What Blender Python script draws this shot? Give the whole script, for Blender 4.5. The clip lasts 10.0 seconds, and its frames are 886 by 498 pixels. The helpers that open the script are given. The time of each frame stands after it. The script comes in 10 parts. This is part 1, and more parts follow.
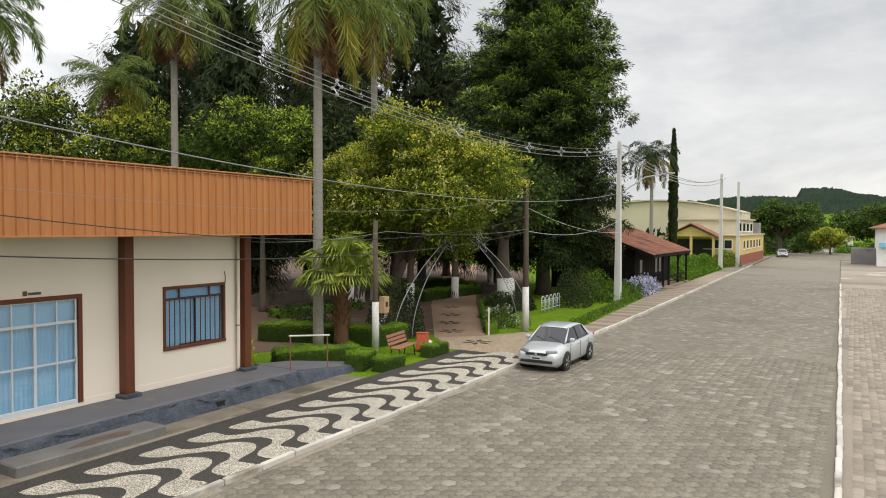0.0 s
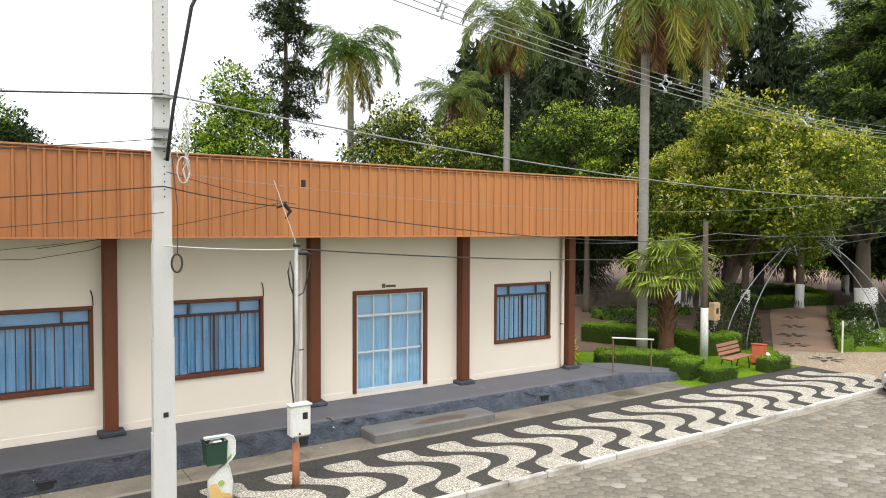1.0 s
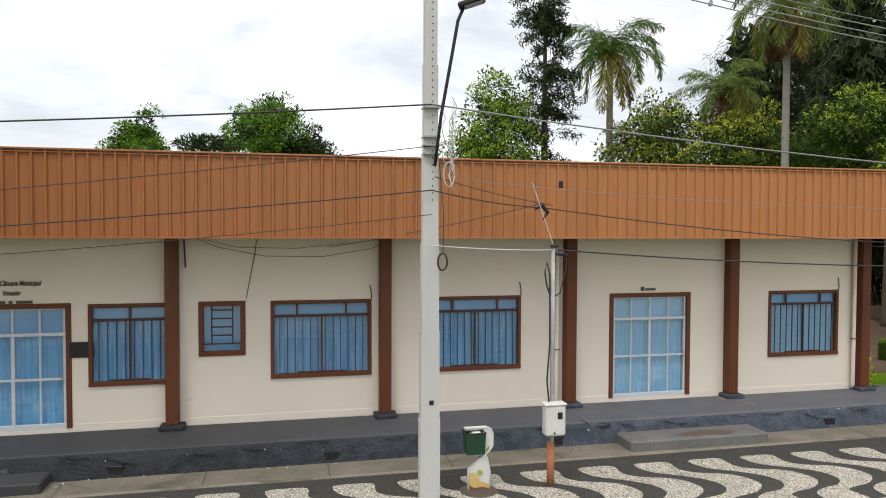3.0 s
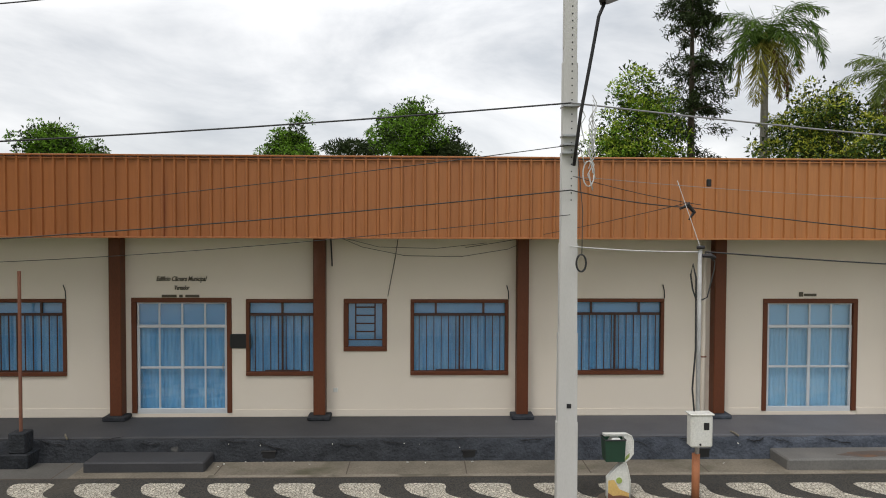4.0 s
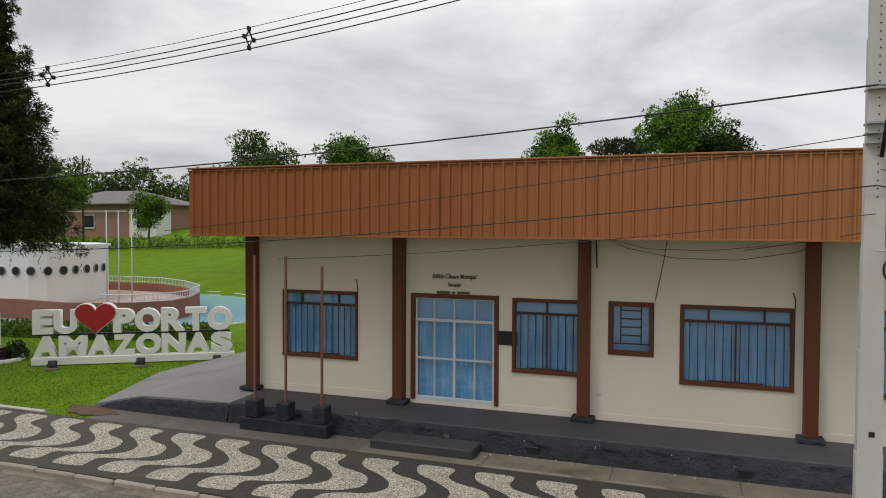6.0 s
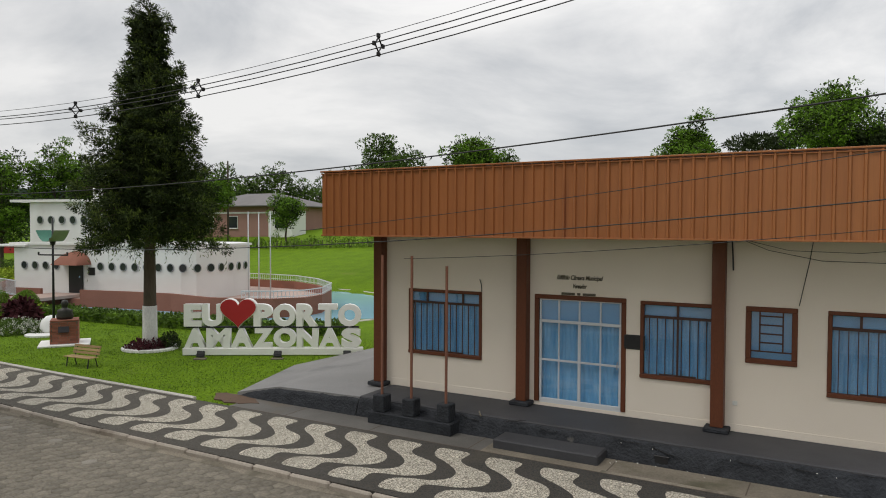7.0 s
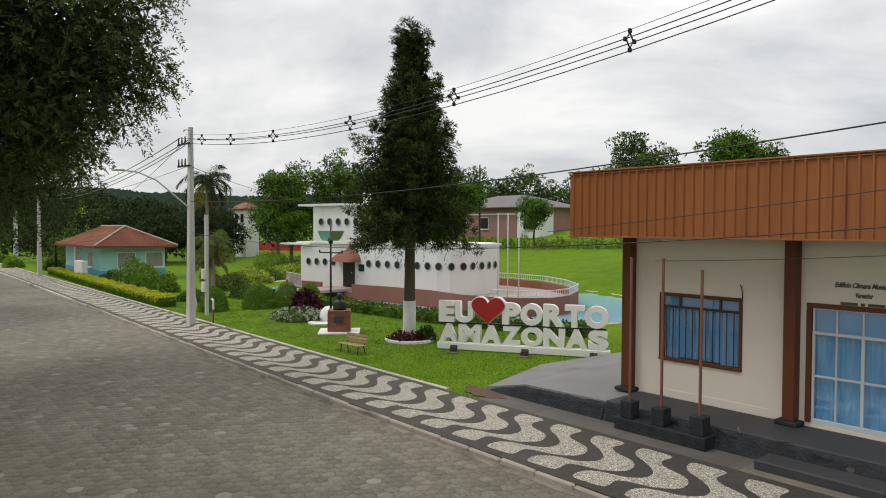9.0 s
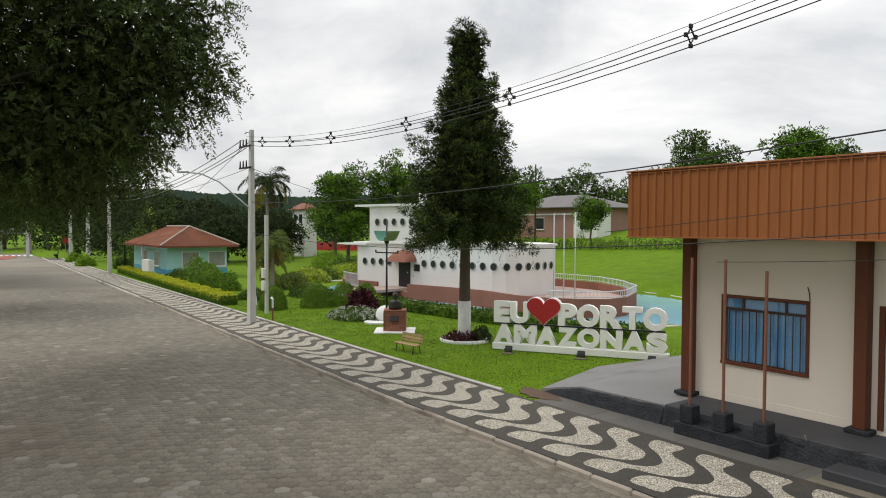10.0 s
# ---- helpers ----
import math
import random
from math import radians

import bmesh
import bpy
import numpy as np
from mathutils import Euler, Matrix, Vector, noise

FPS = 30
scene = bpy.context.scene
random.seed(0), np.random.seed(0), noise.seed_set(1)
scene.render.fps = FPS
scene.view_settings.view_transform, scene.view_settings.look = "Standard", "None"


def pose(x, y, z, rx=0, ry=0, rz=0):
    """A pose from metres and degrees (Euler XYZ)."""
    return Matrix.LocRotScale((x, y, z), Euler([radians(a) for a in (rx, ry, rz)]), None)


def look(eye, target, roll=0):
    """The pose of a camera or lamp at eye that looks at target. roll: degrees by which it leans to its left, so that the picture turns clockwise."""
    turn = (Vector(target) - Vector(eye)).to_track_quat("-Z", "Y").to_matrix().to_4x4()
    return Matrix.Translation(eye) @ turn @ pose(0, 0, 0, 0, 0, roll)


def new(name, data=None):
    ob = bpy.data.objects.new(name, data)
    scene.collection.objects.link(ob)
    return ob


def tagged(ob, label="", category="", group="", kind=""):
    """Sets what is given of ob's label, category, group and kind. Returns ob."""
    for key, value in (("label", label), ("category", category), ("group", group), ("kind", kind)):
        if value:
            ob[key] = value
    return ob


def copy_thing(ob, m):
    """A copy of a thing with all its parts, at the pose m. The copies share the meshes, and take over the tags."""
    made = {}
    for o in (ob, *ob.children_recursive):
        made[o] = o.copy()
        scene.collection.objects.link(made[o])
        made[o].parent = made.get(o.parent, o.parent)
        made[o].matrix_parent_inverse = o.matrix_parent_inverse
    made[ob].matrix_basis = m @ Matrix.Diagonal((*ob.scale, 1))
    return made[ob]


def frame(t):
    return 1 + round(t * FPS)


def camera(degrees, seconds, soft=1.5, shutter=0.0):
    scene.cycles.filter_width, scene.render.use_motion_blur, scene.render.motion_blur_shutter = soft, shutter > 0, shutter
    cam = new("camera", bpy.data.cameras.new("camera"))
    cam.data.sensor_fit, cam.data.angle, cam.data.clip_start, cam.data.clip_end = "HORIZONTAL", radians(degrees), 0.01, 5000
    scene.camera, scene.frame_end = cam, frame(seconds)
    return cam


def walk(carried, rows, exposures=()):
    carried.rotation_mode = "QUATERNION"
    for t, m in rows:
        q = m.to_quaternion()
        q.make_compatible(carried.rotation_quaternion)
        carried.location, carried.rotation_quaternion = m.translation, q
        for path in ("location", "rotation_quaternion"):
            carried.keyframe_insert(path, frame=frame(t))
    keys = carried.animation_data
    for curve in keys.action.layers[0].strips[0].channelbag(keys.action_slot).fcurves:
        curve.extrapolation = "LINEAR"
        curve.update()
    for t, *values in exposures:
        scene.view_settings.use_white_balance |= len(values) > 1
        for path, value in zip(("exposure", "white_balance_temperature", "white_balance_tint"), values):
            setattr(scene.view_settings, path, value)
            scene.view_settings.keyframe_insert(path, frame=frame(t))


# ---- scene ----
EYE = Vector((0.0, 0.0, 5.06))
cam = camera(64.48, 10.0, 1.0)
PITCH = -1.758


def aim(turn):
    """Pose of the hovering camera, turned clockwise from the facade's normal."""
    a, p = radians(turn), radians(PITCH)
    way = Vector((math.sin(a) * math.cos(p), math.cos(a) * math.cos(p), math.sin(p)))
    return look(EYE, EYE + way, 0.218)


TURNS = [(0.0, 59.59), (0.1, 56.54), (0.2, 53.65), (0.3, 50.78), (0.4, 48.0), (0.5, 45.13), (0.6, 42.35), (0.7, 39.75),
         (0.8, 37.35), (0.9, 35.34), (1.0, 33.6), (1.2, 31.8), (1.5, 28.96), (2.0, 23.7), (2.5, 18.36), (2.7, 16.12),
         (3.25, 9.95), (3.8, 3.81), (4.0, 1.69), (4.5, -3.88), (5.0, -9.38), (5.5, -14.7), (5.7, -16.72), (6.25, -22.35),
         (6.8, -27.85), (7.0, -29.78), (7.5, -34.65), (8.0, -39.63), (8.5, -44.64), (9.0, -49.76), (9.2, -51.4),
         (9.3, -52.45), (9.4, -53.5), (9.5, -54.23), (9.7, -54.25), (10.0, -54.26)]
walk(cam, [(t, aim(a)) for t, a in TURNS],
     exposures=[(0.0, 0.48, 6750, 10), (0.5, 0.74, 6600, 10), (1.0, 0.97, 6500, 10), (1.5, 0.88, 6500, 10), (2.0, 0.78, 6500, 10), (2.5, 0.58, 6450, 10), (3.25, 0.38, 6500, 10), (4.0, 0.14, 6550, 10), (4.5, 0.0, 6550, 10),
                (5.5, -0.2, 6600, 10), (7.5, -0.12, 6650, 10), (8.5, -0.1, 6650, 10), (9.0, 0.0, 6650, 10), (10.0, 0.1, 6650, 10)])

# ---- world and sun ----
SUN_EL, SUN_ROT = radians(58), radians(218)
world = bpy.data.worlds.new("overcast_sky")
scene.world = world
world.use_nodes = True
wn, wl = world.node_tree.nodes, world.node_tree.links
wn.clear()
sky = wn.new("ShaderNodeTexSky")
sky.sky_type, sky.sun_disc, sky.sun_elevation, sky.sun_rotation = "NISHITA", False, SUN_EL, SUN_ROT
sky_level = wn.new("ShaderNodeVectorMath")
sky_level.operation = "SCALE"
sky_level.inputs["Scale"].default_value = 0.1
wl.new(sky.outputs[0], sky_level.inputs[0])
way = wn.new("ShaderNodeTexCoord")
stretch = wn.new("ShaderNodeMapping")
stretch.inputs["Location"].default_value = (0.35, 0.2, 0.0)
stretch.inputs["Scale"].default_value = (1.0, 1.0, 2.6)
wl.new(way.outputs["Generated"], stretch.inputs[0])
billow = wn.new("ShaderNodeTexNoise")
billow.inputs["Scale"].default_value, billow.inputs["Detail"].default_value = 2.1, 7.0
billow.inputs["Roughness"].default_value, billow.inputs["Distortion"].default_value = 0.58, 0.35
wl.new(stretch.outputs[0], billow.inputs["Vector"])
cloud = wn.new("ShaderNodeValToRGB")
cloud.color_ramp.elements[0].position, cloud.color_ramp.elements[0].color = 0.30, (0.46, 0.49, 0.53, 1)
cloud.color_ramp.elements[1].position, cloud.color_ramp.elements[1].color = 0.64, (0.97, 0.97, 0.97, 1)
wl.new(billow.outputs["Fac"], cloud.inputs[0])
parts_of = wn.new("ShaderNodeSeparateXYZ")
wl.new(way.outputs["Generated"], parts_of.inputs[0])
compass = wn.new("ShaderNodeMapRange")
compass.inputs["From Min"].default_value, compass.inputs["From Max"].default_value = -1.0, 1.0
wl.new(parts_of.outputs["X"], compass.inputs["Value"])
sunward = wn.new("ShaderNodeValToRGB")
for i, (at, level) in enumerate(((0.0, 0.99), (0.4, 1.13), (0.6, 1.16), (0.94, 0.78))):
    stop = sunward.color_ramp.elements[i] if i < 1 else sunward.color_ramp.elements.new(at)
    stop.position, stop.color = at, (level, level, level, 1)
sunward.color_ramp.elements[-1].color = (0.75, 0.75, 0.76, 1)
wl.new(compass.outputs[0], sunward.inputs[0])
shaded = wn.new("ShaderNodeVectorMath")
shaded.operation = "SCALE"
wl.new(cloud.outputs[0], shaded.inputs[0])
wl.new(sunward.outputs[0], shaded.inputs["Scale"])
cover = wn.new("ShaderNodeMix")
cover.data_type = "RGBA"
cover.inputs["Factor"].default_value = 0.9
wl.new(sky_level.outputs[0], cover.inputs[6])
wl.new(shaded.outputs[0], cover.inputs[7])
zenith = wn.new("ShaderNodeMapRange")
zenith.inputs["From Min"].default_value, zenith.inputs["To Min"].default_value, zenith.inputs["To Max"].default_value = 0.25, 1.0, 1.85
wl.new(parts_of.outputs["Z"], zenith.inputs["Value"])
dome = wn.new("ShaderNodeVectorMath")
dome.operation = "SCALE"
wl.new(cover.outputs[2], dome.inputs[0])
wl.new(zenith.outputs[0], dome.inputs["Scale"])
back = wn.new("ShaderNodeBackground")
wl.new(dome.outputs[0], back.inputs[0])
back.inputs[1].default_value = 1.0
wout = wn.new("ShaderNodeOutputWorld")
wl.new(back.outputs[0], wout.inputs[0])
sun = new("sun", bpy.data.lights.new("sun", "SUN"))
sun.data.energy, sun.data.angle, sun.data.color = 0.85, radians(14), (1.0, 0.96, 0.9)
sun_way = Vector((math.sin(SUN_ROT) * math.cos(SUN_EL), math.cos(SUN_ROT) * math.cos(SUN_EL), math.sin(SUN_EL)))
sun.matrix_world = look(sun_way * 60, (0, 0, 0))


# ---- materials ----
def stuff_of(name, base, second=None, rough=0.8, scale=4.0, fine=40.0, bump=0.15, metal=0.0, mix=0.6, stain=None, stain_at=0.6,
             island=0.0, obj=0.0, leaf=0.0, spec=0.5, stretch_z=1.0, fine_mix=0.25, depth=0.01, x_tone=None):
    """A surface: two tones mixed by coarse noise, fine grain, stains with a shape of their own, relief, and variation by piece."""
    m = bpy.data.materials.new(name)
    m.use_nodes = True
    n, l = m.node_tree.nodes, m.node_tree.links
    bs = n["Principled BSDF"]
    bs.inputs["Roughness"].default_value, bs.inputs["Metallic"].default_value = rough, metal
    bs.inputs["Specular IOR Level"].default_value = spec
    tc = n.new("ShaderNodeTexCoord")
    mp = n.new("ShaderNodeMapping")
    mp.inputs["Scale"].default_value = (1, 1, stretch_z)
    geo = n.new("ShaderNodeNewGeometry")
    l.new(geo.outputs["Position"], mp.inputs[0])
    second = second or tuple(c * 0.75 for c in base)

    def noisy(sc, det=4.0):
        t = n.new("ShaderNodeTexNoise")
        t.inputs["Scale"].default_value, t.inputs["Detail"].default_value = sc, det
        l.new(mp.outputs[0], t.inputs["Vector"])
        return t.outputs["Fac"]

    def blend(fac, a, b, kind="MIX"):
        x = n.new("ShaderNodeMix")
        x.data_type, x.blend_type = "RGBA", kind
        for sock, val in ((x.inputs["Factor"], fac), (x.inputs[6], a), (x.inputs[7], b)):
            if isinstance(val, (int, float)):
                sock.default_value = val
            elif isinstance(val, tuple):
                sock.default_value = (*val, 1)
            else:
                l.new(val, sock)
        return x.outputs[2]

    def ramp(src, lo, hi, top=1.0):
        r = n.new("ShaderNodeMapRange")
        r.inputs["From Min"].default_value, r.inputs["From Max"].default_value, r.inputs["To Max"].default_value = lo, hi, top
        l.new(src, r.inputs["Value"])
        return r.outputs["Result"]

    col = blend(ramp(noisy(scale), 0.35, 0.65, mix), tuple(base), tuple(second))
    grain = noisy(fine, 3.0)
    col = blend(fine_mix, col, blend(ramp(grain, 0.3, 0.7), tuple(c * 0.55 for c in base), tuple(min(1, c * 1.35) for c in base)))
    if stain:
        col = blend(ramp(noisy(scale * 0.45, 6.0), stain_at, stain_at + 0.12), col, tuple(stain))
    # multiplies the colour by a second tone along x
    if x_tone:
        x0, x1, tone, most = x_tone
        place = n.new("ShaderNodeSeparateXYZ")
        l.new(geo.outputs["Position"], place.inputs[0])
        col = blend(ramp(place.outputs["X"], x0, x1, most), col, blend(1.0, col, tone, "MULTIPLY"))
    if island or obj:
        src = geo.outputs["Random Per Island"]
        amount = island
        if obj:
            oi = n.new("ShaderNodeObjectInfo")
            src, amount = oi.outputs["Random"], obj
        hs = n.new("ShaderNodeHueSaturation")
        l.new(ramp2(n, l, src, 1 - amount, 1 + amount), hs.inputs["Value"])
        l.new(col, hs.inputs["Color"])
        col = hs.outputs[0]
    l.new(col, bs.inputs["Base Color"])
    if bump:
        b = n.new("ShaderNodeBump")
        b.inputs["Strength"].default_value, b.inputs["Distance"].default_value = bump, depth
        l.new(grain, b.inputs["Height"])
        l.new(b.outputs[0], bs.inputs["Normal"])
    if leaf:
        tr = n.new("ShaderNodeBsdfTranslucent")
        l.new(col, tr.inputs[0])
        ms = n.new("ShaderNodeMixShader")
        ms.inputs[0].default_value = leaf
        l.new(bs.outputs[0], ms.inputs[1])
        l.new(tr.outputs[0], ms.inputs[2])
        l.new(ms.outputs[0], n["Material Output"].inputs[0])
    return m


def ramp2(n, l, src, lo, hi):
    r = n.new("ShaderNodeMapRange")
    r.inputs["To Min"].default_value, r.inputs["To Max"].default_value = lo, hi
    l.new(src, r.inputs["Value"])
    return r.outputs["Result"]


def glass_of(name, tint=(0.9, 0.95, 1.0), gloss=0.12):
    m = bpy.data.materials.new(name)
    m.use_nodes = True
    n, l = m.node_tree.nodes, m.node_tree.links
    tr = n.new("ShaderNodeBsdfTransparent")
    tr.inputs[0].default_value = (*tint, 1)
    gl = n.new("ShaderNodeBsdfGlossy")
    gl.inputs["Roughness"].default_value = 0.03
    ms = n.new("ShaderNodeMixShader")
    ms.inputs[0].default_value = gloss
    l.new(tr.outputs[0], ms.inputs[1])
    l.new(gl.outputs[0], ms.inputs[2])
    l.new(ms.outputs[0], n["Material Output"].inputs[0])
    return m


M = {}
M["plaster"] = stuff_of("cream_plaster", (0.79, 0.705, 0.60), (0.74, 0.655, 0.555), 0.85, 0.7, 60, 0.25, fine_mix=0.08, stain=(0.62, 0.55, 0.46), stain_at=0.66)
# sheet darkens leftward: exposure differences along the facade put into its colour
M["fascia"] = stuff_of("orange_metal_sheet", (0.45, 0.182, 0.060), (0.36, 0.138, 0.045), 0.45, 6.0, 34, 0.05, fine_mix=0.14, stain=(0.28, 0.095, 0.04), stain_at=0.66, stretch_z=0.07, obj=0.04, x_tone=(8.0, -6.0, (0.75, 0.63, 0.56), 1.0))
M["fascia_trim"] = stuff_of("red_brown_trim", (0.27, 0.08, 0.04), None, 0.5, 2, 40, 0.05)
M["brown"] = stuff_of("brown_paint", (0.135, 0.042, 0.018), (0.10, 0.030, 0.013), 0.5, 2, 50, 0.08, spec=0.3, stretch_z=0.3, stain=(0.17, 0.07, 0.045), stain_at=0.68)
M["barbrown"] = stuff_of("dark_brown_bar_paint", (0.055, 0.021, 0.013), (0.07, 0.026, 0.015), 0.45, 3, 50, 0.05)
# platform top and front lighten rightward: exposure differences put into the paint colour
M["greypaint"] = stuff_of("dark_grey_floor_paint", (0.060, 0.060, 0.064), (0.042, 0.042, 0.046), 0.7, 1.3, 50, 0.2, stain=(0.11, 0.10, 0.09), stain_at=0.64, spec=0.25, x_tone=(-2.0, 9.0, (2.3, 2.3, 2.35), 1.0))
M["greywall"] = stuff_of("peeling_dark_grey_paint", (0.024, 0.026, 0.03), (0.075, 0.08, 0.09), 0.7, 3.2, 18, 1.0, stain=(0.26, 0.24, 0.21), stain_at=0.68, fine_mix=0.5, depth=0.04, spec=0.2, x_tone=(-1.0, 9.0, (2.3, 2.45, 2.7), 1.0))
M["concrete"] = stuff_of("worn_concrete", (0.215, 0.185, 0.14), (0.105, 0.09, 0.068), 0.9, 1.6, 30, 0.4, mix=0.9, fine_mix=0.4, stain=(0.085, 0.078, 0.045), stain_at=0.55)
M["stripgrey"] = stuff_of("dirty_grey_strip", (0.13, 0.122, 0.11), (0.07, 0.065, 0.056), 0.85, 0.9, 30, 0.3, stain=(0.125, 0.10, 0.07), stain_at=0.58)
M["stepgrey"] = stuff_of("worn_grey_step", (0.17, 0.162, 0.15), (0.10, 0.098, 0.095), 0.85, 1.8, 30, 0.3, stain=(0.085, 0.08, 0.07), stain_at=0.6)
M["apron"] = stuff_of("grey_concrete_apron", (0.24, 0.235, 0.23), (0.175, 0.173, 0.172), 0.8, 0.8, 30, 0.3, stain=(0.14, 0.14, 0.14), stain_at=0.62)
M["pole"] = stuff_of("pale_concrete_pole", (0.56, 0.55, 0.53), (0.48, 0.47, 0.45), 0.85, 1.5, 60, 0.12, stretch_z=0.3, stain=(0.42, 0.41, 0.39), stain_at=0.66, fine_mix=0.08)
M["whitestone"] = stuff_of("white_mosaic_stone", (0.55, 0.54, 0.50), (0.44, 0.43, 0.40), 0.8, 1.5, 30, 0.4)
M["blackstone"] = stuff_of("black_mosaic_stone", (0.069, 0.069, 0.071), (0.098, 0.095, 0.092), 0.8, 1.5, 30, 0.4)
M["hex"] = stuff_of("hexagonal_concrete_paver", (0.205, 0.182, 0.142), (0.142, 0.124, 0.092), 0.9, 0.28, 14, 0.6, island=0.19, fine_mix=0.6, mix=0.9, stain=(0.15, 0.125, 0.092), stain_at=0.56)
M["hexpale"] = stuff_of("pale_hexagonal_paver", (0.275, 0.252, 0.21), (0.22, 0.20, 0.165), 0.9, 1.5, 30, 0.4, island=0.14)
M["joint"] = stuff_of("sandy_joint", (0.18, 0.158, 0.12), (0.135, 0.118, 0.088), 0.95, 0.5, 30, 0.3)
M["kerb"] = stuff_of("worn_white_kerb", (0.56, 0.53, 0.48), (0.40, 0.37, 0.32), 0.85, 1.2, 30, 0.4, stain=(0.22, 0.19, 0.15), stain_at=0.58, obj=0.12)
M["kerbgrey"] = stuff_of("bare_stone_kerb", (0.40, 0.35, 0.29), (0.30, 0.25, 0.20), 0.85, 1.2, 30, 0.4, stain=(0.14, 0.11, 0.08), stain_at=0.6, obj=0.15)
M["slab"] = stuff_of("brown_sidewalk_slab", (0.235, 0.175, 0.13), (0.18, 0.13, 0.095), 0.9, 1.0, 30, 0.3, obj=0.15)
M["slabpale"] = stuff_of("pale_sidewalk_slab", (0.30, 0.245, 0.185), (0.24, 0.19, 0.14), 0.9, 1.0, 30, 0.3, obj=0.12)
M["brickpave"] = stuff_of("grey_brown_rectangular_paver", (0.27, 0.23, 0.185), (0.20, 0.165, 0.125), 0.9, 0.5, 14, 0.4, island=0.25, stain=(0.38, 0.35, 0.30), stain_at=0.6)
M["pathdirt"] = stuff_of("red_brown_park_path", (0.125, 0.078, 0.05), (0.09, 0.056, 0.037), 0.95, 0.8, 25, 0.4, stain=(0.26, 0.20, 0.15), stain_at=0.62)
M["pathlight"] = stuff_of("worn_brown_path", (0.31, 0.205, 0.135), (0.24, 0.155, 0.10), 0.95, 0.8, 22, 0.4, fine_mix=0.4, stain=(0.29, 0.22, 0.16), stain_at=0.62)
M["pebble"] = stuff_of("beige_pebble_ground", (0.36, 0.29, 0.20), (0.28, 0.22, 0.15), 0.9, 1.2, 24, 0.5, fine_mix=0.5)
M["grass"] = stuff_of("lawn", (0.128, 0.222, 0.006), (0.052, 0.112, 0.004), 0.95, 0.9, 11, 0.9, fine_mix=0.6, mix=0.9, depth=0.04, stain=(0.14, 0.19, 0.025), stain_at=0.64, spec=0.15)
M["bladedark"] = stuff_of("dark_grass_blade", (0.055, 0.11, 0.010), (0.03, 0.068, 0.007), 0.75, 0.5, 6, 0, island=0.4, leaf=0.3)
M["blade"] = stuff_of("grass_blade", (0.195, 0.315, 0.010), (0.125, 0.23, 0.008), 0.7, 0.5, 6, 0, island=0.45, leaf=0.4)
M["ruststain"] = stuff_of("faint_rust_stain", (0.115, 0.085, 0.068), (0.085, 0.074, 0.068), 0.7, 5, 30, 0.2, stain=(0.16, 0.085, 0.05), stain_at=0.55)
M["soil"] = stuff_of("bare_earth", (0.105, 0.082, 0.06), (0.07, 0.057, 0.042), 0.95, 1.5, 20, 0.5)
M["whitepaint"] = stuff_of("white_wall_paint", (0.80, 0.80, 0.78), (0.74, 0.73, 0.71), 0.7, 0.6, 40, 0.1, fine_mix=0.06, stain=(0.62, 0.60, 0.57), stain_at=0.68)
M["signwhite"] = stuff_of("white_sign_letter", (0.88, 0.87, 0.85), (0.83, 0.82, 0.79), 0.6, 1.5, 40, 0.05, fine_mix=0.06)
M["red"] = stuff_of("red_heart_paint", (0.42, 0.012, 0.016), (0.36, 0.01, 0.013), 0.45, 1.5, 40, 0.05, fine_mix=0.06)
M["hullbrick"] = stuff_of("terracotta_hull_paint", (0.27, 0.105, 0.068), (0.22, 0.085, 0.055), 0.8, 0.8, 30, 0.2, stain=(0.17, 0.08, 0.055), stain_at=0.62)
M["deck"] = stuff_of("pink_deck", (0.45, 0.33, 0.28), (0.38, 0.28, 0.24), 0.8, 0.8, 30, 0.2)
M["water"] = stuff_of("pale_blue_pool", (0.30, 0.56, 0.68), (0.26, 0.50, 0.62), 0.08, 0.3, 3, 0.05, fine_mix=0.05)
M["dark"] = stuff_of("dark_opening", (0.015, 0.015, 0.017), None, 0.4, 2, 20, 0)
M["darkmetal"] = stuff_of("dark_metal", (0.03, 0.03, 0.033), (0.045, 0.04, 0.038), 0.5, 3, 40, 0.05, metal=0.6)
M["galv"] = stuff_of("galvanised_steel", (0.42, 0.43, 0.44), (0.33, 0.34, 0.35), 0.45, 3, 40, 0.05, metal=0.7)
M["wire"] = stuff_of("black_cable", (0.03, 0.03, 0.03), None, 0.6, 3, 20, 0)
M["wiregrey"] = stuff_of("grey_cable", (0.25, 0.25, 0.25), None, 0.5, 3, 20, 0)
M["wirewhite"] = stuff_of("white_cable", (0.55, 0.55, 0.54), None, 0.5, 3, 20, 0)
M["curtain"] = stuff_of("blue_curtain", (0.14, 0.42, 0.65), (0.42, 0.70, 0.86), 0.8, 7.0, 60, 0.1, fine_mix=0.05, stretch_z=0.15)
M["film"] = stuff_of("pale_blue_window_film", (0.20, 0.46, 0.68), (0.16, 0.40, 0.62), 0.5, 1.2, 40, 0, fine_mix=0.04)
M["filmpale"] = stuff_of("pale_cyan_door_film", (0.40, 0.64, 0.76), (0.34, 0.58, 0.72), 0.5, 1.2, 40, 0, fine_mix=0.04)
M["pipepaint"] = stuff_of("weathered_painted_pipe", (0.46, 0.46, 0.45), (0.24, 0.24, 0.235), 0.75, 7, 40, 0.1, stretch_z=0.4, stain=(0.12, 0.115, 0.11), stain_at=0.62)
M["alum"] = stuff_of("white_aluminium", (0.62, 0.64, 0.66), (0.56, 0.58, 0.60), 0.4, 3, 40, 0.02, fine_mix=0.05)
M["glass"] = glass_of("window_glass", gloss=0.09)
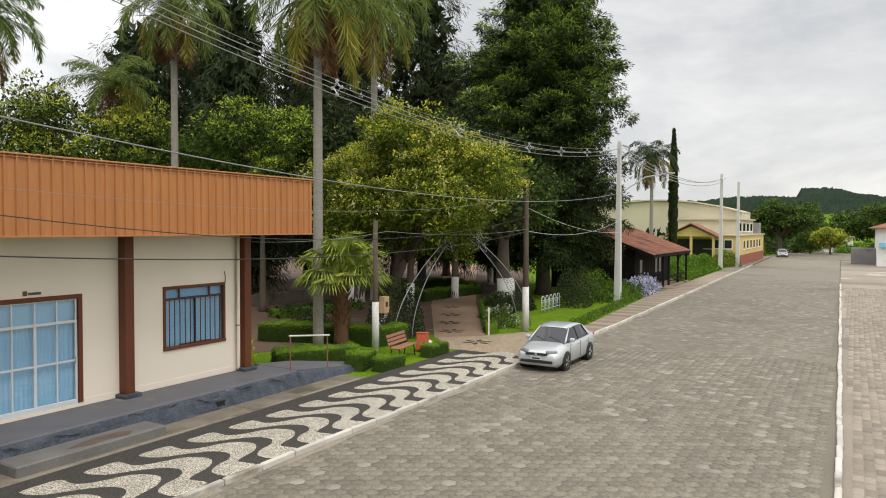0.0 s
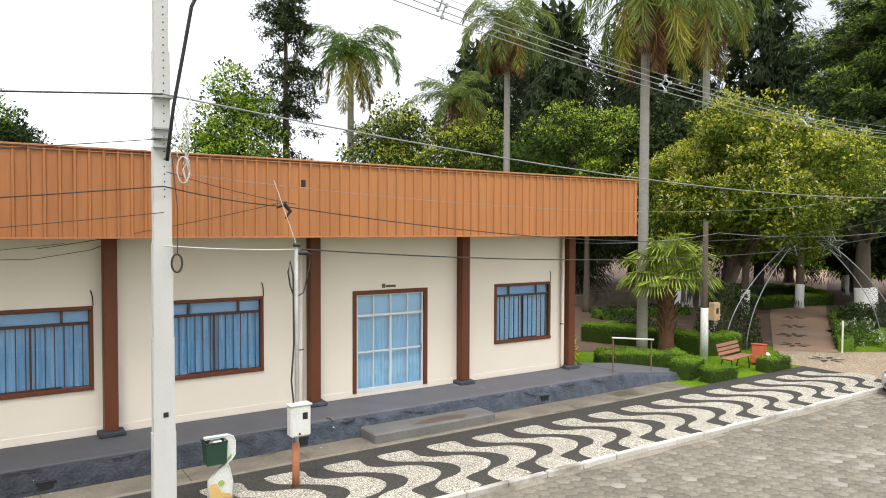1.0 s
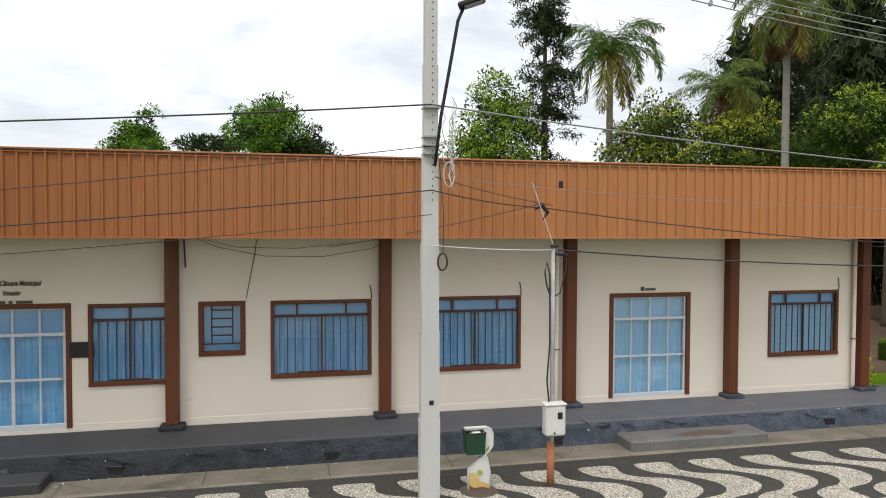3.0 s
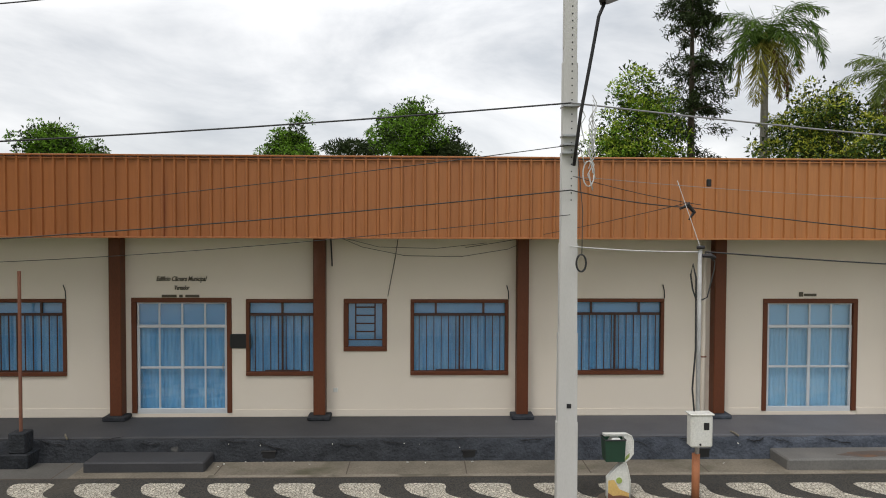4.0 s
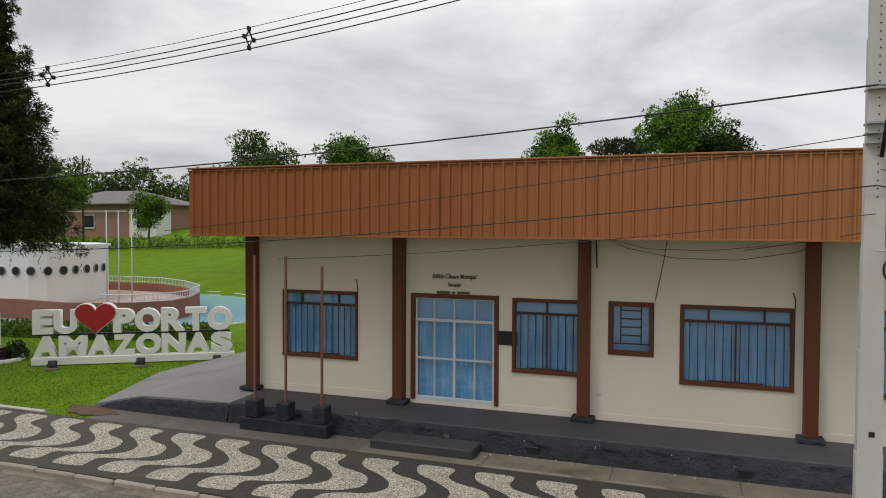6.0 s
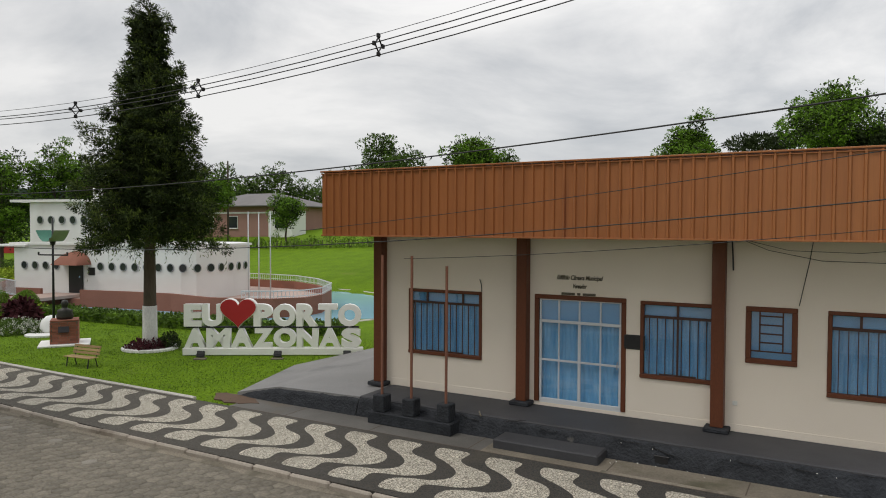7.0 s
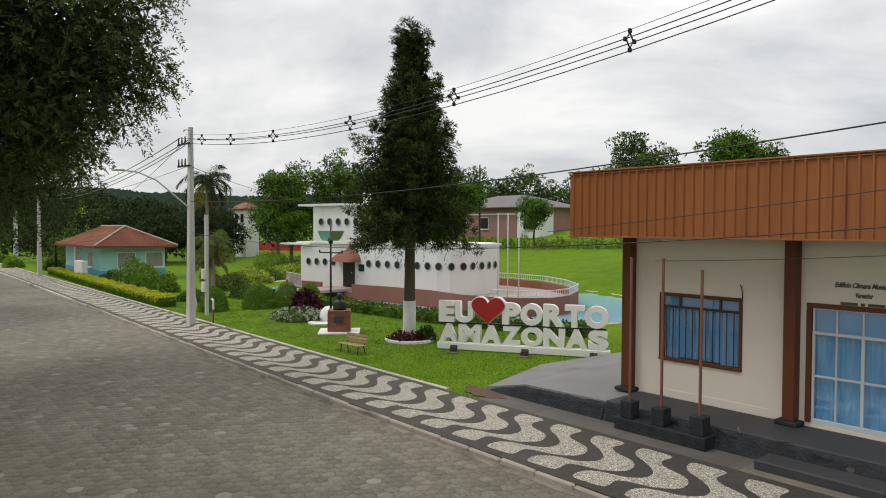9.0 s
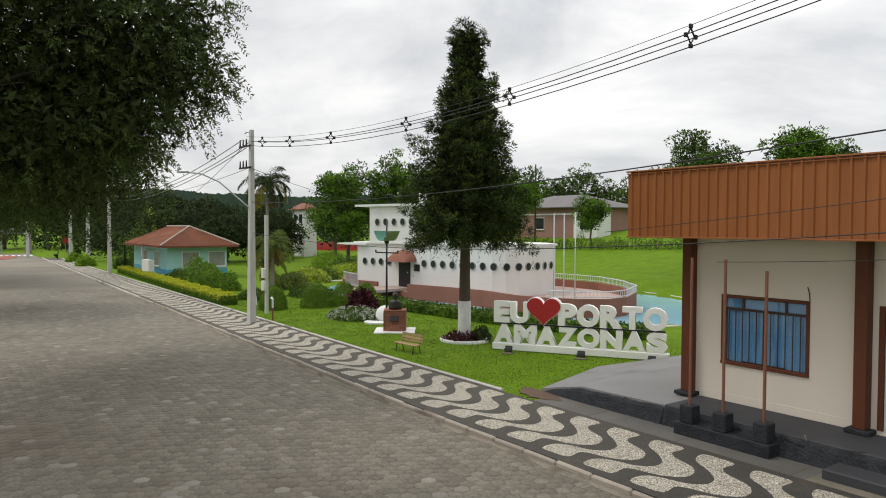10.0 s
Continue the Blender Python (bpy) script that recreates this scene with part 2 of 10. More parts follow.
M["bark"] = stuff_of("grey_brown_bark", (0.10, 0.075, 0.055), (0.065, 0.05, 0.04), 0.95, 4, 20, 0.8, stretch_z=0.3, depth=0.03)
M["darkbark"] = stuff_of("dark_wet_bark", (0.035, 0.028, 0.022), (0.022, 0.018, 0.015), 0.95, 4, 20, 0.8, stretch_z=0.3, depth=0.03)
M["palmbark"] = stuff_of("pale_palm_trunk", (0.27, 0.25, 0.22), (0.19, 0.175, 0.15), 0.9, 3, 14, 0.6, stretch_z=2.5, depth=0.02)
M["fanbark"] = stuff_of("red_brown_fibrous_trunk", (0.15, 0.07, 0.04), (0.10, 0.05, 0.03), 0.95, 5, 18, 0.9, depth=0.03)
M["limewash"] = stuff_of("limewashed_bark", (0.66, 0.65, 0.62), (0.52, 0.50, 0.47), 0.9, 4, 25, 0.6, stretch_z=0.4, depth=0.02)
M["plank"] = stuff_of("weathered_bench_wood", (0.38, 0.25, 0.12), (0.28, 0.18, 0.09), 0.7, 3, 30, 0.3, obj=0.15)
M["plankred"] = stuff_of("red_brown_bench_wood", (0.33, 0.15, 0.09), (0.25, 0.11, 0.07), 0.7, 3, 30, 0.3, obj=0.12)
M["iron"] = stuff_of("black_iron", (0.02, 0.02, 0.022), None, 0.5, 4, 30, 0.1, metal=0.3)
M["rust"] = stuff_of("rusty_pipe", (0.24, 0.10, 0.06), (0.17, 0.07, 0.045), 0.75, 4, 40, 0.2, stretch_z=0.4)
M["orange"] = stuff_of("orange_pipe", (0.42, 0.16, 0.07), (0.34, 0.13, 0.06), 0.7, 4, 40, 0.1)
M["rooftile"] = stuff_of("clay_roof_tile", (0.25, 0.10, 0.058), (0.12, 0.052, 0.038), 0.85, 0.7, 8, 0.5, obj=0.0, stain=(0.08, 0.05, 0.04), stain_at=0.56, island=0.2)
M["darkwood"] = stuff_of("black_stained_timber", (0.014, 0.012, 0.011), (0.022, 0.018, 0.016), 0.85, 3, 30, 0.3, spec=0.15)
M["turq"] = stuff_of("pale_turquoise_paint", (0.36, 0.62, 0.62), (0.31, 0.56, 0.57), 0.8, 0.8, 40, 0.1, fine_mix=0.06)
M["turqblue"] = stuff_of("turquoise_plinth_paint", (0.10, 0.38, 0.55), None, 0.8, 0.8, 40, 0.1, fine_mix=0.06)
M["yellow"] = stuff_of("yellow_wall_paint", (0.62, 0.47, 0.17), (0.56, 0.42, 0.15), 0.85, 0.5, 40, 0.1, fine_mix=0.06)
M["hallcream"] = stuff_of("cream_hall_wall", (0.56, 0.51, 0.37), (0.46, 0.42, 0.31), 0.85, 0.3, 40, 0.1, fine_mix=0.1, stain=(0.34, 0.31, 0.25), stain_at=0.58, stretch_z=0.35)
M["brickred"] = stuff_of("brick_red_plinth", (0.30, 0.09, 0.055), None, 0.85, 0.8, 20, 0.2)
M["pinkwall"] = stuff_of("dull_pink_wall", (0.36, 0.20, 0.17), (0.31, 0.17, 0.14), 0.85, 0.5, 40, 0.1, fine_mix=0.06)
M["greyroof"] = stuff_of("grey_sheet_roof", (0.17, 0.16, 0.155), None, 0.8, 0.6, 15, 0.2)
M["redwall"] = stuff_of("bright_red_wall", (0.45, 0.03, 0.03), None, 0.8, 0.6, 15, 0.1)
M["carpaint"] = stuff_of("silver_car_paint", (0.53, 0.545, 0.56), (0.51, 0.525, 0.54), 0.22, 3, 200, 0, metal=0.35, fine_mix=0.03)
M["carglass"] = stuff_of("dark_car_glass", (0.03, 0.035, 0.04), None, 0.05, 2, 20, 0, spec=0.5)
M["tyre"] = stuff_of("tyre_rubber", (0.02, 0.02, 0.02), None, 0.85, 6, 60, 0.2)
M["chrome"] = stuff_of("bright_metal", (0.65, 0.66, 0.67), None, 0.2, 4, 40, 0, metal=1.0)
M["lampglass"] = stuff_of("clear_lamp_lens", (0.20, 0.205, 0.21), None, 0.08, 4, 40, 0)
M["blackplastic"] = stuff_of("black_plastic", (0.018, 0.018, 0.02), None, 0.5, 4, 60, 0.05)
M["greenbin"] = stuff_of("dark_green_plastic", (0.012, 0.055, 0.03), (0.01, 0.04, 0.022), 0.5, 4, 60, 0.05)
M["binwhite"] = stuff_of("stained_white_plastic", (0.68, 0.68, 0.64), (0.62, 0.60, 0.54), 0.5, 3, 40, 0.05)
M["binyellow"] = stuff_of("yellow_stained_plastic", (0.66, 0.46, 0.16), (0.60, 0.33, 0.09), 0.6, 4, 40, 0.05)
M["lime"] = stuff_of("lime_green_mark", (0.32, 0.42, 0.10), None, 0.6, 4, 40, 0)
M["bronze"] = stuff_of("dark_bronze", (0.05, 0.048, 0.045), (0.08, 0.078, 0.07), 0.5, 8, 40, 0.2, metal=0.6)
M["clay"] = stuff_of("pedestal_brick", (0.33, 0.125, 0.08), (0.25, 0.09, 0.06), 0.85, 4, 30, 0.3, obj=0.2)
M["lampgreen"] = stuff_of("green_lamp_shade", (0.03, 0.19, 0.12), None, 0.5, 4, 40, 0)
M["letterink"] = stuff_of("tarnished_letter_metal", (0.10, 0.085, 0.06), None, 0.5, 4, 40, 0, metal=0.4)
M["red_tub"] = stuff_of("orange_red_bin", (0.48, 0.10, 0.04), (0.40, 0.08, 0.035), 0.6, 3, 30, 0.05)
M["cardbox"] = stuff_of("pale_timber_box", (0.45, 0.30, 0.16), None, 0.8, 6, 40, 0.1)


def foliage(name, a, b, island=0.45, leaf=0.25):
    return stuff_of(name, a, b, 0.7, 0.8, 5, 0, island=island, leaf=leaf, fine_mix=0.2, spec=0.1)


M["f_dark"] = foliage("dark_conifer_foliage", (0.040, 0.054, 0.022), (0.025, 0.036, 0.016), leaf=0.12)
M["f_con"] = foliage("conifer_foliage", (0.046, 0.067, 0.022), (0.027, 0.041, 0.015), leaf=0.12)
M["f_contip"] = foliage("pale_conifer_tips", (0.122, 0.165, 0.037), (0.066, 0.094, 0.024), leaf=0.2)
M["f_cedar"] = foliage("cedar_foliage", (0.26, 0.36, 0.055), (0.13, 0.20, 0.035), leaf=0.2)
M["f_yel"] = foliage("yellow_green_foliage", (0.42, 0.44, 0.055), (0.27, 0.31, 0.04))
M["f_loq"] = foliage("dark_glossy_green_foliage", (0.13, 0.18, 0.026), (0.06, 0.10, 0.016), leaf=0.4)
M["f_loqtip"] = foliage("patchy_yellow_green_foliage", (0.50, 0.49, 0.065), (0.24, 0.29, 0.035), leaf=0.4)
M["f_leaf"] = foliage("fresh_green_foliage", (0.125, 0.235, 0.022), (0.075, 0.15, 0.017))
M["f_mid"] = foliage("mid_green_foliage", (0.09, 0.15, 0.028), (0.062, 0.108, 0.022))
M["f_bright"] = foliage("bright_green_foliage", (0.34, 0.42, 0.045), (0.19, 0.28, 0.034))
M["f_palm"] = foliage("palm_frond_green", (0.155, 0.20, 0.05), (0.095, 0.13, 0.036))
M["f_palmy"] = foliage("yellowing_palm_frond", (0.24, 0.22, 0.04), (0.18, 0.175, 0.035))
M["f_palmdead"] = foliage("dry_palm_frond", (0.20, 0.11, 0.055), (0.15, 0.08, 0.045))
M["f_fan"] = foliage("fan_palm_green", (0.27, 0.33, 0.06), (0.15, 0.21, 0.036))
M["f_hedge"] = foliage("clipped_hedge_green", (0.20, 0.33, 0.028), (0.12, 0.225, 0.02), 0.35, 0.15)
# dark green for hedge sides and cores, their shade put into the colour
M["f_hedgeshade"] = foliage("shaded_hedge_green", (0.06, 0.105, 0.018), (0.038, 0.066, 0.014), 0.4, 0.1)
M["f_hedgey"] = foliage("yellow_green_hedge", (0.50, 0.52, 0.035), (0.37, 0.42, 0.03), 0.3, 0.1)
M["f_clip"] = foliage("dark_clipped_shrub_green", (0.125, 0.22, 0.022), (0.085, 0.155, 0.018), 0.35, 0.1)
M["blind"] = stuff_of("pale_curtain_behind_glass", (0.30, 0.31, 0.29), (0.20, 0.21, 0.20), 0.25, 3, 20, 0.02, stretch_z=0.2)
M["oldtile"] = stuff_of("weathered_dark_roof_tile", (0.25, 0.085, 0.04), (0.10, 0.04, 0.028), 0.85, 0.5, 14, 0.3, obj=0.2, island=0.25, fine_mix=0.3, stain=(0.27, 0.20, 0.15), stain_at=0.63)
M["gutter"] = stuff_of("pale_gutter_dust", (0.27, 0.235, 0.185), (0.19, 0.165, 0.125), 0.95, 2.5, 30, 0.5, fine_mix=0.45, stain=(0.13, 0.115, 0.085), stain_at=0.52)
M["f_blossom"] = foliage("cream_blossom", (0.56, 0.54, 0.27), (0.46, 0.44, 0.2))
M["f_hyd"] = foliage("blue_white_hydrangea_petal", (0.42, 0.43, 0.60), (0.66, 0.64, 0.70))
M["f_white"] = foliage("white_petal", (0.60, 0.60, 0.55), (0.45, 0.47, 0.38))
M["f_burg"] = foliage("burgundy_leaf", (0.075, 0.022, 0.028), (0.05, 0.018, 0.02))
M["f_hang"] = foliage("dark_feathery_leaflet", (0.10, 0.142, 0.042), (0.046, 0.068, 0.023), leaf=0.25)
# bluish cast of distance haze put into the forest colour
M["f_hill"] = stuff_of("hazy_hill_forest_green", (0.030, 0.046, 0.031), (0.018, 0.029, 0.021), 0.9, 0.02, 0.4, 0, fine_mix=0.3, spec=0.0)
M["f_far"] = stuff_of("far_wood_green", (0.040, 0.060, 0.025), (0.022, 0.036, 0.018), 0.9, 0.05, 0.6, 0, island=0.4, fine_mix=0.3, spec=0.0)

# ---- mesh helpers ----
class Shape:
    """Gathers boxes, tubes, prisms and quads, and links them as one mesh object."""

    def __init__(self):
        self.v, self.f = [], []

    def add(self, verts, faces):
        k = len(self.v)
        self.v.extend([tuple(p) for p in verts])
        self.f.extend([tuple(i + k for i in f) for f in faces])
        return self

    def box(self, x0, x1, y0, y1, z0, z1, b=0.0, m=None):
        """A box, with chamfered edges if b is given."""
        lo, hi = (x0, y0, z0), (x1, y1, z1)
        if b <= 0:
            p = [(x, y, z) for x in (x0, x1) for y in (y0, y1) for z in (z0, z1)]
            f = [(0, 1, 3, 2), (4, 6, 7, 5), (0, 4, 5, 1), (2, 3, 7, 6), (0, 2, 6, 4), (1, 5, 7, 3)]
        else:
            p, ids = [], {}
            for cx in (0, 1):
                for cy in (0, 1):
                    for cz in (0, 1):
                        for ax in range(3):
                            q = [(lo, hi)[c][i] for i, c in enumerate((cx, cy, cz))]
                            for i, c in enumerate((cx, cy, cz)):
                                if i != ax:
                                    q[i] += b if c == 0 else -b
                            ids[cx, cy, cz, ax] = len(p)
                            p.append(tuple(q))
            f = []
            for ax in range(3):
                u, w = [i for i in range(3) if i != ax]
                for side in (0, 1):
                    ring = []
                    for cu, cw in ((0, 0), (1, 0), (1, 1), (0, 1)):
                        c = [0, 0, 0]
                        c[ax], c[u], c[w] = side, cu, cw
                        ring.append(ids[(*c, ax)])
                    f.append(tuple(ring))
                for cu in (0, 1):
                    for cw in (0, 1):
                        a, d = [0, 0, 0], [0, 0, 0]
                        a[ax], d[ax] = 0, 1
                        a[u] = d[u] = cu
                        a[w] = d[w] = cw
                        f.append((ids[(*a, u)], ids[(*d, u)], ids[(*d, w)], ids[(*a, w)]))
            for cx in (0, 1):
                for cy in (0, 1):
                    for cz in (0, 1):
                        f.append(tuple(ids[cx, cy, cz, ax] for ax in range(3)))
        if m is not None:
            p = [m @ Vector(q) for q in p]
        return self.add(p, f)

    def tube(self, path, radii, n=8, cap=True):
        """A tube along a path of points; radii: one or one a point."""
        path = [Vector(q) for q in path]
        if isinstance(radii, (int, float)):
            radii = [radii] * len(path)
        verts, faces = [], []
        ref = None
        for i, q in enumerate(path):
            d = (path[min(i + 1, len(path) - 1)] - path[max(i - 1, 0)]).normalized()
            if ref is None:
                ref = d.orthogonal().normalized()
            ref = (ref - d * ref.dot(d)).normalized()
            s = d.cross(ref)
            for j in range(n):
                a = 2 * math.pi * j / n
                verts.append(q + (ref * math.cos(a) + s * math.sin(a)) * radii[i])
        for i in range(len(path) - 1):
            for j in range(n):
                k = (j + 1) % n
                faces.append((i * n + j, i * n + k, (i + 1) * n + k, (i + 1) * n + j))
        if cap:
            faces.append(tuple(range(n))[::-1])
            faces.append(tuple((len(path) - 1) * n + j for j in range(n)))
        return self.add(verts, faces)

    def prism(self, poly, z0, z1, m=None):
        n = len(poly)
        zt = z1 if callable(z1) else (lambda x, y: z1)
        p = [(x, y, z0) for x, y in poly] + [(x, y, zt(x, y)) for x, y in poly]
        f = [tuple(range(n))[::-1], tuple(range(n, 2 * n))] + [(i, (i + 1) % n, n + (i + 1) % n, n + i) for i in range(n)]
        if m is not None:
            p = [m @ Vector(q) for q in p]
        return self.add(p, f)

    def lathe(self, profile, centre, n=16, arc=2 * math.pi, start=0.0):
        c = Vector(centre)
        full = arc > 6.28
        cols = n if full else n + 1
        verts = [c + Vector((r * math.cos(start + arc * j / n), r * math.sin(start + arc * j / n), z)) for r, z in profile for j in range(cols)]
        faces = [(i * cols + j, i * cols + (j + 1) % cols, (i + 1) * cols + (j + 1) % cols, (i + 1) * cols + j)
                 for i in range(len(profile) - 1) for j in range(n)]
        return self.add(verts, faces)

    def mesh(self, name, mat, smooth=False):
        me = bpy.data.meshes.new(name)
        me.from_pydata(self.v, [], self.f)
        me.materials.append(mat)
        bm = bmesh.new()
        bm.from_mesh(me)
        bmesh.ops.recalc_face_normals(bm, faces=bm.faces)
        bm.to_mesh(me)
        bm.free()
        if smooth:
            me.shade_smooth()
        return me


def thing(name, label, category, group="", kind="", at=(0, 0, 0)):
    """An Empty at the base of a thing; its parts are its children, in world metres less this place."""
    ob = new(name)
    ob.empty_display_size = 0.1
    ob.location = at
    return tagged(ob, label, category, group, kind)


def part(name, shape, mat, parent, label="", smooth=False):
    """Links a Shape (or a mesh) as one mesh object under a thing or a part. Coordinates are the thing's own."""
    ob = new(name, shape.mesh(name, mat, smooth) if isinstance(shape, Shape) else shape)
    ob.parent = parent
    return tagged(ob, label)


def solo(name, shape, mat, label, category, group="", kind="", smooth=False):
    """A thing of one mesh, in world metres."""
    ob = new(name, shape.mesh(name, mat, smooth) if isinstance(shape, Shape) else shape)
    return tagged(ob, label, category, group, kind)


def array_mesh(name, verts, faces, mat, smooth=False):
    """A mesh from numpy arrays: verts (n, 3), faces (m, k)."""
    verts, faces = np.asarray(verts, np.float32), np.asarray(faces, np.int32)
    me = bpy.data.meshes.new(name)
    me.vertices.add(len(verts))
    me.vertices.foreach_set("co", verts.ravel())
    k = faces.shape[1]
    me.loops.add(faces.size)
    me.loops.foreach_set("vertex_index", faces.ravel())
    me.polygons.add(len(faces))
    me.polygons.foreach_set("loop_start", np.arange(0, faces.size, k, dtype=np.int32))
    me.update(calc_edges=True)
    me.materials.append(mat)
    if smooth:
        me.shade_smooth()
    return me


rng = np.random.default_rng(7)


def unit(a):
    return a / (np.linalg.norm(a, axis=-1, keepdims=True) + 1e-9)


def leaf_mesh(name, places, along, size, wide, mat, cup=0.25, face=None, broad=False):
    """Leaves: each at a place, pointing along its own way, size long and wide broad (arrays or numbers). broad: folded rhombs, else darts."""
    n = len(places)
    along = unit(along)
    side = unit(np.cross(along, rng.normal(size=(n, 3)) if face is None else unit(face) + rng.normal(size=(n, 3)) * 0.35))
    up = np.cross(side, along)
    size, wide = np.broadcast_to(size, n)[:, None], np.broadcast_to(wide, n)[:, None]
    mid = places + along * size * 0.5
    if broad:
        v = np.stack([places, mid + side * wide * 0.5 + up * wide * cup, places + along * size, mid - side * wide * 0.5 + up * wide * cup], 1)
    else:
        v = np.stack([places - side * wide * 0.4, mid + side * wide * 0.7 + up * wide * cup, places + along * size], 1)
    k = v.shape[1]
    return array_mesh(name, v.reshape(-1, 3), np.arange(k * n).reshape(n, k), mat)


def clump_points(blobs, count, shell=0.55, rough=0.25):
    """Points in the outer shell of lumpy ellipsoids (x, y, z, rx, ry, rz), and the ways out of them."""
    w = np.array([(b[3] * b[4] * b[5]) ** 0.67 for b in blobs])
    out_p, out_d = [], []
    for b, c in zip(blobs, (w / w.sum() * count).astype(int)):
        d = unit(rng.normal(size=(c, 3)))
        k = rng.integers(0, 99)
        lump = 1 + rough * (np.sin(d[:, 0] * 5.1 + k) * np.sin(d[:, 1] * 4.7 + k * 2) + np.sin(d[:, 2] * 6.3 + k * 3) * 0.6)
        r = (1 - shell * rng.random(c) ** 1.6) * lump
        out_p.append(np.array(b[:3]) + d * r[:, None] * np.array(b[3:6]))
        out_d.append(d)
    return np.concatenate(out_p), np.concatenate(out_d)


def leaf_clumps(blobs, count, tuft, per):
    """Tufts of leaves on lumpy limbs: tuft centres on the shell, leaves on each tuft's upper and outer side. Places, ways, facings, tuft centres."""
    k = max(8, count // per)
    c, d = clump_points(blobs, k, 0.45, 0.22)
    m = len(c)
    w = unit(rng.normal(size=(m, per, 3)) + d[:, None, :] * 0.55 + np.array([0, 0, 0.55]))
    r = tuft * rng.uniform(0.5, 1.4, (m, 1, 1)) * (1 - 0.45 * rng.random((m, per, 1)) ** 2)
    p = c[:, None, :] + w * r * np.array([1.15, 1.15, 0.75])
    f = w * 0.8 + np.array([0, 0, 0.5])
    return p.reshape(-1, 3), (w + rng.normal(size=w.shape) * 0.7).reshape(-1, 3), f.reshape(-1, 3), c + d * tuft * 0.6


def lumps(centre, radius, n, spread, flat=0.8, seed=0):
    """Blobs scattered round a centre: the limbs' clumps of one crown."""
    r = np.random.default_rng(seed)
    rad = np.array(radius if hasattr(radius, "__len__") else (radius,) * 3)
    blobs = []
    for i in range(n):
        d = unit(r.normal(size=3))
        q = np.array(centre) + d * rad * (spread * r.uniform(0.55, 1.0))
        s = r.uniform(0.32, 0.52) * rad.mean()
        blobs.append((*q, s * 1.15, s * 1.15, s * flat))
    return blobs


def limbs(shape, base, fork, blobs, r0, seed=0, n=9):
    """A tapered trunk from base to fork, and limbs from there to the clumps."""
    r = random.Random(seed)
    b, f = Vector(base), Vector(fork)
    mid = b.lerp(f, 0.5) + Vector((r.uniform(-1, 1), r.uniform(-1, 1), 0)) * r0 * 0.8
    shape.tube([b - Vector((0, 0, 0.05)), b + Vector((0, 0, 0.35)), mid, f], [r0 * 1.4, r0 * 1.05, r0 * 0.85, r0 * 0.6], n)
    for q in blobs:
        e = Vector(q[:3])
        k = f.lerp(e, 0.5) + Vector((r.uniform(-1, 1), r.uniform(-1, 1), r.uniform(0, 0.8))) * (e - f).length * 0.12
        shape.tube([f - Vector((0, 0, 0.2)), k, e], [r0 * 0.42, r0 * 0.24, r0 * 0.06], 6)
    return shape


def broadleaf(name, label, base, fork, blobs, count, size, mat, r0=0.18, seed=0, droop=0.15, extra=None, group="park trees", lime=None, wide=0.5, tuft=0.5, per=42, inner=None, top_leaf=None):
    """A broadleaved tree: trunk with limbs, and a crown of many small leaves with gaps."""
    global rng
    rng = np.random.default_rng(seed + 11)
    t = thing(name, label, "tree", group)
    part("trunk", limbs(Shape(), base, fork, blobs, r0, seed), M["bark"], t, smooth=True)
    if lime:
        b = Vector(base)
        d = (Vector(fork) - b).normalized()
        part("limewash", Shape().tube([b, b + d * 0.35, b + d * lime], [r0 * 1.45, r0 * 1.12, r0 * 1.06], 10), M["limewash"], t, "whitewashed lower trunk", True)
    p, way, f, heads = leaf_clumps(blobs, int(count * 0.85), tuft, per)
    n = len(p)
    # upward leaves get the paler material: light from above put into colour
    fresh = (f[:, 2] > 0.68) & (rng.random(n) < 0.8) if top_leaf else np.zeros(n, bool)
    for nm, sel, mt in (("crown", ~fresh, mat), ("fresh_growth", fresh, top_leaf)):
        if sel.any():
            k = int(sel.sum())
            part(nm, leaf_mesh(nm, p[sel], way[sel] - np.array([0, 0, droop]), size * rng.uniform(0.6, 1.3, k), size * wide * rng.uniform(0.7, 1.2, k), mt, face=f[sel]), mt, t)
    # inner leaves take a darker green: shade inside the crown put into colour
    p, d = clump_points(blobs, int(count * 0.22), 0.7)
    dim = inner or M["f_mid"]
    part("inner_leaves", leaf_mesh("inner_leaves", p, d + rng.normal(size=p.shape), size * 1.3, size * wide * 1.3, dim), dim, t, "inner leaves of the crown, mostly in a shade-dark green")
    if extra:
        mat2, share, sz = extra
        q = heads[(rng.random(len(heads)) < share) & (heads[:, 2] > np.quantile(heads[:, 2], 0.15))]
        q = np.repeat(q, 9, 0) + rng.normal(size=(len(q) * 9, 3)) * sz * 0.55
        part("blossom", leaf_mesh("blossom", q, rng.normal(size=q.shape) + np.array([0, 0, 0.9]), sz, sz * 0.6, mat2), mat2, t, "cream blossom heads at the tips")
    return t


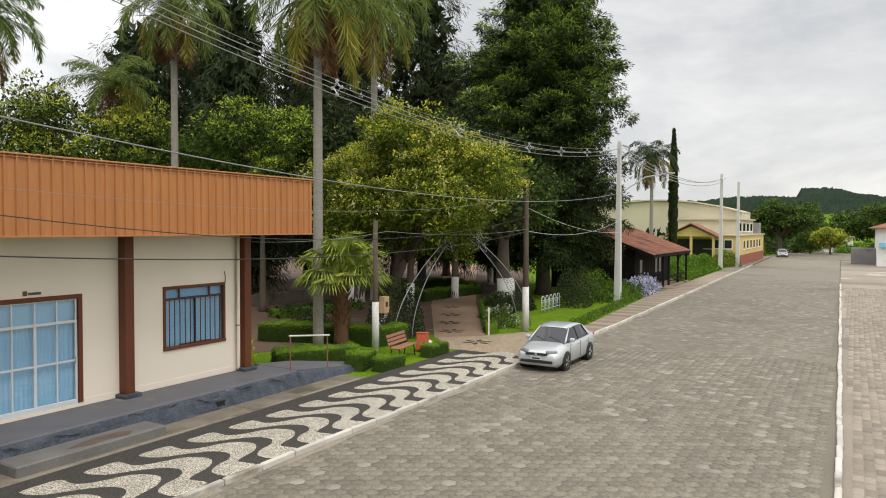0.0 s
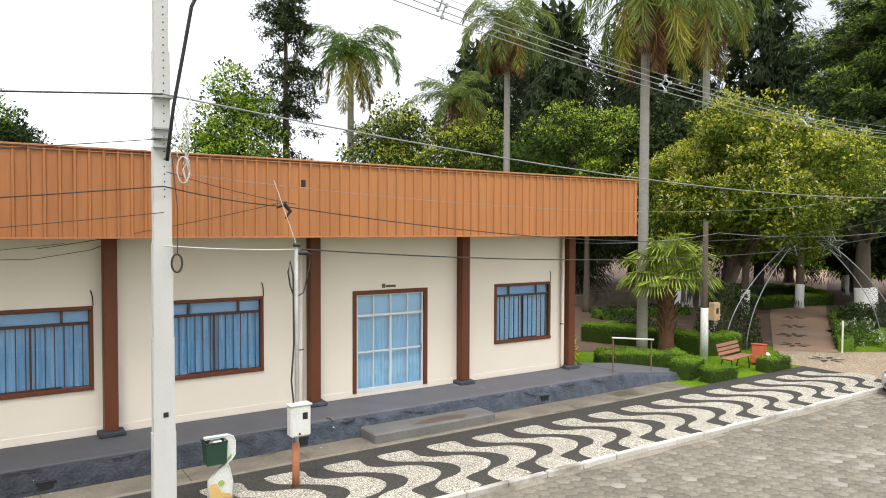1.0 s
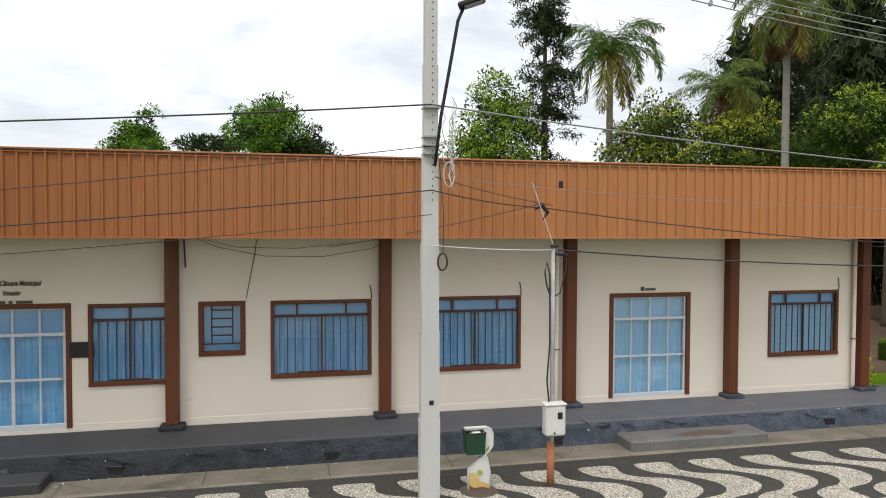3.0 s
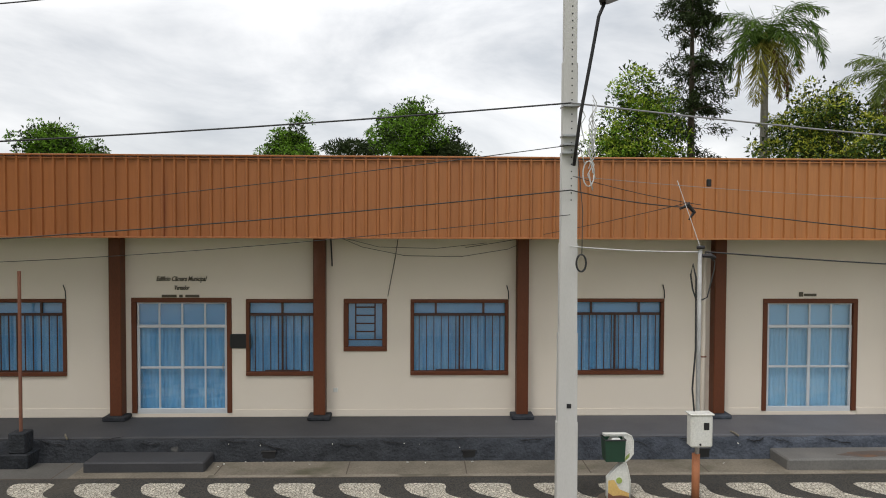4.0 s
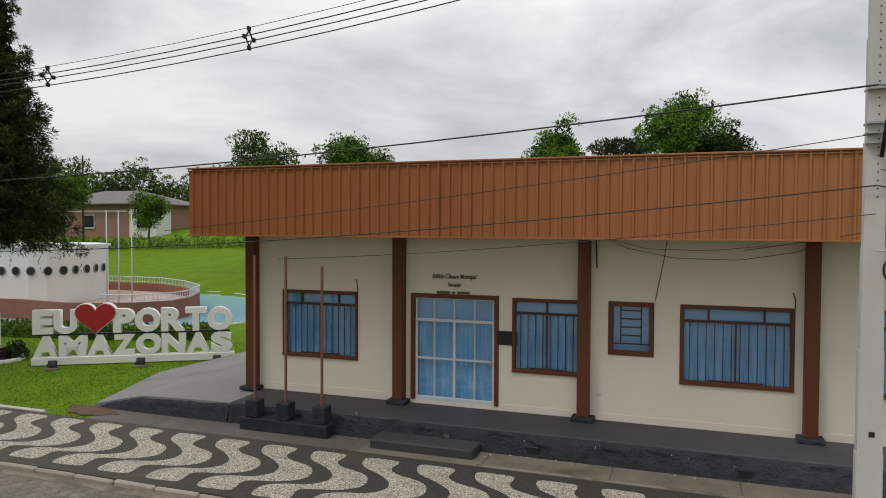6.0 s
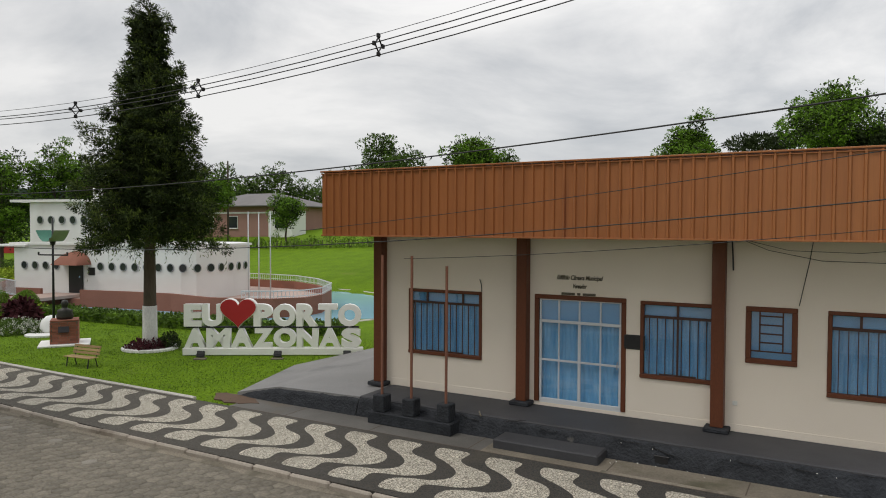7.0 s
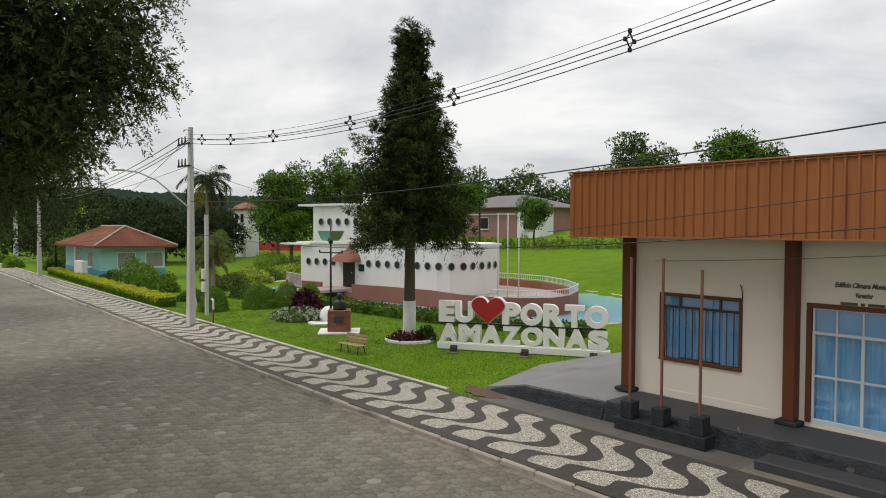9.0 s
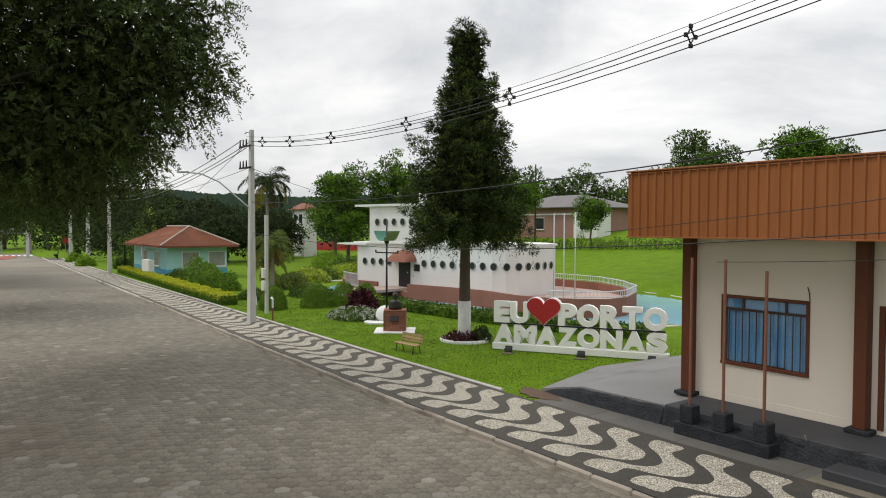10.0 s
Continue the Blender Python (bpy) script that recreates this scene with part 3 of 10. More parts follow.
def spray_tree(name, label, base, height, profile, count, size, mat, tipmat, r0=0.3, seed=0, droop=0.5, lean=0.0, lime=None, tiers=26, group="park trees", start=0.2, fill=0.35, tip_share=0.3, slim=0.26):
    """A conifer: a tapered trunk, tiers of boughs after a profile (share of height -> reach), hung with long sprays."""
    global rng
    rng = np.random.default_rng(seed + 31)
    t = thing(name, label, "tree", group)
    b = np.array(base, float)
    top = b + np.array([lean, 0, height])
    trunk = Shape().tube([b - (0, 0, 0.05), b + (0, 0, 0.5), b + (top - b) * 0.5, top], [r0 * 1.35, r0, r0 * 0.6, r0 * 0.08], 10)
    hs, xs = np.array(profile).T
    P, Dd, T = [], [], []
    boughs = Shape()
    for i in range(tiers * 6):
        h = start + (1 - start) * rng.random() ** 0.9
        reach = np.interp(h, hs, xs) * rng.uniform(0.62, 1.1)
        a = rng.uniform(0, 2 * math.pi)
        root = b + (top - b) * h
        out = np.array([math.cos(a), math.sin(a), 0])
        tip = root + out * reach + np.array([0, 0, reach * rng.uniform(-0.28, 0.12)])
        if i % 3 == 0:
            boughs.tube([root, (root + tip) / 2 + (0, 0, 0.1 * reach), tip], [r0 * 0.2, r0 * 0.12, 0.015], 5)
        m = max(6, int(count / (tiers * 6) * reach / max(0.3, np.mean(xs))))
        s = fill + (1 - fill) * rng.random(m) ** 0.7
        q = root + (tip - root) * s[:, None] + (rng.normal(size=(m, 3)) * np.array([0.16, 0.16, 0.11]) * (0.4 + reach * 0.35))
        q[:, 2] += 0.25 * reach * s * (1 - s)
        P.append(q)
        Dd.append(out * 0.6 + rng.normal(size=(m, 3)) * 0.55 - np.array([0, 0, droop]))
        T.append(s + rng.normal(0, 0.12, m) + (q[:, 2] - root[2]) * 0.25)
    P, Dd, T = np.concatenate(P), np.concatenate(Dd), np.concatenate(T)
    part("trunk", trunk, M["bark"], t, smooth=True)
    tagged(part("bough_growth", boughs, M["bark"], t), kind="stuff")
    if lime:
        part("limewash", Shape().tube([b - (0, 0, 0.02), b + (0, 0, 0.5), b + (0, 0, lime)], [r0 * 1.4, r0 * 1.06, r0 * 1.03], 12), M["limewash"], t, "whitewashed lower trunk", True)
    n = len(P)
    tips = T > np.quantile(T, 1 - tip_share)
    for nm, sel, mt in (("crown", ~tips, mat), ("fresh_growth", tips, tipmat)):
        k = int(sel.sum())
        part(nm, leaf_mesh(nm, P[sel], Dd[sel], size * rng.uniform(0.6, 1.4, k), size * slim, mt, face=np.array([0, 0, 1.0]) + Dd[sel] * 0.3), mt, t)
    return t


def tufted_conifer(name, label, base, height, profile, boughs, per, leaf, mat, tipmat, r0=0.3, seed=0, tuft=0.2, spacing=0.3, rise=(-0.12, 0.9), droop=0.2,
                   start=0.27, lean=0.0, lime=None, slim=0.3, strands=0, hang=0.0, tip_share=0.55, flat=0.7, tip_from=0.0, group="park trees"):
    """A conifer: tapered trunk and boughs after a profile (share of height -> reach), each bough a flat fan of needle tufts, darker inside."""
    global rng
    rng = np.random.default_rng(seed + 131)
    t = thing(name, label, "tree", group)
    b = np.array(base, float)
    top = b + np.array([lean, 0, height])
    part("trunk", Shape().tube([b - (0, 0, 0.05), b + (0, 0, 0.5), b + (top - b) * 0.5, b + (top - b) * 0.97], [r0 * 1.35, r0, r0 * 0.6, r0 * 0.08], 10), M["bark"], t, smooth=True)
    hs, xs = np.array(profile).T
    grid = np.linspace(start, 0.985, 200)
    dens = np.cumsum(np.interp(grid, hs, xs) ** 0.8 + 0.25)
    wood = Shape()
    C, O, S = [], [], []
    for i in range(boughs):
        h = float(np.interp((i + rng.random()) / boughs, dens / dens[-1], grid))
        a = 2.399 * i + rng.uniform(-0.4, 0.4)
        reach = np.interp(h, hs, xs) * rng.uniform(0.74, 1.1) * (1 + 0.13 * math.sin(3 * a + seed + 9 * h))
        slope = np.interp(h, [start, 1], rise)
        out, side = np.array([math.cos(a), math.sin(a), 0]), np.array([-math.sin(a), math.cos(a), 0])
        root = b + (top - b) * h - np.array([0, 0, slope * reach * 0.6])
        m = max(4, int(reach / spacing * 2.4))
        s = 0.18 + 0.82 * rng.random(m) ** 0.75
        c = root + out * (reach * s)[:, None] + side * (rng.normal(size=m) * (0.17 * reach * (1.2 - s) + 0.06))[:, None]
        c[:, 2] += slope * reach * s - droop * reach * s ** 2 + rng.normal(size=m) * 0.04 * reach
        C.append(c)
        O.append(np.tile(out, (m, 1)))
        S.append(s)
        if i % 2 == 0:
            wood.tube([root, root + out * reach * 0.5 + (0, 0, (slope * 0.5 - droop * 0.25) * reach), root + out * reach * 0.92 + (0, 0, (slope * 0.92 - droop * 0.85) * reach)], [r0 * 0.2, r0 * 0.11, 0.012], 5)
    C, O, S = np.concatenate(C), np.concatenate(O), np.concatenate(S)
    tagged(part("bough_growth", wood, M["bark"], t), kind="stuff")
    if lime:
        part("limewash", Shape().tube([b - (0, 0, 0.02), b + (0, 0, 0.5), b + (0, 0, lime)], [r0 * 1.4, r0 * 1.06, r0 * 1.03], 12), M["limewash"], t, "whitewashed lower trunk", True)
    m = len(C)
    w = unit(rng.normal(size=(m, per, 3)) + O[:, None, :] * 0.5 + np.array([0, 0, 0.3]))
    rad = tuft * rng.uniform(0.6, 1.35, (m, 1, 1)) * (0.35 + 0.65 * rng.random((m, per, 1)) ** 0.5)
    p = (C[:, None, :] + w * rad * np.array([1.1, 1.1, flat])).reshape(-1, 3)
    way = (w + O[:, None, :] * 0.35 + rng.normal(size=w.shape) * 0.35 - np.array([0, 0, hang])).reshape(-1, 3)
    # upper outer tufts paler, fewer low down: top light put into the colour
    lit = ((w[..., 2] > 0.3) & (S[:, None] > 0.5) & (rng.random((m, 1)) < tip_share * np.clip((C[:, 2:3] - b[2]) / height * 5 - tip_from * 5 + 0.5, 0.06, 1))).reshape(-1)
    face = w.reshape(-1, 3) * 0.6 + np.array([0, 0, 0.6])
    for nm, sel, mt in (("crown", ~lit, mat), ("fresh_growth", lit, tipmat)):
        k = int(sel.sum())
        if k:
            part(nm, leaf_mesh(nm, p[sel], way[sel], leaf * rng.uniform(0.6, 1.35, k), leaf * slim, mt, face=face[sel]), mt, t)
    # leaves round the trunk block the sky, inner shade put into their colour
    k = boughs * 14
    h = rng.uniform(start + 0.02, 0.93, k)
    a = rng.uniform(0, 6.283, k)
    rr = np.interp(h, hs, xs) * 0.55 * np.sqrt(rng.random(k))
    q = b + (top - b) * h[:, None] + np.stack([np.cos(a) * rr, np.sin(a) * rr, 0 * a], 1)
    part("inner_growth", leaf_mesh("inner_growth", q, rng.normal(size=q.shape), tuft * 2.4, tuft * 1.3, M["f_dark"]), M["f_dark"], t, "dark leaves near the trunk, inner shade put into their colour")
    if strands:
        pick = rng.choice(np.flatnonzero(S > 0.55), strands)
        K = 9
        ln = rng.uniform(0.35, 1.15, (strands, 1, 1))
        st = np.linspace(0, 1, K)[None, :, None]
        q = C[pick][:, None, :] + np.array([0, 0, -1.0]) * st * ln + rng.normal(size=(strands, K, 3)) * 0.03
        part("hanging_strand", leaf_mesh("hanging_strands", q.reshape(-1, 3), (rng.normal(size=q.shape) * 0.45 + np.array([0, 0, -1.0])).reshape(-1, 3), leaf * 1.1, leaf * slim * 0.8, tipmat), tipmat, t, "thin drooping strands")
    return t


def feather_palm(name, label, base, height, reach, r0=0.2, seed=0, fronds=24, dead=4, group="palms", lean=(0, 0), droop=1.75, green="f_palm"):
    """A queen palm: ringed trunk, arching feathered fronds, dry fronds hanging below."""
    global rng
    rng = np.random.default_rng(seed + 71)
    t = thing(name, label, "palm tree", group)
    b = np.array(base, float)
    top = b + np.array([lean[0], lean[1], height])
    path = [b + (top - b) * s for s in np.linspace(0, 1, 26)]
    part("trunk", Shape().tube(path, [r0 * (1.25 - 0.35 * s + (0.05 if i % 2 else 0)) for i, s in enumerate(np.linspace(0, 1, 26))], 10), M["palmbark"], t, smooth=True)
    part("crown_shaft", Shape().tube([top - (0, 0, 0.3), top + (0, 0, 0.5), top + (0, 0, 1.0)], [r0 * 1.0, r0 * 1.3, r0 * 0.5], 8), M["f_palmy"], t, smooth=True)
    groups = {"fronds": (M[green], [], []), "yellow_fronds": (M["f_palmy"], [], []), "dry_fronds": (M["f_palmdead"], [], [])}
    for i in range(fronds + dead):
        dry = i >= fronds
        a = rng.uniform(0, 2 * math.pi) if dry else 2.399 * i + rng.uniform(-0.3, 0.3)
        lift = rng.uniform(-1.1, -0.8) if dry else np.interp(i / fronds, [0, 1], [1.4, -0.45]) + rng.uniform(-0.1, 0.1)
        out = np.array([math.cos(a), math.sin(a), 0])
        ln = reach * rng.uniform(0.85, 1.15) * (0.8 if dry else 1)
        s = np.linspace(0.06, 1, 76)
        ang = np.maximum(lift - (droop + 0.5 * (i % 3) * 0.4) * s ** 1.35 * (0.35 if dry else 1.0), -1.5)
        step = np.stack([np.cos(ang)[:, None] * out, ], 0)[0] * 1.0
        step = step + np.sin(ang)[:, None] * np.array([0, 0, 1.0])
        line = top + np.array([0, 0, 0.6]) + np.cumsum(step, 0) * ln / 76
        key = "dry_fronds" if dry else ("yellow_fronds" if (i > fronds * 0.72 and rng.random() < 0.6) else "fronds")
        side = np.array([-out[1], out[0], 0])
        for sg in (-1, 1):
            L = ln * 0.26 * np.sin(np.pi * np.clip(s * 0.93 + 0.07, 0, 1)) ** 0.6 + 0.05
            for rep in range(1):
                q = line + rng.normal(size=line.shape) * 0.03
                w = sg * side * 0.6 + step * 0.6 + rng.normal(size=line.shape) * 0.25 - np.array([0, 0, 0.55])
                groups[key][1].append(q)
                groups[key][2].append(unit(w) * L[:, None])
        groups[key][1].append(line)
        groups[key][2].append(step * ln / 76 * 1.3)
    for key, (mt, P, Dd) in groups.items():
        if P:
            P, Dd = np.concatenate(P), np.concatenate(Dd)
            part(key, leaf_mesh(key, P, Dd, np.linalg.norm(Dd, axis=1), 0.028 * reach / 2.6 + 0.014, mt, 0.1), mt, t)
    return t


def hedge(name, label, corners, height, mat, seed=0, z=0.2, density=520, group="hedges", size=0.06, cat="hedge", old=None, fresh=(0.3, 0.75)):
    """A clipped hedge along a line of points (x, y, half width): a leafy solid with a rough outline."""
    global rng
    rng = np.random.default_rng(seed + 5)
    P, Dd, Fc = [], [], []
    core = Shape()
    for (x0, y0, w0), (x1, y1, w1) in zip(corners[:-1], corners[1:]):
        d = np.array([x1 - x0, y1 - y0])
        ln = np.linalg.norm(d)
        u = d / ln
        nn = np.array([-u[1], u[0]])
        k = w0 * 0.92
        core.prism([(x0 + nn[0] * k, y0 + nn[1] * k), (x1 + nn[0] * k, y1 + nn[1] * k), (x1 - nn[0] * k, y1 - nn[1] * k), (x0 - nn[0] * k, y0 - nn[1] * k)], z - 0.05, z + height * 0.95)
        for face, area in (("top", 2 * w0 * ln), ("a", height * ln), ("b", height * ln), ("e0", 2 * w0 * height), ("e1", 2 * w0 * height)):
            m = int(area * density) + 4
            s, r = rng.random(m) * ln, rng.uniform(-w0, w0, m)
            h = z + rng.random(m) * height
            if face == "top":
                h = np.full(m, z + height)
            elif face in "ab":
                r = np.full(m, w0 if face == "a" else -w0)
            else:
                s = np.full(m, 0.0 if face == "e0" else ln)
            bulge = 0.05 * np.sin(s * 2.3 + seed) + 0.03 * np.sin(s * 7.1)
            q = np.stack([x0 + u[0] * s + nn[0] * r * (1 + bulge), y0 + u[1] * s + nn[1] * r * (1 + bulge), h + bulge * (h - z) / height], 1)
            P.append(q + rng.normal(size=q.shape) * 0.022)
            out = np.stack([nn[0] * r, nn[1] * r, (h - z - height * 0.5)], 1)
            Dd.append(rng.normal(size=q.shape) + unit(out) * 0.35)
            Fc.append(unit(out) * 0.7 + np.array([0, 0, 0.6 if face == "top" else 0.15]))
    P, Dd = np.concatenate(P), np.concatenate(Dd)
    t = thing(name, label, cat, group)
    # with old given, core and sides are darker than the top
    part("twig_core", core, M["f_hedgeshade"] if old else M["f_clip"], t)
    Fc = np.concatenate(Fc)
    top_leaf = P[:, 2] > z + height * (rng.uniform(*fresh, len(P)) if old else -9)
    for nm, sel, mt in (("leaves", top_leaf, mat), ("old_growth", ~top_leaf, old)):
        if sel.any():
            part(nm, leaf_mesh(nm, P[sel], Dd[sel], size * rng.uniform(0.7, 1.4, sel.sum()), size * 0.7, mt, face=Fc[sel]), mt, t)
    return t


def bush(name, label, centre, radii, mat, count, size, seed=0, group="shrubs", extra=None, rough=0.06, cat="shrub"):
    """A rounded shrub of small leaves on a few stems, with flowers if extra is given."""
    global rng
    rng = np.random.default_rng(seed + 17)
    t = thing(name, label, cat, group)
    x, y, z = centre
    rx, ry, rz = radii
    stems = Shape()
    for i in range(5):
        a = i * 1.26 + seed
        stems.tube([(x + 0.05 * math.cos(a), y + 0.05 * math.sin(a), z - 0.03), (x + rx * 0.5 * math.cos(a), y + ry * 0.5 * math.sin(a), z + rz * 0.9)], [0.03, 0.012], 5)
    part("stems", stems, M["bark"], t)
    d = unit(rng.normal(size=(count, 3)))
    d[:, 2] = np.abs(d[:, 2]) * 1.15 - 0.15
    k = 1 + rough * (np.sin(d[:, 0] * 6 + seed) + np.sin(d[:, 1] * 7 + seed * 2))
    r = (1 - 0.35 * rng.random(count) ** 2) * k
    p = np.array([x, y, z]) + d * r[:, None] * np.array([rx, ry, rz]) + np.array([0, 0, 0.1 * rz])
    part("leaves", leaf_mesh("leaves", p, d * 0.5 + rng.normal(size=d.shape) * 0.8, size * rng.uniform(0.7, 1.3, count), size * 0.55, mat, face=d + np.array([0, 0, 0.4])), mat, t)
    if extra:
        m2, c2, s2 = extra
        d = unit(rng.normal(size=(c2, 3)))
        d[:, 2] = np.abs(d[:, 2])
        p = np.array([x, y, z]) + d * np.array([rx, ry, rz]) * 1.03 + np.array([0, 0, 0.1 * rz])
        heads = np.repeat(p, 10, 0) + rng.normal(size=(c2 * 10, 3)) * s2 * 0.45
        tagged(part("blossom", leaf_mesh("blossom", heads, np.repeat(d, 10, 0) + rng.normal(size=heads.shape) * 0.8, s2 * 0.6, s2 * 0.5, m2), m2, t), "flower heads", kind="stuff")
    return t


def sag(a, b, drop, n=14):
    a, b = Vector(a), Vector(b)
    return [a.lerp(b, i / n) - Vector((0, 0, drop * 4 * (i / n) * (1 - i / n))) for i in range(n + 1)]


def kerb_y(x):
    """Street edge of the kerb by the building."""
    if x > 35:
        return 10.45 + (x - 35) * 0.0225
    return 10.45 + max(0.0, -16 - x) * 0.024


def back_y(x):
    """Inner edge of the patterned sidewalk."""
    return 13.7 + max(0.0, -24 - x) * 0.015


def far_kerb_y(x):
    return 0.2 + max(0.0, x - 12) * 0.0155


# ---- ground, road and sidewalks ----
def mosaic_of(name, base, joint, scale, x_tone=None):
    """Small hand-set stones with darker joints."""
    m = stuff_of(name, base, None, 0.85, 1.4, 30, 0.0, spec=0.25, x_tone=x_tone, stain=tuple(0.72 * c + 0.03 * w for c, w in zip(base, (1.0, 0.85, 0.6))), stain_at=0.6)
    n, l = m.node_tree.nodes, m.node_tree.links
    bs = n["Principled BSDF"]
    link = bs.inputs["Base Color"].links[0]
    src = link.from_socket
    geo = n.new("ShaderNodeNewGeometry")
    vo = n.new("ShaderNodeTexVoronoi")
    vo.feature = "DISTANCE_TO_EDGE"
    vo.inputs["Scale"].default_value = scale
    vc = n.new("ShaderNodeTexVoronoi")
    vc.inputs["Scale"].default_value = scale
    for v in (vo, vc):
        l.new(geo.outputs["Position"], v.inputs["Vector"])
    hs = n.new("ShaderNodeHueSaturation")
    l.new(ramp2(n, l, vc.outputs["Color"], 0.72, 1.22), hs.inputs["Value"])
    l.new(src, hs.inputs["Color"])
    gap = n.new("ShaderNodeMapRange")
    gap.inputs["From Min"].default_value, gap.inputs["From Max"].default_value = 0.04, 0.14
    l.new(vo.outputs["Distance"], gap.inputs["Value"])
    mx = n.new("ShaderNodeMix")
    mx.data_type = "RGBA"
    mx.inputs[6].default_value = (*joint, 1)
    l.new(gap.outputs[0], mx.inputs["Factor"])
    l.new(hs.outputs[0], mx.inputs[7])
    l.new(mx.outputs[2], bs.inputs["Base Color"])
    b = n.new("ShaderNodeBump")
    b.inputs["Strength"].default_value, b.inputs["Distance"].default_value = 0.5, 0.01
    l.new(gap.outputs[0], b.inputs["Height"])
    l.new(b.outputs[0], bs.inputs["Normal"])
    return m


M["whitestone"] = mosaic_of("white_mosaic_stone", (0.63, 0.585, 0.485), (0.19, 0.17, 0.135), 18)
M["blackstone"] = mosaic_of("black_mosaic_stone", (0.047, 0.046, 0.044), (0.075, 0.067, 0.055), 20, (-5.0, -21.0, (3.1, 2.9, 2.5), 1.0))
M["pebble"] = mosaic_of("beige_mosaic_stone", (0.50, 0.395, 0.28), (0.23, 0.175, 0.12), 13)


def step01(a, b, x):
    t = np.clip((x - a) / (b - a), 0, 1)
    return t * t * (3 - 2 * t)


POOL = [(-21.6, 31), (-22.2, 36), (-26, 41), (-33, 44), (-43, 44), (-53, 39), (-58.5, 32), (-57.5, 26.5), (-51, 24.3), (-42, 23.2), (-33, 23.4), (-26.0, 24.6), (-22.8, 27.6)]


def in_pool(x, y):
    """Rough measure of the pool: under 1 inside."""
    return np.sqrt(((x + 40) / 18.5) ** 2 + ((y - 33.7) / 10.2) ** 2)


def ground_z(x, y):
    """Height of the land: low under the road, lawns, the bank behind the pool, and far hills."""
    x, y = np.asarray(x, float), np.asarray(y, float)
    z = -0.08 + 0.20 * step01(11.6, 12.4, y - np.maximum(0, -16 - x) * 0.024 - np.maximum(0, x - 35) * 0.0225)
    z = z - 0.5 * (1 - step01(0.93, 0.99, in_pool(x, y)))
    bank = step01(38, 82, y + 0.12 * x + 6) * 5.2 * step01(12, -8, x) * step01(-190, -95, x)
    z = z + np.where(y > 30, bank, 0) * step01(1.0, 1.25, in_pool(x, y))
    r = np.hypot(x, y)
    a = np.degrees(np.arctan2(x, y))
    far = step01(170, 700, r)
    hill = 38 - 5.0 * step01(0, 60, a) + 2.2 * np.sin(a * 0.31) + 1.2 * np.sin(a * 0.83 + 2) + 0.6 * np.sin(a * 2.1)
    mesa = 9.5 * step01(86.2, 86.6, a) * step01(91.4, 88.0, a) * step01(600, 820, r)
    return z + far * hill * np.clip(r / 900, 0.3, 1.1) + mesa


rings = np.concatenate([[0.01], np.arange(2, 120, 2.0), np.geomspace(120, 2600, 34)])
bearings = np.radians(np.concatenate([np.arange(-180, 85, 1.0), np.arange(85, 93, 0.33), np.arange(93, 180, 1.0)]))
gr, ga = np.meshgrid(rings, bearings, indexing="ij")
gx, gy = gr * np.sin(ga), gr * np.cos(ga)
gz = ground_z(gx, gy)
k, w = gx.shape
idx = np.arange(k * w).reshape(k, w)
nxt = np.roll(idx, -1, 1)
quads = np.stack([idx[:-1], idx[1:], nxt[1:], nxt[:-1]], -1).reshape(-1, 4)
solo("ground", array_mesh("ground", np.stack([gx, gy, gz], -1).reshape(-1, 3), quads, M["grass"], True), M["grass"], "green lawn and rolling land to the horizon", "ground", kind="structure")



def strip(name, mat, label, lo, hi, z0, z1, x0, x1, cat, step=4.0, rise=0.0):
    s = Shape()
    n = max(1, int((x1 - x0) / step))
    xs = [x0 + (x1 - x0) * i / n for i in range(n + 1)]
    for a, b in zip(xs[:-1], xs[1:]):
        s.prism([(a, lo(a)), (b, lo(b)), (b, hi(b)), (a, hi(a))], z0, lambda x, y: z1 + rise * (y - lo(x)) / (hi(x) - lo(x)))
    return solo(name, s, mat, label, cat, kind="structure")


road = strip("road", M["joint"], "grey street paved with worn hexagonal concrete blocks", lambda x: far_kerb_y(x) - 0.05, kerb_y, -0.3, -0.005, -62, 78, "road")
strip("road_far", M["hex"], "far stretch of the block-paved street", far_kerb_y, kerb_y, -0.3, 0.0, 78.0, 160, "road", 12)
strip("road_left_far", M["hex"], "far stretch of the block-paved street past the trees", lambda x: far_kerb_y(x) - 2.0, kerb_y, -0.3, 0.0, -150, -62.0, "road", 12)


def hex_field(x0, x1, lo, hi, w, skip=None):
    """Centres of hexagonal pavers of width w."""
    r = w / math.sqrt(3)
    out = []
    i = 0
    y = min(lo(x0), lo(x1)) + r
    while y < max(hi(x0), hi(x1)) - r * 0.7:
        xs = np.arange(x0 + (w / 2 if i % 2 else 0), x1, w)
        for x in xs:
            if lo(x) + r * 0.75 < y < hi(x) - r * 0.75:
                out.append((x, y))
        y += 1.5 * r
        i += 1
    return np.array(out)


HW = 0.30
cent = hex_field(-62, 78, far_kerb_y, kerb_y, HW)
rng = np.random.default_rng(3)
near = (np.hypot(cent[:, 0] - 8.6, (cent[:, 1] - 7.4)) < 1.95) | (np.hypot(cent[:, 0] + 8.6, (cent[:, 1] - 7.4)) < 1.95)
pale = rng.random(len(cent)) < 0.035
patch = (np.sin(cent[:, 0] * 0.9) * np.sin(cent[:, 1] * 1.7 + 1) > 0.55) & (cent[:, 0] > 5)
pale |= patch & (rng.random(len(cent)) < 0.10)
ANG = np.radians(np.arange(6) * 60 + 30)


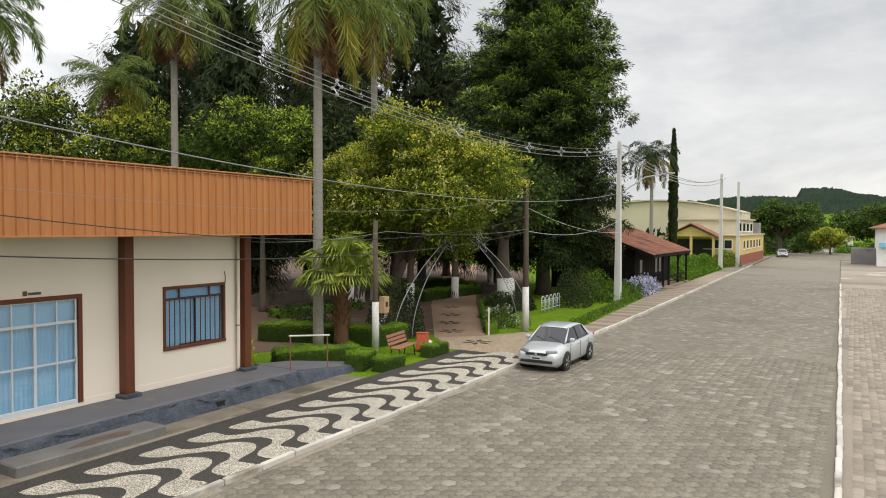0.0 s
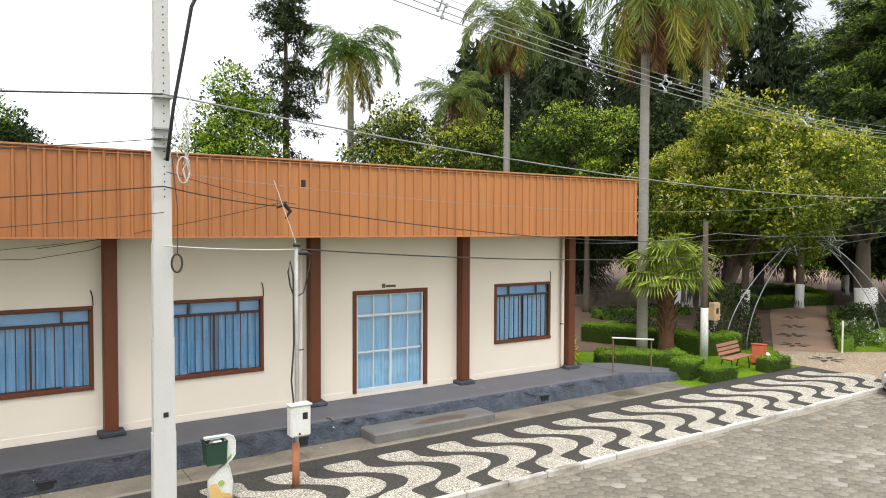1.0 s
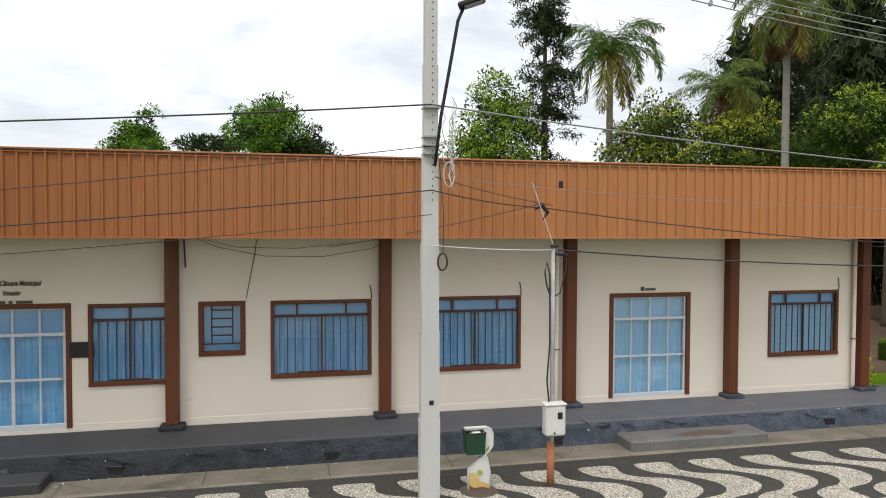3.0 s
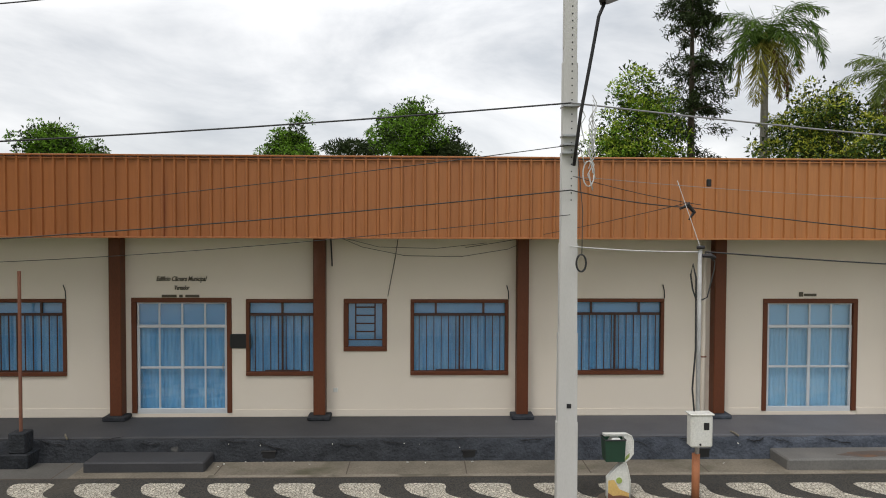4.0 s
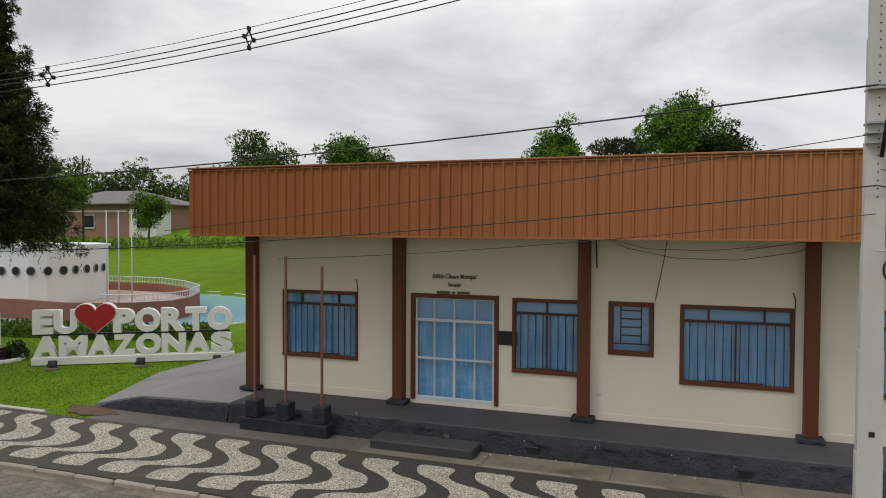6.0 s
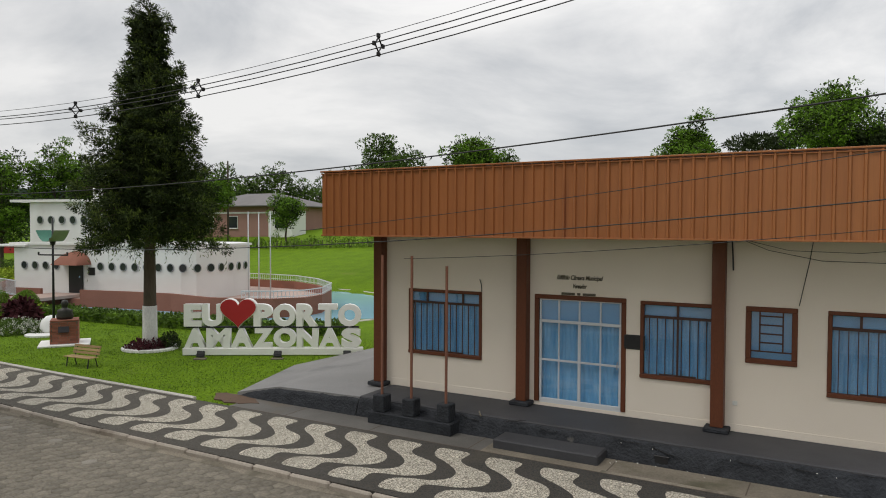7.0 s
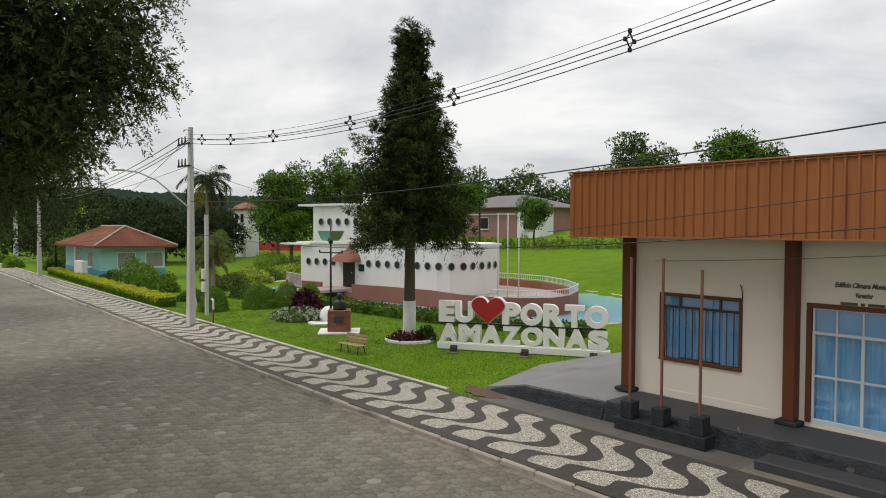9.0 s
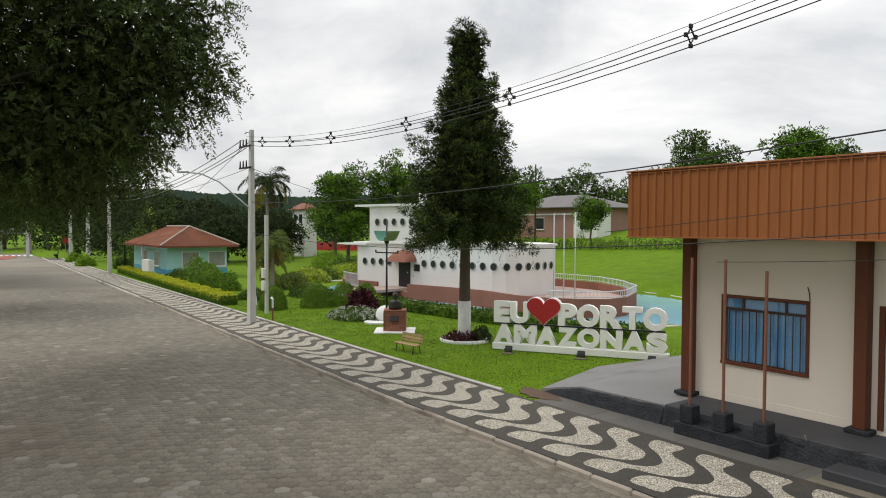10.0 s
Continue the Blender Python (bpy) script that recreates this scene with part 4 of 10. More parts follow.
def hex_mesh(name, c, mat, sides=True):
    n = len(c)
    r = HW / math.sqrt(3)
    dz, tx, ty = rng.normal(0, 0.0015, n), rng.normal(0, 0.006, n), rng.normal(0, 0.006, n)
    ring = lambda rad: np.stack([np.cos(ANG) * rad, np.sin(ANG) * rad], -1)
    top, mid = ring(r - 0.0045), ring(r - 0.002)
    V = np.zeros((n, 12, 3))
    for j, (rg, z) in enumerate(((top, 0.0), (mid, -0.004))):
        V[:, j * 6:j * 6 + 6, :2] = c[:, None, :] + rg[None]
        V[:, j * 6:j * 6 + 6, 2] = z + dz[:, None] + rg[None, :, 0] * tx[:, None] + rg[None, :, 1] * ty[:, None]
    f = [(0, 1, 2, 3), (0, 3, 4, 5)] + [(j * 6 + 6 + i, j * 6 + 6 + (i + 1) % 6, j * 6 + (i + 1) % 6, j * 6 + i) for j in (0,) for i in range(6)]
    if not sides:
        V = V[:, :6]
        F = (np.arange(n)[:, None, None] * 6 + np.array(f[:2])[None]).reshape(-1, 4)
        return array_mesh(name, V.reshape(-1, 3), F, mat)
    F = (np.arange(n)[:, None, None] * 12 + np.array(f)[None]).reshape(-1, 4)
    return array_mesh(name, V.reshape(-1, 3), F, mat)


away = np.hypot(cent[:, 0], cent[:, 1]) > 30
hexes = part("far_pavers", hex_mesh("far_pavers", cent[away & ~pale], M["hex"], False), M["hex"], road, "grey hexagonal paving blocks farther off")
tagged(hexes, kind="stuff")
hexes = part("pavers", hex_mesh("pavers", cent[~near & ~pale & ~away], M["hex"]), M["hex"], road, "grey hexagonal paving blocks")
tagged(hexes, kind="stuff")
hexes = part("pale_pavers", hex_mesh("pale_pavers", cent[~near & pale], M["hexpale"]), M["hexpale"], road, "replaced, paler hexagonal blocks")
tagged(hexes, kind="stuff")

# kerbs: separate stones
kerb_side = tagged(new("kerb"), "white-painted kerb stones along the patterned sidewalk", "kerb", kind="structure")
stone = Shape().box(-0.49, 0.49, -0.07, 0.055, -0.2, 0.165, 0.022).mesh("kerb_stone", M["kerb"])
stone_bare = Shape().box(-0.488, 0.488, -0.07, 0.05, -0.2, 0.162, 0.032).mesh("kerb_stone_bare", M["kerbgrey"])
rnd = random.Random(4)
for i in range(-52, 66):
    x = i * 1.0
    o = new("kerb_stone", stone_bare if x < -5 else stone)
    o.parent = kerb_side
    o.matrix_basis = pose(x, kerb_y(x) + 0.07 + rnd.uniform(-0.012, 0.012), rnd.uniform(-0.012, 0.008), rnd.uniform(-1.5, 1.5), 0, rnd.uniform(-1, 1) - (1.3 if x < -16 else 0))
strip("kerb_far", M["kerb"], "far run of the pale kerb", kerb_y, lambda x: kerb_y(x) + 0.15, -0.2, 0.15, 66, 104, "kerb")
strip("kerb_left_far", M["kerb"], "far run of the pale kerb past the hedge", kerb_y, lambda x: kerb_y(x) + 0.15, -0.2, 0.15, -125, -52.5, "kerb")
far_side = tagged(new("kerb"), "low white-painted kerb on the far side", "kerb", kind="structure")
low_stone = Shape().box(-0.495, 0.495, -0.065, 0.065, -0.2, 0.08, 0.02).mesh("low_kerb_stone", M["kerb"])
for i in range(-20, 74):
    o = new("kerb_stone", low_stone)
    o.parent = far_side
    o.matrix_basis = pose(i * 1.0, far_kerb_y(i) - 0.07 + 0.015 * math.sin(i * 0.9), rnd.uniform(-0.01, 0.01), 0, 0, rnd.uniform(-1.5, 1.5) + 0.9)

strip("gutter_dirt", M["gutter"], "sandy dust gathered along the kerb foot", lambda x: kerb_y(x) - 0.09 - 0.03 * math.sin(x * 1.7) - 0.025 * math.sin(x * 4.1), lambda x: kerb_y(x) + 0.03, -0.2, 0.002, -62, 78, "dirt", 0.4, 0.06)

# parking strip across the street, rectangular pavers
strip("parking_ground", M["brickpave"], "brown-grey parking strip of rectangular pavers", lambda x: -26.0, lambda x: far_kerb_y(x) - 0.06, -0.3, -0.008, -30, 130, "pavement")
c = []
for iy in range(110):
    y = -0.35 - iy * 0.21
    x = 14.0 + (0.2 if iy % 2 else 0)
    while x < 70:
        if far_kerb_y(x) - 0.35 + y > -9 and y + far_kerb_y(x) * 0 < far_kerb_y(x) - 0.3:
            c.append((x, y))
        x += 0.41
    if y < -8:
        break
for iy in range(8):
    y = -0.14 + iy * 0.21
    for x in np.arange(14.0 + (0.2 if iy % 2 else 0), 70, 0.41):
        if y < far_kerb_y(x) - 0.33:
            c.append((x, y))
c = np.array(c)
n = len(c)
hx, hy = 0.197, 0.099
V = np.zeros((n, 8, 3))
dz = rng.normal(0, 0.004, n)
for j, (sx, sy) in enumerate(((-1, -1), (1, -1), (1, 1), (-1, 1))):
    V[:, j] = np.stack([c[:, 0] + sx * (hx - 0.008), c[:, 1] + sy * (hy - 0.008), dz], -1)
    V[:, j + 4] = np.stack([c[:, 0] + sx * hx, c[:, 1] + sy * hy, dz - 0.009], -1)
F = np.array([(0, 1, 2, 3)] + [(4 + i, 4 + (i + 1) % 4, (i + 1) % 4, i) for i in range(4)])
solo("parking_pavers", array_mesh("parking_pavers", V.reshape(-1, 3), (np.arange(n)[:, None, None] * 8 + F[None]).reshape(-1, 4), M["brickpave"]), M["brickpave"],
     "worn rectangular paving blocks of the parking strip", "paving", kind="stuff")

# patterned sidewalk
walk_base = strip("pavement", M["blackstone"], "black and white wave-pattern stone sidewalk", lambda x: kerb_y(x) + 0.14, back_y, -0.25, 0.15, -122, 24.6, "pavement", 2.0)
# one white wave: widths along the sidewalk (x), depth across it (0 at the kerb, 1 at the back)
WAVE = [(-0.72, 0.80), (-0.86, 0.93), (-0.50, 0.94), (-0.15, 0.925), (-0.15, 0.80), (0.10, 0.715), (0.66, 0.65), (0.90, 0.57), (0.94, 0.465), (0.62, 0.375), (0.12, 0.335), (-0.09, 0.285), (-0.03, 0.16),
        (-0.38, 0.145), (-0.73, 0.15), (-0.77, 0.27), (-0.48, 0.335), (-0.04, 0.368), (0.25, 0.465), (0.17, 0.59), (-0.22, 0.70)]


def rounded(pts, n=4):
    """A closed outline, swelled a little and softened through its points."""
    c = [np.array(p) for p in pts]
    pts = []
    for i, p in enumerate(c):
        d = (c[(i + 1) % len(c)] - c[i - 1]) * np.array([1, 3.25])
        d = d / (np.linalg.norm(d) + 1e-9)
        pts.append((p[0] - d[1] * 0.034, p[1] + d[0] * 0.034 / 3.25))
    out = []
    k = len(pts)
    for i in range(k):
        p0, p1, p2, p3 = (np.array(pts[(i + j - 1) % k]) for j in range(4))
        for q in range(n):
            t = q / n
            out.append(tuple(0.5 * (2 * p1 + (p2 - p0) * t + (2 * p0 - 5 * p1 + 4 * p2 - p3) * t * t + (3 * p1 - p0 - 3 * p2 + p3) * t ** 3)))
    return out


wave = Shape().prism(rounded(WAVE, 3), -0.006, 0.0).mesh("white_wave", M["whitestone"])
PERIOD = 1.235
for i in range(-86, 29):
    x = -10.55 + i * PERIOD
    if not -115 < x < 24.2:
        continue
    lo, hi = kerb_y(x), back_y(x)
    o = new("white_wave", wave)
    o.parent = walk_base
    o.matrix_basis = Matrix.Translation((x, lo - 0.0156 * min(26.0, max(0.0, x + 12)), 0.1555)) @ Matrix.Diagonal((PERIOD / 1.235, hi - lo, 1, 1))
# pebble forecourt at the park gate, slab sidewalk beyond
solo("forecourt", Shape().prism([(24.6, kerb_y(0) + 0.14), (31.0, kerb_y(0) + 0.14), (30.4, 13.4), (28.4, 14.5), (26.8, 16.0), (24.6, 14.3)], -0.25, 0.15), M["pebble"], "beige pebble mosaic forecourt at the park path", "pavement", kind="structure")
strip("edge_strip", M["concrete"], "stained concrete strip between the mosaic and the platform", lambda x: 13.7, lambda x: 14.95, -0.25, 0.146, -6.9, 18.4, "pavement", 2.0)
strip("edge_strip_pale", M["stripgrey"], "smooth grey concrete strip before the apron", lambda x: 13.7, lambda x: 14.95, -0.25, 0.146, -14.6, -6.9, "pavement", 2.0)
jn = Shape()
for x in (-12.6, -9.9, -7.2, -4.1, -1.5, 0.9, 3.4, 5.8, 8.6, 11.0, 13.6, 16.1):
    jn.box(x - 0.012, x + 0.012, 13.72, 14.75, 0.1, 0.149)
jn.box(-14.5, 18.3, 13.69, 13.715, 0.1, 0.153)
solo("strip_joints", jn, M["soil"], "dark dirty joints of the concrete strip", "joints", kind="structure")
solo("strip_edging", Shape().box(-4.2, 18.2, 13.72, 13.86, 0.1, 0.1495, 0.0), M["gutter"], "pale worn edging along the mosaic", "edging", kind="structure")
slabs = strip("pavement_slabs", M["concrete"], "sidewalk of brown and pale slabs beside the park lawn", lambda x: kerb_y(x) + 0.14, lambda x: kerb_y(x) + min(2.1, 1.2 + max(0, x - 33) * 0.05), -0.25, 0.125, 31.0, 140, "pavement", 4.0)
slab = Shape().box(-0.36, 0.36, 0.0, 1.9, -0.02, 0.02, 0.008).mesh("slab", M["slab"])
slab_pale = Shape().box(-0.36, 0.36, 0.0, 1.9, -0.02, 0.02, 0.008).mesh("slab_pale", M["slabpale"])
for i in range(70):
    x = 31.5 + i * 0.75
    o = new("slab", slab_pale if i % 2 else slab)
    o.parent = slabs
    o.matrix_basis = pose(x, kerb_y(x) + 0.17, 0.13, 0, 0, 1.2 if x > 35 else 0) @ Matrix.Diagonal((1, (min(2.1, 1.2 + max(0, x - 33) * 0.05) - 0.2) / 1.9, 1, 1))
solo("lawn_border", Shape().tube([(x, back_y(x) + 0.05, 0.17) for x in range(-120, -14, 2)], 0.06, 6), M["kerb"], "low pale border between lawn and sidewalk", "border", kind="structure")

# ---- the long building ----
FY, FLOOR, TOP, PY = 16.4, 0.63, 5.0, 14.82
X0, X1 = -11.6, 15.75
OPENINGS = [(-10.43, -8.23, 1.62, 3.35, "w"), (-6.62, -4.52, 0.70, 3.33, "d"), (-4.06, -2.45, 1.62, 3.35, "w"), (-1.80, -0.85, 2.19, 3.36, "s"),
            (-0.24, 2.00, 1.63, 3.35, "w"), (3.42, 5.69, 1.63, 3.37, "w"), (8.19, 10.28, 0.70, 3.32, "d"), (12.75, 14.90, 1.64, 3.36, "w")]
cuts = sorted({X0, X1, *(o[0] for o in OPENINGS), *(o[1] for o in OPENINGS)})
levels = sorted({FLOOR - 0.5, TOP, *(o[2] for o in OPENINGS), *(o[3] for o in OPENINGS)})


def solid(i, j):
    if not (0 <= i < len(cuts) - 1 and 0 <= j < len(levels) - 1):
        return False
    x, z = (cuts[i] + cuts[i + 1]) / 2, (levels[j] + levels[j + 1]) / 2
    return not any(o[0] < x < o[1] and o[2] < z < o[3] for o in OPENINGS)


s, ids = Shape(), {}


def corner(i, j, back):
    if (i, j, back) not in ids:
        ids[i, j, back] = len(s.v)
        s.v.append((cuts[i], FY + 0.22 * back, levels[j]))
    return ids[i, j, back]


for i in range(len(cuts) - 1):
    for j in range(len(levels) - 1):
        if solid(i, j):
            for back in (0, 1):
                s.f.append((corner(i, j, back), corner(i + 1, j, back), corner(i + 1, j + 1, back), corner(i, j + 1, back)))
            for (di, dj), (a, b) in (((-1, 0), ((0, 0), (0, 1))), ((1, 0), ((1, 0), (1, 1))), ((0, -1), ((0, 0), (1, 0))), ((0, 1), ((0, 1), (1, 1)))):
                if not solid(i + di, j + dj):
                    s.f.append((corner(i + a[0], j + a[1], 0), corner(i + b[0], j + b[1], 0), corner(i + b[0], j + b[1], 1), corner(i + a[0], j + a[1], 1)))
house = thing("municipal_building", "long single-storey cream building with an orange metal fascia and brown pillars", "building")
part("front_wall", s, M["plaster"], house)
part("left_wall", Shape().box(X0, X0 + 0.22, FY + 0.22, FY + 12, FLOOR - 0.5, TOP), M["plaster"], house)
part("right_wall", Shape().box(X1 - 0.22, X1, FY + 0.22, FY + 12, FLOOR - 0.5, TOP), M["plaster"], house)
part("back_wall", Shape().box(X0, X1, FY + 12, FY + 12.22, FLOOR - 0.5, TOP), M["plaster"], house)
part("inner_wall", Shape().box(X0 + 0.22, X1 - 0.22, FY + 4.0, FY + 4.15, FLOOR, TOP), M["plaster"], house)
part("inner_floor", Shape().box(X0 + 0.22, X1 - 0.22, FY + 0.22, FY + 12, FLOOR - 0.1, FLOOR - 0.002), M["concrete"], house)
# white skirting band left by old paint
part("skirting", Shape().box(X0, OPENINGS[1][0] - 0.12, FY - 0.012, FY, FLOOR, FLOOR + 0.2).box(OPENINGS[1][1] + 0.12, OPENINGS[6][0] - 0.12, FY - 0.012, FY, FLOOR, FLOOR + 0.16).box(OPENINGS[6][1] + 0.12, X1, FY - 0.012, FY, FLOOR, FLOOR + 0.16), M["plaster"], house)
# roof and fascia
RY, RX0, RX1, RB, RT = 14.9, -12.33, 17.2, 4.84, 6.56
part("soffit", Shape().box(RX0 + 0.05, RX1 - 0.05, RY + 0.05, FY + 13.0, TOP, TOP + 0.08), M["concrete"], house, "flat eaves underside")
part("roof", Shape().box(RX0 + 0.1, RX1 - 0.1, RY + 0.25, FY + 13.0, RT - 0.55, RT - 0.45), M["greyroof"], house)
fas = part("fascia", Shape().box(RX0 + 0.06, RX1 - 0.06, RY + 0.06, RY + 0.14, RB + 0.02, RT - 0.04).box(RX0 + 0.06, RX0 + 0.14, RY + 0.06, FY + 13, RB + 0.02, RT - 0.04).box(RX1 - 0.14, RX1 - 0.06, RY + 0.06, FY + 13, RB + 0.02, RT - 0.04).box(RX0 + 0.06, RX1 - 0.06, FY + 12.9, FY + 13, RB + 0.02, RT - 0.04), M["fascia_trim"], house)
pw = 0.25
prof = [(0, 0.0), (0.09, 0.0), (0.108, 0.042), (0.146, 0.042), (0.164, 0.0), (pw, 0.0)]
ps = Shape()
pv = [(x, -d, z) for x, d in prof for z in (RB, RT - 0.06)]
ps.add(pv, [(2 * i, 2 * i + 2, 2 * i + 3, 2 * i + 1) for i in range(len(prof) - 1)])
ps.box(0.110, 0.144, -0.040, 0.03, RT - 0.06, RT - 0.028)
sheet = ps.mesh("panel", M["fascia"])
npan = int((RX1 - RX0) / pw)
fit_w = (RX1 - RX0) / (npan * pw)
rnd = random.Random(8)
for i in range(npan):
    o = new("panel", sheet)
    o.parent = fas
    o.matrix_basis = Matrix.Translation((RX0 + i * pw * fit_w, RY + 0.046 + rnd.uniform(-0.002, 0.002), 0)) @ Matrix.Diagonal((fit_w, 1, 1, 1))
for side, x in ((1, RX1), (-1, RX0)):
    for i in range(40):
        o = new("panel", sheet)
        o.parent = fas
        o.matrix_basis = Matrix.Translation((x - 0.04 * side, RY + 0.06 + i * pw if side > 0 else RY + 0.06 + (i + 1) * pw, 0)) @ pose(0, 0, 0, 0, 0, 90 if side > 0 else -90)
cap = Shape().box(RX0 - 0.03, RX1 + 0.03, RY - 0.02, RY + 0.22, RT - 0.03, RT + 0.008, 0.006)
cap.box(RX0 - 0.03, RX0 + 0.2, RY + 0.22, FY + 13, RT - 0.03, RT + 0.03, 0.01).box(RX1 - 0.2, RX1 + 0.03, RY + 0.22, FY + 13, RT - 0.03, RT + 0.03, 0.01)
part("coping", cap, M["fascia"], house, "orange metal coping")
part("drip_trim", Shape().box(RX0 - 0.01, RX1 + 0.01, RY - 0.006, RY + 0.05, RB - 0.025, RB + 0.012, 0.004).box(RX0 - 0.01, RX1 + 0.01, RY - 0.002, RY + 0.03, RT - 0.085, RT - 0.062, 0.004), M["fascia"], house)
# pillars
PX = [-11.33, -6.98, -2.36, 2.33, 6.95, 11.5, 15.6]
pil = Shape().box(-0.135, 0.135, 0.0, 0.28, 0.1, TOP - FLOOR, 0.012).mesh("pillar", M["brown"])
foot = Shape().box(-0.26, 0.26, -0.13, 0.28, 0.0, 0.10, 0.02).mesh("pillar_base", M["greywall"])
for x in PX:
    o = new("pillar", pil)
    o.parent = house
    o.location = (x, FY - 0.285, FLOOR)
    q = new("pillar_base", foot)
    q.parent = house
    q.location = (x, FY - 0.285, FLOOR)


# ---- windows and doors ----
def pleats(x0, x1, y, z0, z1, pitch=0.13, depth=0.03):
    n = max(4, int((x1 - x0) / pitch * 4))
    v = []
    for i in range(n + 1):
        x = x0 + (x1 - x0) * i / n
        d = depth * math.sin(2 * math.pi * (x - x0) / pitch + 1.2 * math.sin(x * 5.3)) + 0.012 * math.sin(x * 9)
        v += [(x, y + d, z0), (x, y + d * 0.8, z1)]
    return Shape().add(v, [(2 * i, 2 * i + 2, 2 * i + 3, 2 * i + 1) for i in range(n)])


def barred_window(i, x0, x1, z0, z1):
    w = tagged(new("window_%d" % i), "barred window with brown wooden frame and blue curtains", "window", kind="structure")
    t = 0.085
    f = Shape().box(x0 - 0.03, x1 + 0.03, FY - 0.035, FY + 0.08, z1 - t + 0.03, z1 + 0.03, 0.012).box(x0 - 0.03, x1 + 0.03, FY - 0.055, FY + 0.08, z0 - 0.03, z0 + t - 0.02, 0.012)
    f.box(x0 - 0.03, x0 + t - 0.03, FY - 0.035, FY + 0.08, z0 + t - 0.02, z1 - t + 0.03, 0.012).box(x1 - t + 0.03, x1 + 0.03, FY - 0.035, FY + 0.08, z0 + t - 0.02, z1 - t + 0.03, 0.012)
    part("window_frame", f, M["brown"], w)
    zt = z1 - 0.36
    part("transom", Shape().box(x0 + t - 0.03, x1 - t + 0.03, FY + 0.0, FY + 0.05, zt, zt + 0.06, 0.008), M["barbrown"], w)
    wd = x1 - x0
    for q in ((0.25, 0.75) if wd > 1.8 else (0.5,)):
        part("mullion", Shape().box(x0 + wd * q - 0.025, x0 + wd * q + 0.025, FY + 0.01, FY + 0.05, zt + 0.06, z1 - t + 0.03), M["barbrown"], w)
    part("mullion", Shape().box(x0 + wd * 0.5 - 0.02, x0 + wd * 0.5 + 0.02, FY + 0.01, FY + 0.05, z0 + t - 0.02, zt), M["barbrown"], w)
    part("sash_rail", Shape().box(x0 + wd * 0.25, x0 + wd * 0.75, FY + 0.012, FY + 0.048, z0 + t - 0.03, z0 + t + 0.012), M["barbrown"], w)
    nb = int(wd / 0.17)
    for b in range(1, nb):
        xb = x0 + wd * b / nb
        part("bar", Shape().box(xb - 0.009, xb + 0.009, FY - 0.012, FY + 0.012, z0 + t - 0.03, zt + 0.02), M["barbrown"], w)
    for a, b in ((z0 + 0.09, zt), (zt + 0.06, z1 - 0.08)):
        p = part("pane", Shape().box(x0 + 0.08, x1 - 0.08, FY + 0.055, FY + 0.06, a, b), M["glass"], w)
        p.visible_shadow = False
    part("curtain", pleats(x0 + 0.03, x1 - 0.03, FY + 0.13, z0 + 0.02, z1 - 0.30, 0.11, 0.04), M["filmpale"] if x0 > 12 else M["curtain"], w, "pleated blue curtain", True)
    part("blind", Shape().box(x0 + 0.03, x1 - 0.03, FY + 0.12, FY + 0.13, z1 - 0.36, z1 - 0.02), M["film"], w, "plain pale blue film")
    # brown strip added behind the window head to stand for its shade
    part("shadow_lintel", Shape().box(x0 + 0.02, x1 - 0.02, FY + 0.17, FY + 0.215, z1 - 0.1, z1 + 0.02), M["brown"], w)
    part("aerial_stub", Shape().tube([(x1 + 0.03, FY - 0.02, z1 + 0.03), (x1 + 0.02, FY - 0.03, z1 + 0.22), (x1 - 0.02, FY - 0.04, z1 + 0.36)], 0.012, 5), M["iron"], w)
    return w


